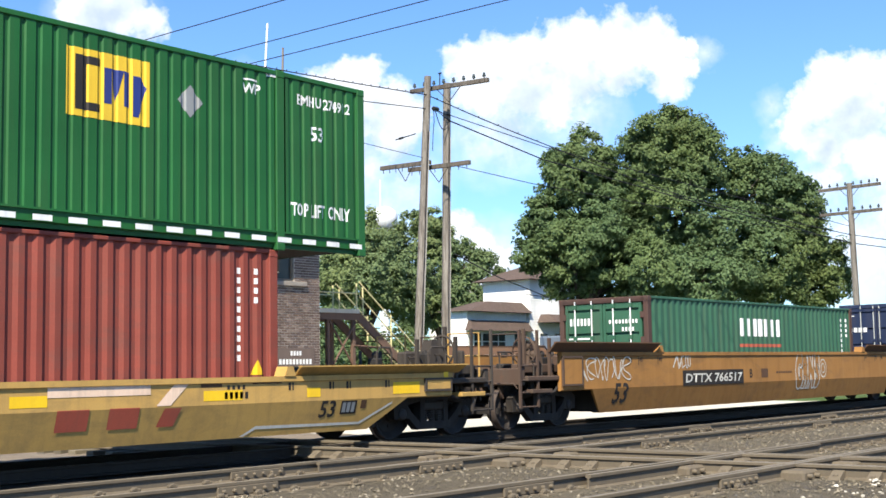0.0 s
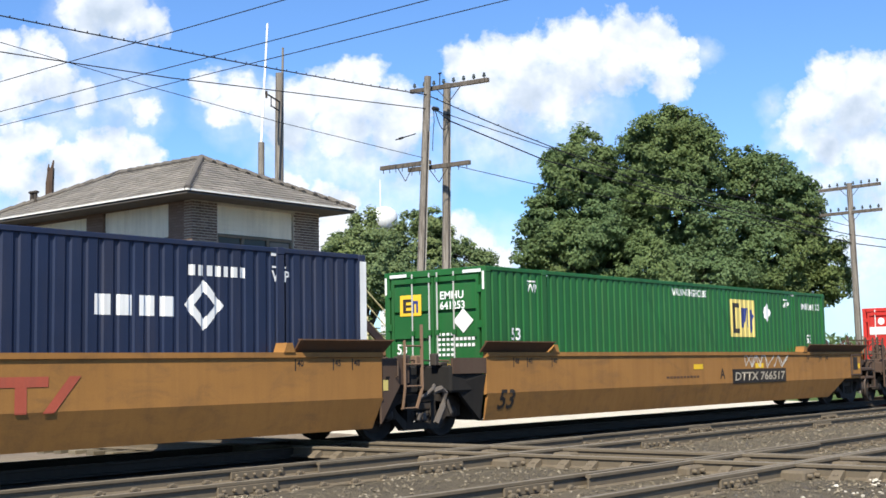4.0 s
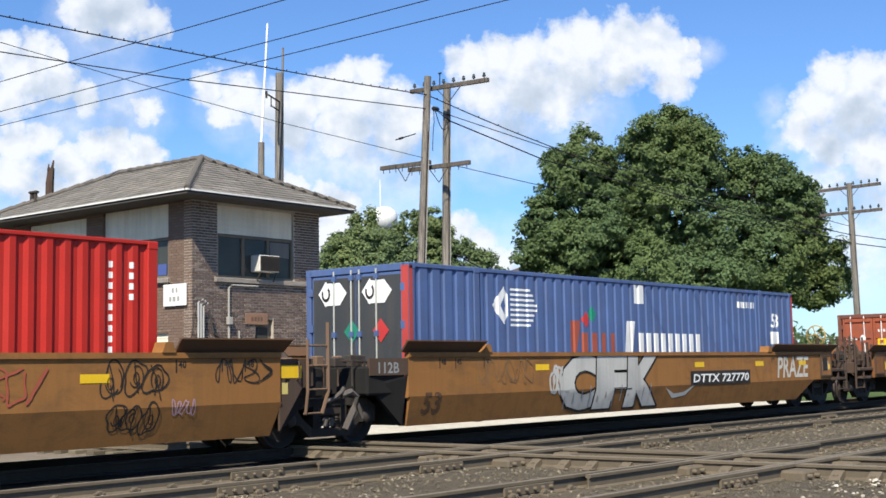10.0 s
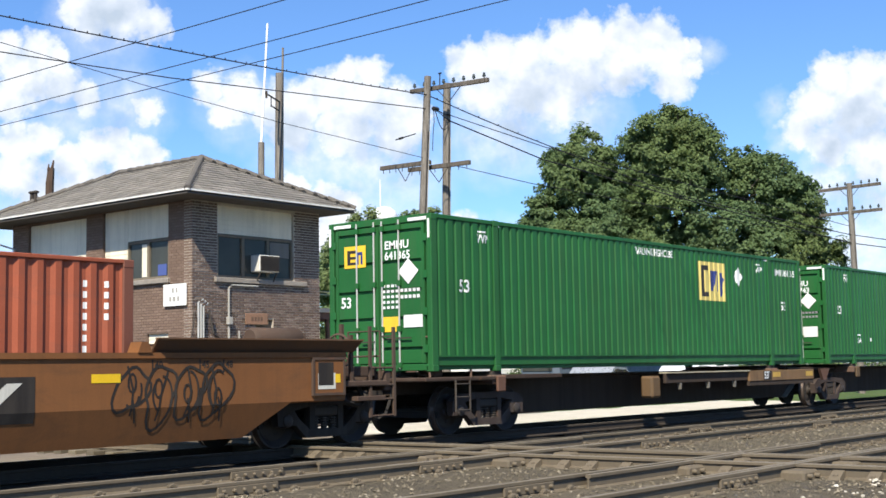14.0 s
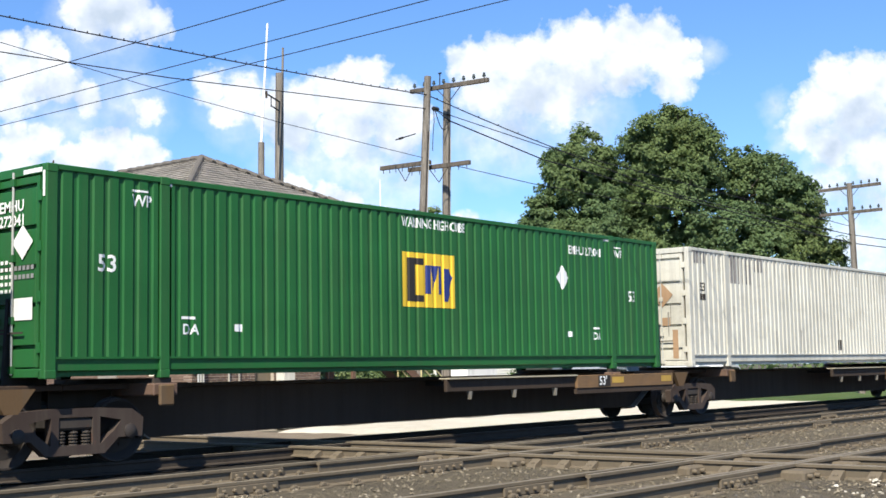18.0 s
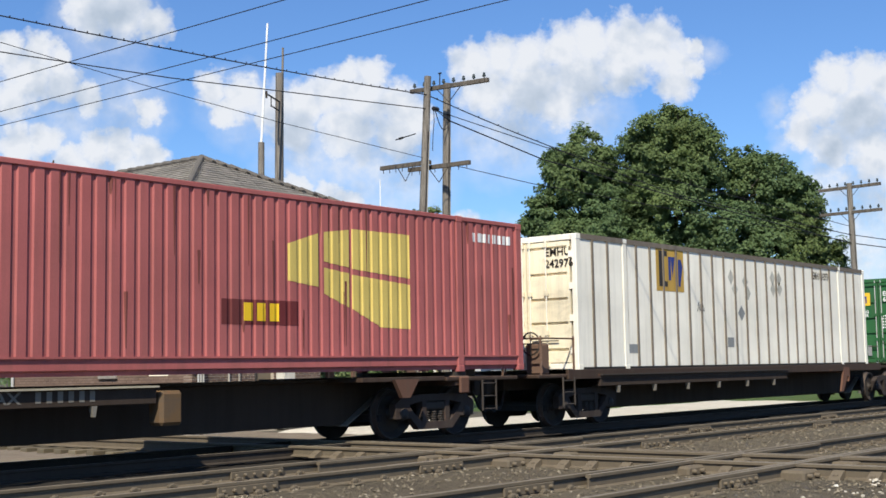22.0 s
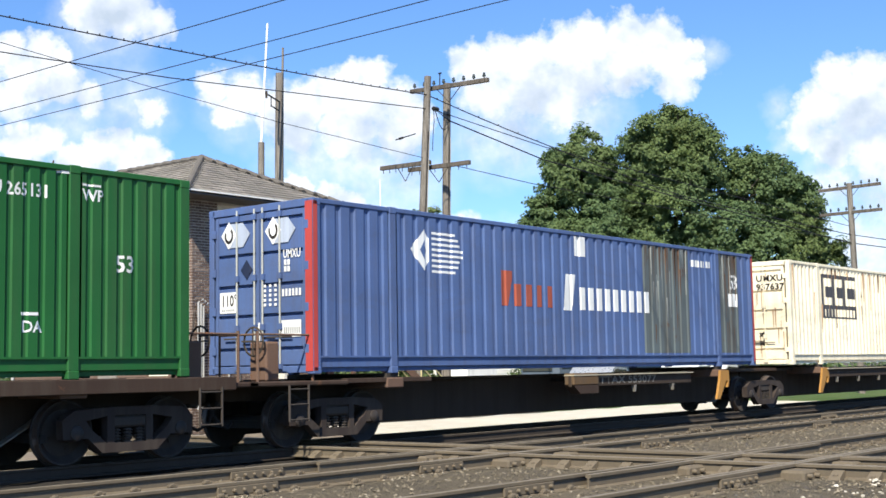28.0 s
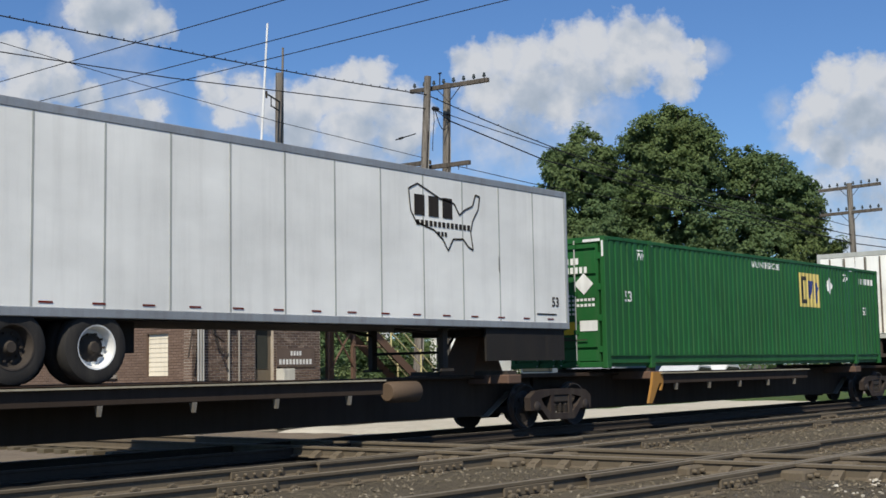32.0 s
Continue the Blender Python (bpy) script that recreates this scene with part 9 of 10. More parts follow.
# ---------- spine cars ----------
SPINEDARK = paint("grimy_spine_black", (0.05, 0.035, 0.026), 0.85, 0.4, 0.35, (0.04, 0.025, 0.016), (0.03, 0.024, 0.018))
SPINE_OLD = paint("worn_brown_spine_paint", (0.05, 0.031, 0.022), 0.7, 0.45, 0.35)
SPINE_YEL = paint("worn_ochre_spine_paint", (0.258, 0.138, 0.0387), 0.6, 0.4, 0.3, stain=0.4)
SPINE_PANEL = paint("faded_ochre_panel", (0.185, 0.108, 0.052), 0.7, 0.45, 0.2, stain=0.4)
SPINE_DULL = paint("dull_ochre_spine_paint", (0.125, 0.075, 0.036), 0.7, 0.5, 0.3, stain=0.5)
PALEEDGE = paint("pale_worn_edge", (0.43, 0.378, 0.275), 0.6, 0.4)
WORNGREY = paint("worn_grey_steel", (0.2, 0.18, 0.15), 0.7, 0.5)
OCHREBRACKET = paint("ochre_bracket_paint", (0.378, 0.189, 0.0473), 0.6, 0.35)
RUSTBRACKET = paint("rust_bracket_paint", (0.13, 0.064, 0.042), 0.7, 0.4)


def spine_car(label, ul, ur, centre, kinds, colour, bracket, sill, number, trucks, box_at=None, legs=("", "")):
    """One platform of a spine car between two truck centres; loads stand on its outriggers. legs: the bracket at each end, "leg", "box" or none."""
    mid = (ul + ur) / 2
    c = rides(thing("spine_car", label, "railway car", group="spine cars"), mid, 0.0)
    h = (ur - ul) / 2
    o = centre - mid
    prof = [(-0.32, 0.26), (0.32, 0.26), (0.32, 1.0), (0.5, 1.02), (0.5, 1.06), (-0.5, 1.06), (-0.5, 1.02), (-0.32, 1.0)]
    body = M()
    body.loft([(-h + 1.7, y, z) for y, z in prof], [(h - 1.7, y, z) for y, z in prof])
    hi = [(-0.32, 0.74), (0.32, 0.74), (0.32, 1.0), (0.5, 1.02), (0.5, 1.06), (-0.5, 1.06), (-0.5, 1.02), (-0.32, 1.0)]
    for s in (-1, 1):
        body.loft([(s * (h - 1.7), y, z) for y, z in prof], [(s * (h - 0.9), y, z) for y, z in hi], 0, False)
        body.loft([(s * (h - 0.9), y, z) for y, z in hi], [(s * (h - 0.05 if kinds[(s + 1) // 2] == "joint" else h + 2.0), y, z) for y, z in hi])
    part("centre_spine", body, SPINEDARK, c, "grimy black box-section spine")
    # Sloping flanges coloured paler than the spine to look sunlit.
    for s in (-1, 1):
        a, b = s * (h - 1.72), s * (h - 0.86)
        part("sloped_flange", M().loft([(a, -0.46, 0.23), (a, 0.46, 0.23), (a, 0.46, 0.258), (a, -0.46, 0.258)], [(b, -0.46, 0.71), (b, 0.46, 0.71), (b, 0.46, 0.738), (b, -0.46, 0.738)]), WORNGREY, c, "sloping flange, pale for sunlight")
    # outriggers under the container's lifting posts
    for s in (-1, 1):
        x = o + s * 6.1
        for side in (-1, 1):
            m = M()
            m.box(x - 0.22, x + 0.22, min(side * 0.3, side * 1.32), max(side * 0.3, side * 1.32), 0.9, 1.08, 0, 0.02)
            part("outrigger", m, RUSTY, c, "cross arm under the load")
            b = M()
            ye, yi = side * 1.4, side * 1.34
            kind = legs[(s + 1) // 2]
            low = 0.8 if kind != "box" else 0.7
            b.loft([(x - 0.26, yi, low), (x + 0.24, yi, low), (x + 0.24, ye, low), (x - 0.26, ye, low)], [(x - 0.2, yi, 1.06), (x + 0.22, yi, 1.06), (x + 0.22, ye, 1.06), (x - 0.2, ye, 1.06)])
            if kind == "leg" and side < 0:
                b.loft([(x - 0.44, yi, 0.36), (x - 0.28, yi, 0.36), (x - 0.28, ye, 0.36), (x - 0.44, ye, 0.36)], [(x - 0.26, yi, 0.8), (x + 0.06, yi, 0.8), (x + 0.06, ye, 0.8), (x - 0.26, ye, 0.8)])
                b.loft([(x + 0.12, yi, 0.64), (x + 0.17, yi, 0.64), (x + 0.17, ye, 0.64), (x + 0.12, ye, 0.64)], [(x + 0.17, yi, 0.8), (x + 0.24, yi, 0.8), (x + 0.24, ye, 0.8), (x + 0.17, ye, 0.8)])
            if number:
                b = M().box(x - 0.16, x + 0.1, min(yi, ye), max(yi, ye), 0.76, 1.06, 0, 0.02)
            if kind or number:
                part("pedestal", b, WORNGREY if kind == "box" and bracket is OCHREBRACKET else bracket, c, "bent side bracket under the container")
        part("rest_pad", M().box(x - 0.15, x + 0.15, -1.25, 1.25, 1.06, 1.155), GRIME, c)
    # side sills
    for a, b in sill:
        for side in (-1, 1):
            m = M()
            y0, y1 = min(side * 1.38, side * 1.3), max(side * 1.38, side * 1.3)
            m.box(o + a, o + b, y0, y1, 0.79, 1.02, 0, 0.01)
            part("side_sill", m, SPINEDARK, c, "narrow grimy side sill")
            if colour is SPINE_OLD and bracket is RUSTBRACKET:
                part("deck_beam", M().box(o - 8.6, o + 8.9, y0 + side * 0.012, y1 + side * 0.012, 0.95, 1.15, 0, 0.01), SPINE_OLD, c, "rusty brown deck beam")
            part("sill_edge", M().box(o + a, o + b, min(side * 1.45, side * 1.2), max(side * 1.45, side * 1.2), 1.02, 1.045), PALEEDGE if colour is not SPINE_OLD else GRIME, c, "worn top edge")
            n = max(1, int((b - a) / 1.4))
            for k in range(n):
                x = o + a + (b - a) * (k + 0.5) / n
                part("gusset", M().along_y([(x - 0.045, 0.79), (x + 0.045, 0.79), (x + 0.02, 0.64), (x - 0.01, 0.64)], y0, y1), WORNGREY, c)
                if side < 0:
                    part("cross_tie", M().box(x - 0.05, x + 0.05, -1.3, 1.3, 0.9, 0.98), BLACK, c)
    if box_at is not None:
        part("equipment_box", M().box(o + box_at, o + box_at + 0.4, -1.42, -1.1, 0.47, 0.97, 0, 0.05), SPINE_DULL, c, "dull tan steel equipment box")
    if number:
        x0, x1, xn, *refl = number
        part("step_box", M().box(o + x0, o + x1, -1.44, -1.37, 0.76, 1.03, 0, 0.01), SPINE_PANEL, c, "dull ochre side panel")
        part("step_edge", M().box(o + x0, o + x1, -1.42, -1.35, 0.65, 0.755), SPINEDARK, c)
        fs = Side([(-12, 0), (12, 0)], -1.44)
        mark("lettering", letters("53'", o + xn + 0.04, 0.82, 0.18), fs, WHITE, c, "white number fifty-three")
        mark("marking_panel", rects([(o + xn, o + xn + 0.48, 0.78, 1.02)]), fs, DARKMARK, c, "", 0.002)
        mark("reflector", rects([(o + r0, o + r0 + 0.47, 0.85, 0.98) for r0 in refl]), fs, YLOGO, c, "yellow reflective strip")
    for k, s in ((0, -1), (1, 1)):
        kind = kinds[k]
        x = s * h
        d = M()
        wd = 1.3 if kind == "end" else 0.75
        d.box(min(x, x - s * 2.2), max(x, x - s * 2.2), -wd, wd, 1.0, 1.08, 0, 0.01)
        part("end_deck", d, SPINE_OLD, c, "grimy end deck")
        if number and s > 0:
            part("corner_bracket", M().along_y([(x - 1.5, 1.04), (x - 0.85, 1.04), (x - 1.1, 0.72), (x - 1.3, 0.72)], -1.42, -1.34), bracket, c, "bent corner bracket")
        if kind == "end":
            part("end_platform", M().box(min(x, x + s * 2.2), max(x, x + s * 2.2), -1.35, 1.35, 0.98, 1.06, 0, 0.02), SPINE_OLD, c, "end platform with footboards")
            ladder(c, x + s * 1.2, -1.4, 0.42, 1.0, GRIME)
            coupler(c, x + s * 2.35, s)
            hb = M()
            for xx in (0.7, 1.9):
                hb.rod((x + s * xx, -1.2, 1.05), (x + s * xx, -1.2, 1.85), 0.025)
            hb.rod((x + s * 0.7, -1.2, 1.8), (x + s * 1.9, -1.2, 1.8), 0.02).rod((x + s * 1.9, -1.2, 1.8), (x + s * 1.9, -0.3, 1.8), 0.02).rod((x + s * 1.9, -0.3, 1.05), (x + s * 1.9, -0.3, 1.8), 0.02)
            part("handrail", hb, RUSTY, c, "end handrail")
            part("gear_box", M().box(x + s * 1.3 - 0.15, x + s * 1.3 + 0.15, -0.9, -0.5, 1.06, 1.7, 0, 0.03), RUSTY, c, "rusty brake housing")
            bw = M().lathe([(0.22, 0), (0.25, 0.015), (0.22, 0.03)], (x + s * 1.55, -0.7, 1.7), "x", 16)
            for q in range(4):
                bw.rod((x + s * 1.55, -0.7, 1.7), (x + s * 1.55, -0.7 + 0.23 * math.cos(q * 1.571), 1.7 + 0.23 * math.sin(q * 1.571)), 0.013)
            part("brake_wheel", bw, GRIME, c, "hand-brake wheel")
    for x in trucks:
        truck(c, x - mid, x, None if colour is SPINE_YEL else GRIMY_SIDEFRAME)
    return c


# five-unit car, then a three-unit and the front of another; truck places along the train
T = [171.3, 187.85, 205.5, 222.95, 240.63, 256.9]
LOADS = [177.44, 195.37, 212.93, 230.6, 251.3]
for k in range(5):
    kinds = ("end" if k == 0 else "joint", "end" if k == 4 else "joint")
    sc = spine_car("ochre spine car platform with grimy black spine", T[k], T[k + 1], LOADS[k], kinds, SPINE_YEL, SPINE_DULL if k in (1, 2, 3) else RUSTBRACKET,
              [(0.2, 4.4)] if k < 4 else [(-5.1, -0.95)], (4.4, 8.4, 5.2, 5.75, 7.85) if k < 4 else (-8.0, -5.16, -5.92, -7.18), [T[k]] + ([T[k + 1]] if k == 4 else []), {0: -0.5, 4: -0.9}.get(k))
    if k == 4:
        x = LOADS[4] - (T[4] + T[5]) / 2
        fs = Side([(-12, 0), (12, 0)], -1.38)
        mark("lettering", wide_letters("TTAX", x - 3.85, x - 3.1, 0.85, 0.15, 0.03), fs, WORNGREY, sc, "grey reporting marks")
        mark("number_bars", bars(x - 2.9, x - 1.9, 0.85, 1.0, 6, 0.5), fs, WORNGREY, sc)
    if k == 2:
        x = 205.1 - (T[2] + T[3]) / 2
        hs = part("hitch_stand", M().along_y([(x - 0.34, 1.06), (x + 0.34, 1.06), (x + 0.3, 2.2), (x + 0.1, 2.29), (x - 0.28, 2.27)], -0.46, -0.4).along_y([(x - 0.34, 1.06), (x + 0.34, 1.06), (x + 0.3, 2.2), (x + 0.1, 2.29), (x - 0.28, 2.27)], 0.4, 0.46), BLACK, sc, "black folding hitch stand")
        part("hitch_head", M().box(x - 0.2, x + 0.26, -0.4, 0.4, 1.75, 2.12, 0, 0.03), RUSTY, hs, "rusty hitch plate")
        part("brace", M().rod((x - 0.2, -0.38, 1.1), (x + 0.1, -0.38, 1.8), 0.05).rod((x - 0.2, 0.38, 1.1), (x + 0.1, 0.38, 1.8), 0.05), BLACK, hs)
T2 = [262.0, 279.75, 298.2, 315.9]
LOADS2 = [269.42, 290.2, 308.7]
for k in range(3):
    spine_car("rusty brown spine car platform", T2[k], T2[k + 1], LOADS2[k], ("end" if k == 0 else "joint", "end" if k == 2 else "joint"), SPINE_OLD, RUSTBRACKET,
              [(-7.4, 2.0)], None, [T2[k]] + ([T2[k + 1]] if k == 2 else []), None, (("", "leg"), ("leg", "box"), ("leg", ""))[k])
T3 = [320.1, 336.47, 353.78, 370.75, 388.5, 405.1]
LOADS3 = [327.4, 345.85, 362.7, 380.3, 398.0]
for k in range(5):
    sc = spine_car("grimy spine car platform with ochre brackets", T3[k], T3[k + 1], LOADS3[k], ("end" if k == 0 else "joint", "joint"), SPINE_DULL, OCHREBRACKET,
              [(-0.71, 4.4)] if k == 0 else [(-6.0, 2.2)], None, [T3[k]], None, (("", "leg"), ("leg", "box"), ("leg", ""), ("leg", ""), ("leg", ""))[k])
    if k == 0:
        x = LOADS3[0] - (T3[0] + T3[1]) / 2
        part("equipment_box", M().box(x - 0.7, x + 0.25, -1.44, -1.2, 0.83, 1.07, 0, 0.015), SPINE_DULL, sc, "dull ochre box")
        part("equipment_tray", M().loft([(x - 0.45, -1.43, 0.65), (x + 0.25, -1.43, 0.65), (x + 0.25, -1.2, 0.65), (x - 0.45, -1.2, 0.65)], [(x - 0.7, -1.43, 0.825), (x + 0.25, -1.43, 0.825), (x + 0.25, -1.2, 0.825), (x - 0.7, -1.2, 0.825)]), SPINE_OLD, sc, "dark tapered tray")
        mark("lettering", wide_letters("TTAX 553077", x + 0.36, x + 2.76, 0.84, 0.16, 0.03), Side([(-12, 0), (12, 0)], -1.38), WORNGREY, sc, "grey reporting marks")

# ---------- loads on the spine cars ----------
ZS = 1.165
green53("green container with yellow logo and white diamond", 177.44, ZS, "high", GREEN, "641365")
green53("bright green container with central yellow logo", 195.37, ZS, "mid", GREEN, "271743")
green53("bright green container with central yellow logo", 212.93, ZS, "mid", GREEN, "272041")
c, s = big53("pale grey fluted container with dark scraped bars", 230.6, ZS, PALE, 0.25)
o = -8.077
mark("scraped_bars", bars(o + 0.3, o + 0.95, 2.52, 2.82, 4, 0.45), s, SCRAPE, c, "dark scraped upright bars")
mark("scraped_bars", bars(o + 2.25, o + 3.5, 2.1, 2.84, 6, 0.42), s, SCRAPE, c, "dark scraped upright bars")
mark("scraped_bars", bars(o + 3.6, o + 4.2, 2.45, 2.82, 3, 0.42), s, SCRAPE, c)
mark("lettering", letters("53", o + 0.56, 1.85, 0.2), s, DARKMARK, c, "dark number fifty-three")
mark("number_bars", bars(o + 0.56, o + 0.9, 1.62, 1.78, 2), s, DARKMARK, c)
streaks(c, s, 16.154, 2.896, 40, paint("grey_grime", (0.258, 0.241, 0.215), 0.8, 0.3), 304)
mark("stains", bars(o + 9.0, o + 9.4, 0.4, 0.7, 2, 0.35), s, DARKMARK, c)
mark("sticker", rects([(o + 15.6, o + 15.95, 0.5, 0.8)]), s, YELLOWTAPE, c, "yellow sticker")
end_marks("bare_patch", [(-0.75, -0.5, 1.0, 1.2), (-0.95, -0.8, 0.2, 0.9), (-0.35, -0.25, 0.3, 1.1)], o + 0.009, RUSTSTAIN, c, "rust-stained door patches")
m = M()
m.face([(o - 0.004, -0.25, 1.75), (o - 0.004, -0.55, 1.45), (o - 0.004, -0.85, 1.75), (o - 0.004, -0.55, 2.05)])
part("placard", m, RUSTSTAIN, c, "brown diamond placard holder")
c, s = big53("rose-red container with faded yellow emblem", 251.3, ZS, ROSE, 0.245, ROSE)
mark("emblem", flat([[(o + 9.8, 1.5), (o + 10.5, 1.42), (o + 10.5, 2.32), (o + 9.8, 2.1)], [(o + 10.6, 1.32), (o + 11.2, 1.1), (o + 11.2, 1.68), (o + 10.6, 1.75)],
                     [(o + 10.6, 1.85), (o + 11.2, 1.78), (o + 11.2, 2.42), (o + 10.6, 2.34)], [(o + 11.28, 1.08), (o + 12.0, 0.78), (o + 12.76, 0.76), (o + 12.76, 1.55), (o + 11.28, 1.66)],
                     [(o + 11.28, 1.76), (o + 12.76, 1.66), (o + 12.76, 2.44), (o + 11.28, 2.44)]]), s, paint("faded_yellow_emblem", (0.62, 0.47, 0.13), 0.6, 0.3), c, "faded yellow fan emblem")
streaks(c, s, 16.154, 2.896, 40, paint("dark_red_grime", (0.172, 0.0516, 0.043), 0.8, 0.3), 303)
mark("logo_panel", rects([(o + 8.4, o + 10.03, 0.78, 1.17)]), s, paint("dark_red_patch", (0.138, 0.0258, 0.0258), 0.6, 0.3), c, "dark red patch")
mark("logo_shape", bars(o + 8.85, o + 9.65, 0.84, 1.12, 3, 0.75), s, YELLOWTAPE, c, "three yellow blocks", 0.008)
number_bars(c, s, o + 14.6, o + 15.85, 2.45, 0.17, 8)
mark("lettering", letters("53", o + 0.85, 0.78, 0.22), s, paint("chalky_rose_lettering", (0.62, 0.42, 0.4), 0.7, 0.4), c, "pale number fifty-three")
end_marks("emblem", [(0.35, 0.85, 2.1, 2.5)], o - 0.002, YELLOW, c, "small yellow emblem")
end_marks("label_plate", [(-0.75, -0.3, 1.35, 1.55)], o - 0.002, WHITE, c)
end_marks("sticker", [(-1.0, -0.6, 0.6, 1.0)], o - 0.002, YLOGO, c, "worn yellow sticker")
# white panelled container with dark upright posts
c, s = container("off-white panelled container with dark upright seams", 269.42, 1.14, 16.154, 2.591, 2.896, ALUM, ALUM, 0.9, 0.0, True, ALUM, True, None, CREAMC)
DARKPOST = paint("dark_grey_post", (0.17, 0.14, 0.108), 0.6, 0.4)
part("trim_rail", M().box(-7.9, 7.9, -1.306, -1.28, 2.79, 2.9), DARKPOST, c, "taupe trim rail")
part("base_panel", M().box(-7.9, 7.9, -1.286, -1.268, 0.06, 0.34), ALUM, c)
part("base_rail", M().box(-7.9, 7.9, -1.3, -1.26, 0.0, 0.055), BLACK, c, "dark base rail")
for k in range(25):
    x = o + 15.28 - 0.61 * k
    if abs(abs(x) - 6.1) > 0.2:
        part("seam_post", M().box(x - 0.034, x + 0.034, -1.316, -1.283, 0.06, 2.79, 0, 0.008), DARKPOST, c)
        part("seam_lip", M().box(x + 0.036, x + 0.052, -1.298, -1.283, 0.06, 2.79), BLACK, c)
square_logo(c, Side([(-9, 0), (9, 0)], -1.2835), o + 3.37, o + 4.68, 1.8, 2.85, YLOGO)
mark("placard", diamond(o + 7.68, 1.37, 0.2, 0.2), Side([(-9, 0), (9, 0)], -1.2835), GREYMARK, c)
for code, a, b in (("EMHU", 12.3, 12.78), ("242976", 12.9, 13.4)):
    mark("lettering", wide_letters(code, o + a, o + b, 2.46, 0.2), Side([(-9, 0), (9, 0)], -1.2835), DARKMARK, c, "dark container code")
mark("patch", rects([(o + 6.85, o + 7.2, 0.5, 0.74), (o + 1.9, o + 2.5, 0.35, 0.55)]), Side([(-9, 0), (9, 0)], -1.2835), GREYMARK, c)
mark("graffiti", scribble(o + 5.3, o + 5.65, 1.35, 1.6, 91, 0.014, 3), Side([(-9, 0), (9, 0)], -1.2835), DARKMARK, c)
end_letters("EMHU", o - 0.002, -0.5, 2.45, 0.17, DARKMARK, c, "dark owner code")
end_letters("242976", o - 0.002, -0.5, 2.2, 0.17, DARKMARK, c, "dark container number")
end_marks("logo_panel", [(0.7, 1.1, 2.0, 2.45)], o - 0.002, YLOGO, c)
FLATSIDE = Side([(-9, 0), (9, 0)], -1.2835)
for x, z in ((7.15, 2.28), (7.35, 1.98), (7.95, 2.2), (8.08, 1.9), (9.6, 2.36), (9.62, 2.06), (10.0, 2.36), (10.02, 2.08)):
    mark("old_logo_trace", diamond(o + x, z, 0.17, 0.2), FLATSIDE, paint("ghost_grey_trace", (0.516, 0.499, 0.43), 0.6, 0.5, stain=0.4), c, "faint grey trace of a removed sign")
green53("faded green container with large yellow logo", 290.2, ZS, "large", GREEN2, "634756")
green53("green container with central yellow logo and white diamond", 308.7, ZS, "mid", GREEN, "265131")
stacktrain("blue container with worn grey panels and red corners", 327.4, ZS, BLUE, True)
c, s = big53("cream fluted container with dark square logo panel", 345.85, ZS, CREAMC, 0.265, CREAMC, 0.042)
streaks(c, s, 16.154, 2.896, 60, RUSTSTAIN, 302)
streaks(c, s, 16.154, 2.896, 24, paint("brown_rust_run", (0.112, 0.0602, 0.0344), 0.8, 0.4), 312, 2.2)
part("rusty_post", M().box(6.03, 6.17, -1.318, -1.29, 0.1, 2.86, 0, 0.01), paint("rusted_cream_post", (0.344, 0.258, 0.172), 0.75, 0.6, 0.9, (0.2, 0.11, 0.06), stain=0.5), c, "rust-browned lifting post")
mark("logo_panel", rects([(o + 2.27, o + 4.82, 1.33, 2.62)]), s, paint("charcoal_logo", (0.0516, 0.0516, 0.0602), 0.5, 0.3), c, "dark square logo panel")
for a, b in ((2.34, 3.05), (3.15, 3.85), (3.95, 4.75)):
    mark("logo_shape", rects([(o + a, o + b, 1.72, 2.5)]), s, CREAMC, c, "cream logo block", 0.008)
    mark("logo_shape", rects([(o + a + 0.2, o + b - 0.04, 1.94, 2.26)]), s, MATS["charcoal_logo"], c, "dark inset block", 0.012)
mark("logo_shape", bars(o + 2.4, o + 4.78, 1.38, 1.6, 10, 0.6), s, CREAMC, c, "row of cream blocks", 0.008)
mark("number_bars", bars(o + 12.4, o + 13.5, 2.38, 2.56, 7), s, DARKMARK, c)
end_letters("UMXU", o - 0.002, -0.3, 2.34, 0.17, DARKMARK, c, "dark owner code", 1.15)
end_letters("937637", o - 0.002, -0.3, 2.1, 0.17, DARKMARK, c, "dark container number", 1.15)
end_marks("logo_panel", [(0.75, 1.1, 2.05, 2.5)], o - 0.002, LOGODARK, c)
for yy in (0.25, -0.45):
    for zz in (0.62, 0.85):
        m = M()
        m.face([(o - 0.003, yy + 0.14 * (1 if k % 2 else 0.5) * math.cos(k * 0.628), zz + 0.1 * (1 if k % 2 else 0.5) * math.sin(k * 0.628)) for k in range(10)])
        part("star_mark", m, DARKMARK, c)
green53("green container with yellow logo, white diamond", 380.3, ZS, "high")

# ---------- highway trailers ----------
TRAILERWHITE = paint("white_trailer_panel", (0.9, 0.89, 0.84), 0.35, 0.12)
GREYRAIL = paint("grey_rub_rail", (0.378, 0.387, 0.396), 0.4, 0.3, metal=0.4)
TREAD = paint("tyre_rubber", (0.0301, 0.0284, 0.0275), 0.85, 0.5)


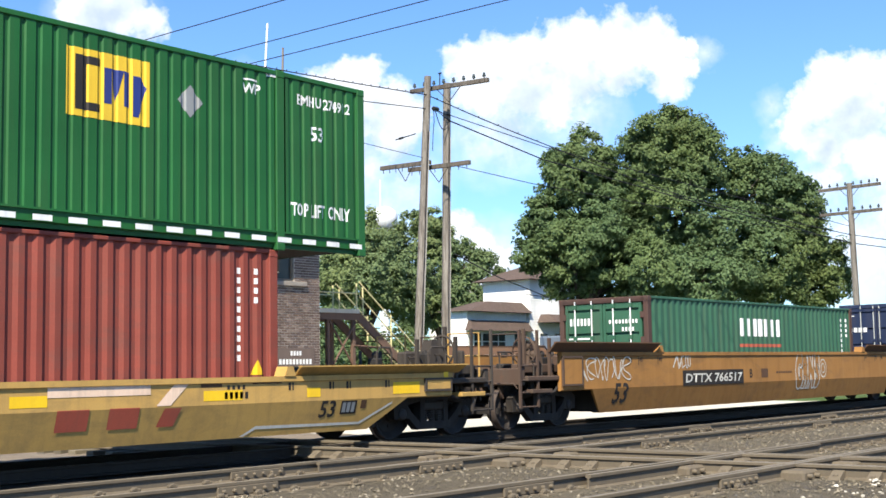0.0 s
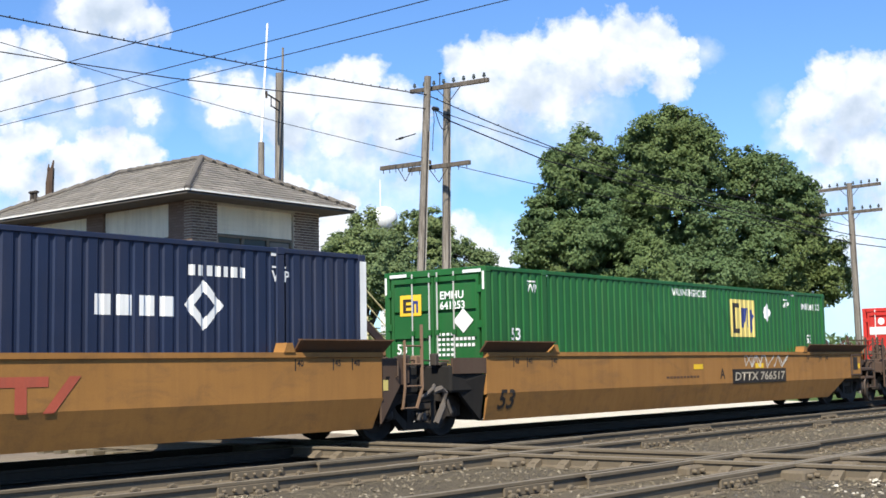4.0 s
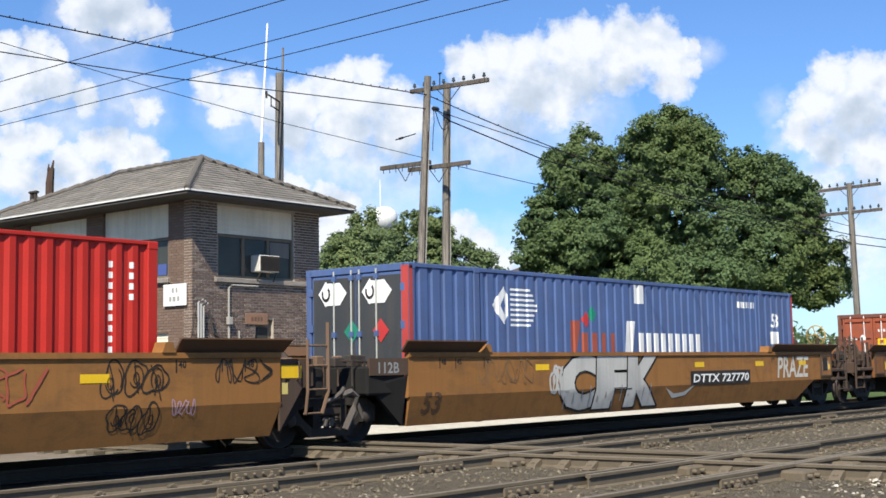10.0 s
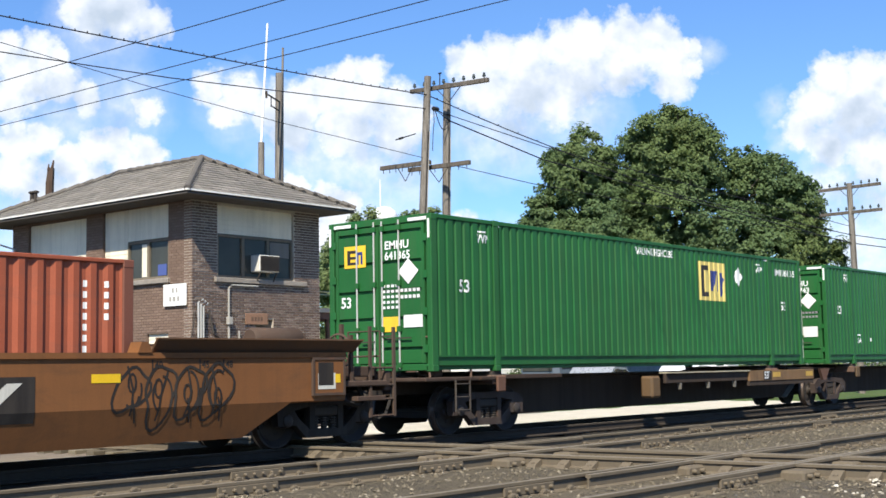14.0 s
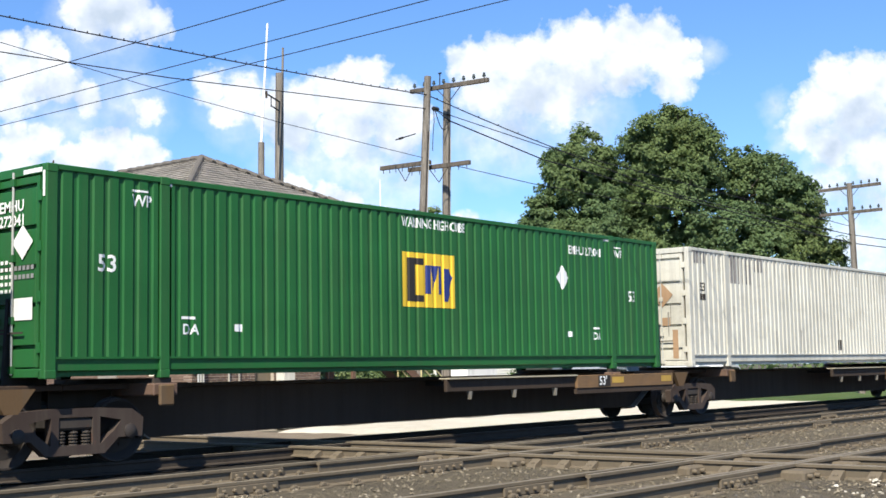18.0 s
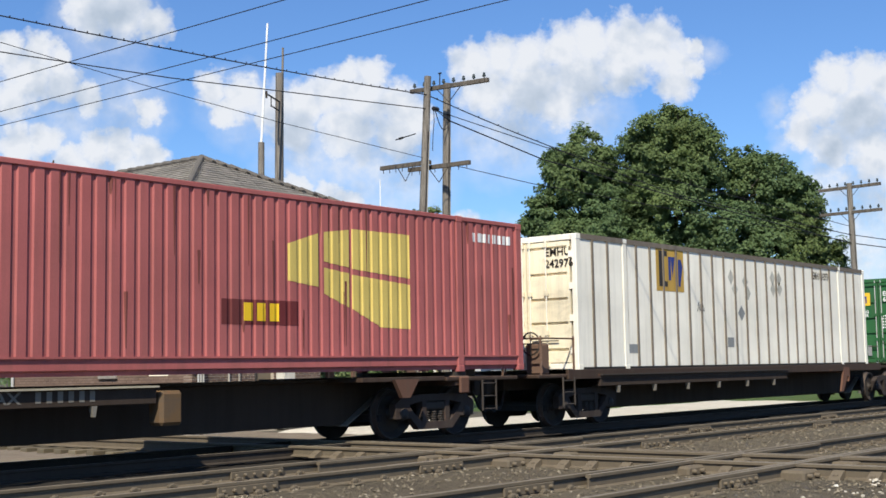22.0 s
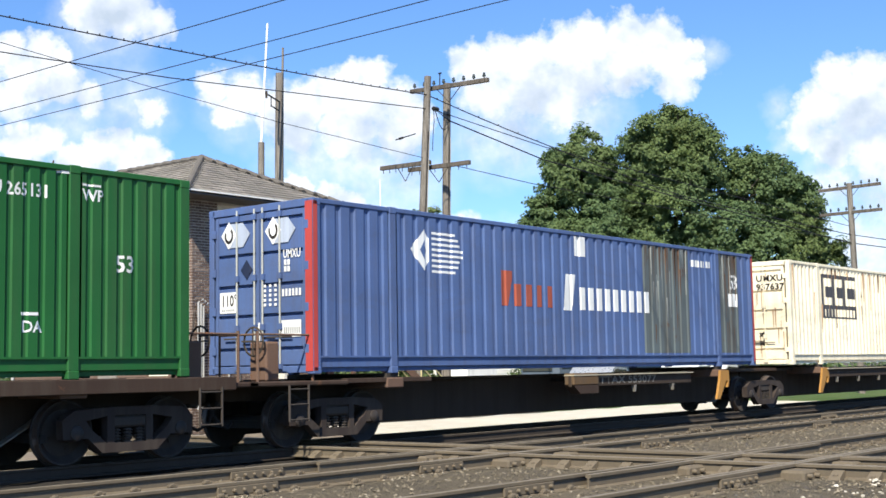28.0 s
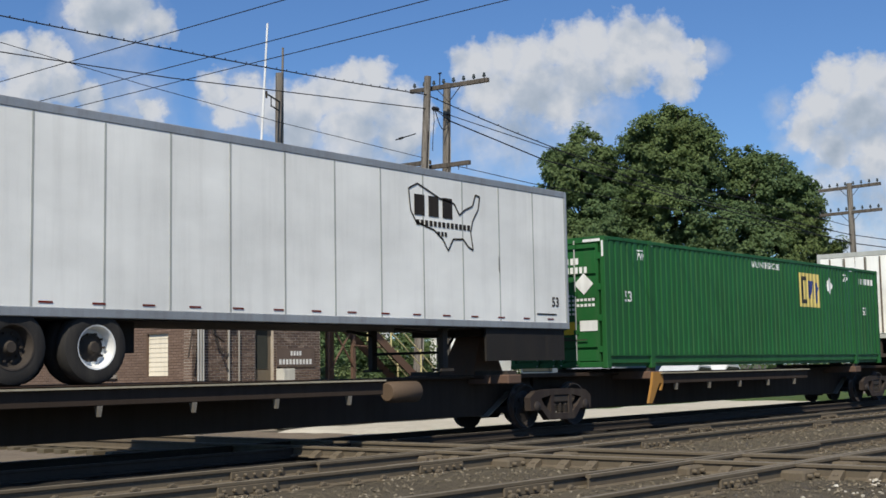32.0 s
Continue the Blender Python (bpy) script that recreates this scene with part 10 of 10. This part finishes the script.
def trailer(label, u, logo):
    L, W, H, z = 16.15, 2.59, 2.9, 1.97
    c = rides(thing("semi_trailer", label, "trailer", group="trailers"), u, z)
    hx, hy = L / 2, W / 2
    n = 14
    for s in (-1, 1):
        for k in range(n):
            a, b = -hx + 0.08 + (L - 0.16) * k / n, -hx + 0.08 + (L - 0.16) * (k + 1) / n
            part("side_sheet", M().box(a + 0.002, b - 0.002, min(s * hy, s * (hy - 0.03)), max(s * hy, s * (hy - 0.03)), 0.15, H - 0.12), TRAILERWHITE, c)
            part("seam_strip", M().box(b - 0.018, b + 0.018, min(s * (hy + 0.004), s * (hy - 0.01)), max(s * (hy + 0.004), s * (hy - 0.01)), 0.15, H - 0.12), GALV, c)
        part("top_rail", M().box(-hx, hx, min(s * (hy + 0.012), s * (hy - 0.05)), max(s * (hy + 0.012), s * (hy - 0.05)), H - 0.13, H, 0, 0.01), GREYRAIL, c, "grey roof rail")
        part("bottom_rail", M().box(-hx, hx, min(s * (hy + 0.015), s * (hy - 0.05)), max(s * (hy + 0.015), s * (hy - 0.05)), 0.02, 0.15, 0, 0.01), GREYRAIL, c, "grey bottom rail")
    part("roof", M().box(-hx + 0.01, hx - 0.01, -hy + 0.05, hy - 0.05, H - 0.04, H - 0.01), TRAILERWHITE, c)
    part("floor", M().box(-hx + 0.01, hx - 0.01, -hy + 0.05, hy - 0.05, 0.0, 0.1), BLACK, c)
    part("nose", M().box(hx - 0.04, hx, -hy + 0.05, hy - 0.05, 0.1, H - 0.04), TRAILERWHITE, c)
    part("nose_post", M().box(hx - 0.06, hx + 0.01, -hy - 0.014, -hy + 0.05, 0.02, H - 0.02, 0, 0.01), GREYRAIL, c)
    fr = M().box(-hx - 0.02, -hx + 0.06, -hy - 0.01, -hy + 0.1, 0.02, H - 0.01, 0, 0.01).box(-hx - 0.02, -hx + 0.06, hy - 0.1, hy + 0.01, 0.02, H - 0.01, 0, 0.01)
    fr.box(-hx - 0.02, -hx + 0.06, -hy + 0.1, hy - 0.1, H - 0.16, H - 0.01).box(-hx - 0.02, -hx + 0.06, -hy + 0.1, hy - 0.1, 0.0, 0.14)
    part("rear_frame", fr, GALV, c, "metal rear door frame")
    for s in (-1, 1):
        a, b = (-hy + 0.1, -0.01) if s < 0 else (0.01, hy - 0.1)
        d = part("door", M().box(-hx - 0.01, -hx + 0.03, a, b, 0.15, H - 0.17, 0, 0.01), TRAILERWHITE, c, "white swing door")
        part("lock_rod", M().rod((-hx - 0.035, (a + b) / 2 + 0.2 * s * -1, 0.1), (-hx - 0.035, (a + b) / 2 - 0.2 * s, H - 0.2), 0.018), GALV, d)
        hg = M()
        for k in range(5):
            ye = a if s < 0 else b
            hg.box(-hx - 0.03, -hx - 0.01, ye - 0.1 if s > 0 else ye - 0.05, ye + 0.05 if s > 0 else ye + 0.1, 0.3 + 0.52 * k, 0.38 + 0.52 * k)
        part("hinges", hg, DARKPOST, d, "dark strap hinges")
    fs = Side([(-9, 0), (9, 0)], -hy - 0.005)
    for k in range(19):
        x = -hx + 0.25 + 0.84 * k
        mark("reflector", rects([(x, x + 0.22, 0.205, 0.232)]), fs, MAROON, c, "red reflective strip")
    if logo:
        o = -hx
        ring = [(0.0, 0.95), (0.25, 1.05), (0.9, 0.85), (1.3, 0.8), (1.45, 0.62), (1.62, 0.72), (1.85, 0.8), (1.95, 1.0), (2.08, 0.98), (2.02, 0.75), (1.85, 0.55), (1.78, 0.35), (1.85, 0.05), (1.7, 0.1),
                (1.55, 0.22), (1.25, 0.2), (1.1, 0.0), (0.95, 0.18), (0.7, 0.32), (0.2, 0.42), (0.05, 0.6)]
        k2 = 1.12
        polys = []
        for (ax, az), (bx, bz) in zip(ring, ring[1:] + ring[:1]):
            d = math.hypot(bx - ax, bz - az)
            ox, oz = -(bz - az) / d * 0.016, (bx - ax) / d * 0.016
            polys.append([(o + 11.1 + ax + ox, 1.42 + az * k2 + oz), (o + 11.1 + ax - ox, 1.42 + az * k2 - oz), (o + 11.1 + bx - ox, 1.42 + bz * k2 - oz), (o + 11.1 + bx + ox, 1.42 + bz * k2 + oz)])
        mark("logo_outline", flat(polys), fs, DARKMARK, c, "dark irregular outline emblem")
        mark("logo_shape", bars(o + 11.25, o + 12.45, 2.02, 2.4, 3, 0.72), fs, DARKMARK, c, "three dark logo blocks")
        mark("logo_shape", bars(o + 11.3, o + 12.9, 1.84, 1.94, 13, 0.7), fs, DARKMARK, c)
        mark("logo_shape", bars(o + 11.9, o + 12.2, 1.68, 1.76, 3, 0.7), fs, DARKMARK, c)
        mark("lettering", letters("53", o + 15.53, 0.48, 0.19), fs, DARKMARK, c, "dark number fifty-three")
        mark("scratch", rects([(o + 13.75, o + 13.77, 1.1, 1.4)]), fs, DARKMARK, c)
        mark("stripe", rects([(o + 15.0, o + 15.7, 0.3, 0.33)]), fs, DARKMARK, c)
        end_marks("number_bars", [(-1.1 + 0.12 * k, -1.02 + 0.12 * k, zz, zz + 0.13) for k in range(5) for zz in (2.1, 2.35)], -hx - 0.012, DARKMARK, c)
    # running gear, resting on the car
    bogie = M().box(-6.0, -2.4, -0.6, -0.5, -0.45, 0.0).box(-6.0, -2.4, 0.5, 0.6, -0.45, 0.0)
    part("slider_frame", bogie, BLACK, c)
    for x in (-4.8, -3.52):
        ax = part("axle", M().lathe([(0.0, -1.0), (0.07, -1.0), (0.07, 1.0), (0.0, 1.0)], (x, 0, -0.38), "y", 10), BLACK, c)
        for y0 in (-1.28, -0.95, 0.65, 0.98):
            w = part("tyre", M().lathe([(0.3, 0.02), (0.42, 0.0), (0.49, 0.03), (0.515, 0.08), (0.515, 0.22), (0.49, 0.27), (0.42, 0.3), (0.3, 0.28)], (x, y0, -0.38), "y", 26), TREAD, ax, "black rubber tyre", smooth=True)
        part("hub", M().lathe([(0.0, 0.05), (0.07, 0.05), (0.09, 0.1), (0.13, 0.15), (0.2, 0.17)], (x, -1.28, -0.38), "y", 20), GRIME, ax, "dark greasy wheel hub", smooth=True)
        rim = M().lathe([(0.2, 0.17), (0.25, 0.165), (0.275, 0.05), (0.29, 0.015), (0.31, 0.01)], (x, -1.28, -0.38), "y", 28)
        part("rim", rim, WHITE if x > -4 else GRIME, ax, "white steel rim" if x > -4 else "dark steel rim", smooth=True)
        lug = M()
        for k in range(10):
            a = k * 0.6283
            lug.box(x + 0.19 * math.cos(a) - 0.015, x + 0.19 * math.cos(a) + 0.015, -1.17, -1.13, -0.38 + 0.19 * math.sin(a) - 0.015, -0.38 + 0.19 * math.sin(a) + 0.015)
        part("lug_nuts", lug, GRIME, ax)
    part("mud_flap", M().loft([(-5.75, -1.25, -0.8), (-5.75, -0.65, -0.8), (-5.72, -0.65, -0.8), (-5.72, -1.25, -0.8)], [(-5.55, -1.25, 0.0), (-5.55, -0.65, 0.0), (-5.52, -0.65, 0.0), (-5.52, -1.25, 0.0)]), GRIME, c, "dusty grey rubber mud flap")
    for y in (-0.95, 0.85):
        part("landing_leg", M().box(4.35, 4.5, y, y + 0.12, -0.75, 0.0, 0, 0.01).box(4.25, 4.6, y - 0.05, y + 0.17, -0.8, -0.75), GRIME, c, "retracted landing leg")
    part("leg_brace", M().rod((4.42, -0.9, -0.1), (3.4, -0.6, -0.02), 0.03).rod((4.42, 0.9, -0.1), (3.4, 0.6, -0.02), 0.03).rod((4.42, -0.9, -0.45), (4.42, 0.9, -0.45), 0.03).rod((4.42, -0.9, -0.5), (5.3, -0.5, -0.05), 0.03), BLACK, c)
    part("rear_bumper", M().box(-8.0, -7.9, -1.1, 1.1, -0.62, -0.5).box(-8.0, -7.92, -0.75, -0.65, -0.5, 0.0).box(-8.0, -7.92, 0.65, 0.75, -0.5, 0.0), GRIME, c, "rear impact bumper")
    for x in np.linspace(-7.6, -5.9, 5):
        part("cross_member", M().box(x - 0.03, x + 0.03, -1.2, 1.2, -0.14, 0.0), BLACK, c)
    for y in (-1.12, 1.08):
        part("side_skirt", M().box(-7.9, -6.9, y, y + 0.04, -0.86, 0.0, 0, 0.01), GRIME, c, "dull steel side panel")
        # Black sheet added to darken the open space below the trailer floor.
        part("shade_skirt", M().box(-6.88, -5.62, y * 0.72, y * 0.72 + 0.04, -0.8, 0.0), SHADEBLACK, c)
    part("tail_light", M().box(-8.12, -8.08, -1.22, -1.05, -0.02, 0.13), FADEDRED, c, "red tail lamp")
    for y in (-0.85, -0.35, 0.35, 0.85):
        part("door_bar", M().box(-8.125, -8.083, y - 0.022, y + 0.022, 0.2, 2.7), DARKPOST, c, "dark upright door bar")
    part("kingpin_plate", M().box(5.6, 7.6, -0.9, 0.9, -0.12, 0.0), BLACK, c)
    part("nose_skirt", M().box(5.3, 7.95, -1.25, -1.2, -0.62, 0.0), BLACK, c)
    return c


trailer("white box trailer with a dark outline emblem on a spine car", 362.7, True)
trailer("plain white box trailer riding on a spine car", 398.0, False)
for uu in (362.7, 398.0):
    st = rides(thing("hitch_stand", "rusty folding hitch stand under the trailer's nose", "hitch"), uu, 0)
    part("stand", M().loft([(5.9, -0.45, 1.06), (6.9, -0.45, 1.06), (6.9, 0.45, 1.06), (5.9, 0.45, 1.06)], [(6.3, -0.3, 1.85), (6.7, -0.3, 1.85), (6.7, 0.3, 1.85), (6.3, 0.3, 1.85)]), RUSTY, st)
    deck = rides(thing("trailer_deck", "flat steel runway under the trailer's wheels", "deck"), uu, 0)
    part("runway", M().box(-7.6, 0.5, -1.35, -0.55, 1.062, 1.075).box(-7.6, 0.5, 0.55, 1.35, 1.062, 1.075), SPINE_OLD, deck)
tank = rides(thing("air_tank", "rusty brown air tank slung under the car's side", "tank"), 362.7, 0)
part("tank", M().lathe([(0.0, -0.4), (0.15, -0.4), (0.19, -0.35), (0.19, 0.35), (0.15, 0.4), (0.0, 0.4)], (3.0, -1.1, 0.82), "x", 14), paint("tan_rust_tank", (0.12, 0.082, 0.055), 0.7, 0.4, 0.3), tank, smooth=True)


# ---- what moves: every car and load with the train, the wheels on their trucks, the clouds ----
def run_at(t):
    for (a, p), (b, q) in zip(RUN, RUN[1:]):
        if t <= b:
            return p + (q - p) * (t - a) / (b - a)
    return RUN[-1][1]


def motions():
    for ob, u, z in MOVERS:
        walk(ob, [(t, pose(u - d, Y_TRAIN, z)) for t, d in RUN])
    # wheels turn as they roll past; each is keyed finely only while it is near
    for w, ax, u in WHEELSETS:
        t_in = next((t / 10 for t in range(0, 321) if u - run_at(t / 10) < 46), 32.0)
        t_out = next((t / 10 for t in range(0, 321) if u - run_at(t / 10) < 4), 32.0)
        a, b = max(0.0, t_in), min(32.0, t_out)
        n = max(1, round((b - a) * 30))
        ts = [a + (b - a) * k / n for k in range(n + 1)]
        base = run_at(a)
        rows = [(t, pose(ax, 0, 0.42, 0, -math.degrees((run_at(t) - base) / 0.45) % 360, 0)) for t in ts]
        if a > 0:
            rows.insert(0, (0.0, rows[0][1]))
        if b < 32.0:
            rows.append((32.0, rows[-1][1]))
        walk(w, rows)
    walk(clouds, [(0.0, CLOUD_POSE @ Matrix.Translation((-9, 2, 0))), (32.0, CLOUD_POSE @ Matrix.Translation((9, -2, 0)))])


motions()
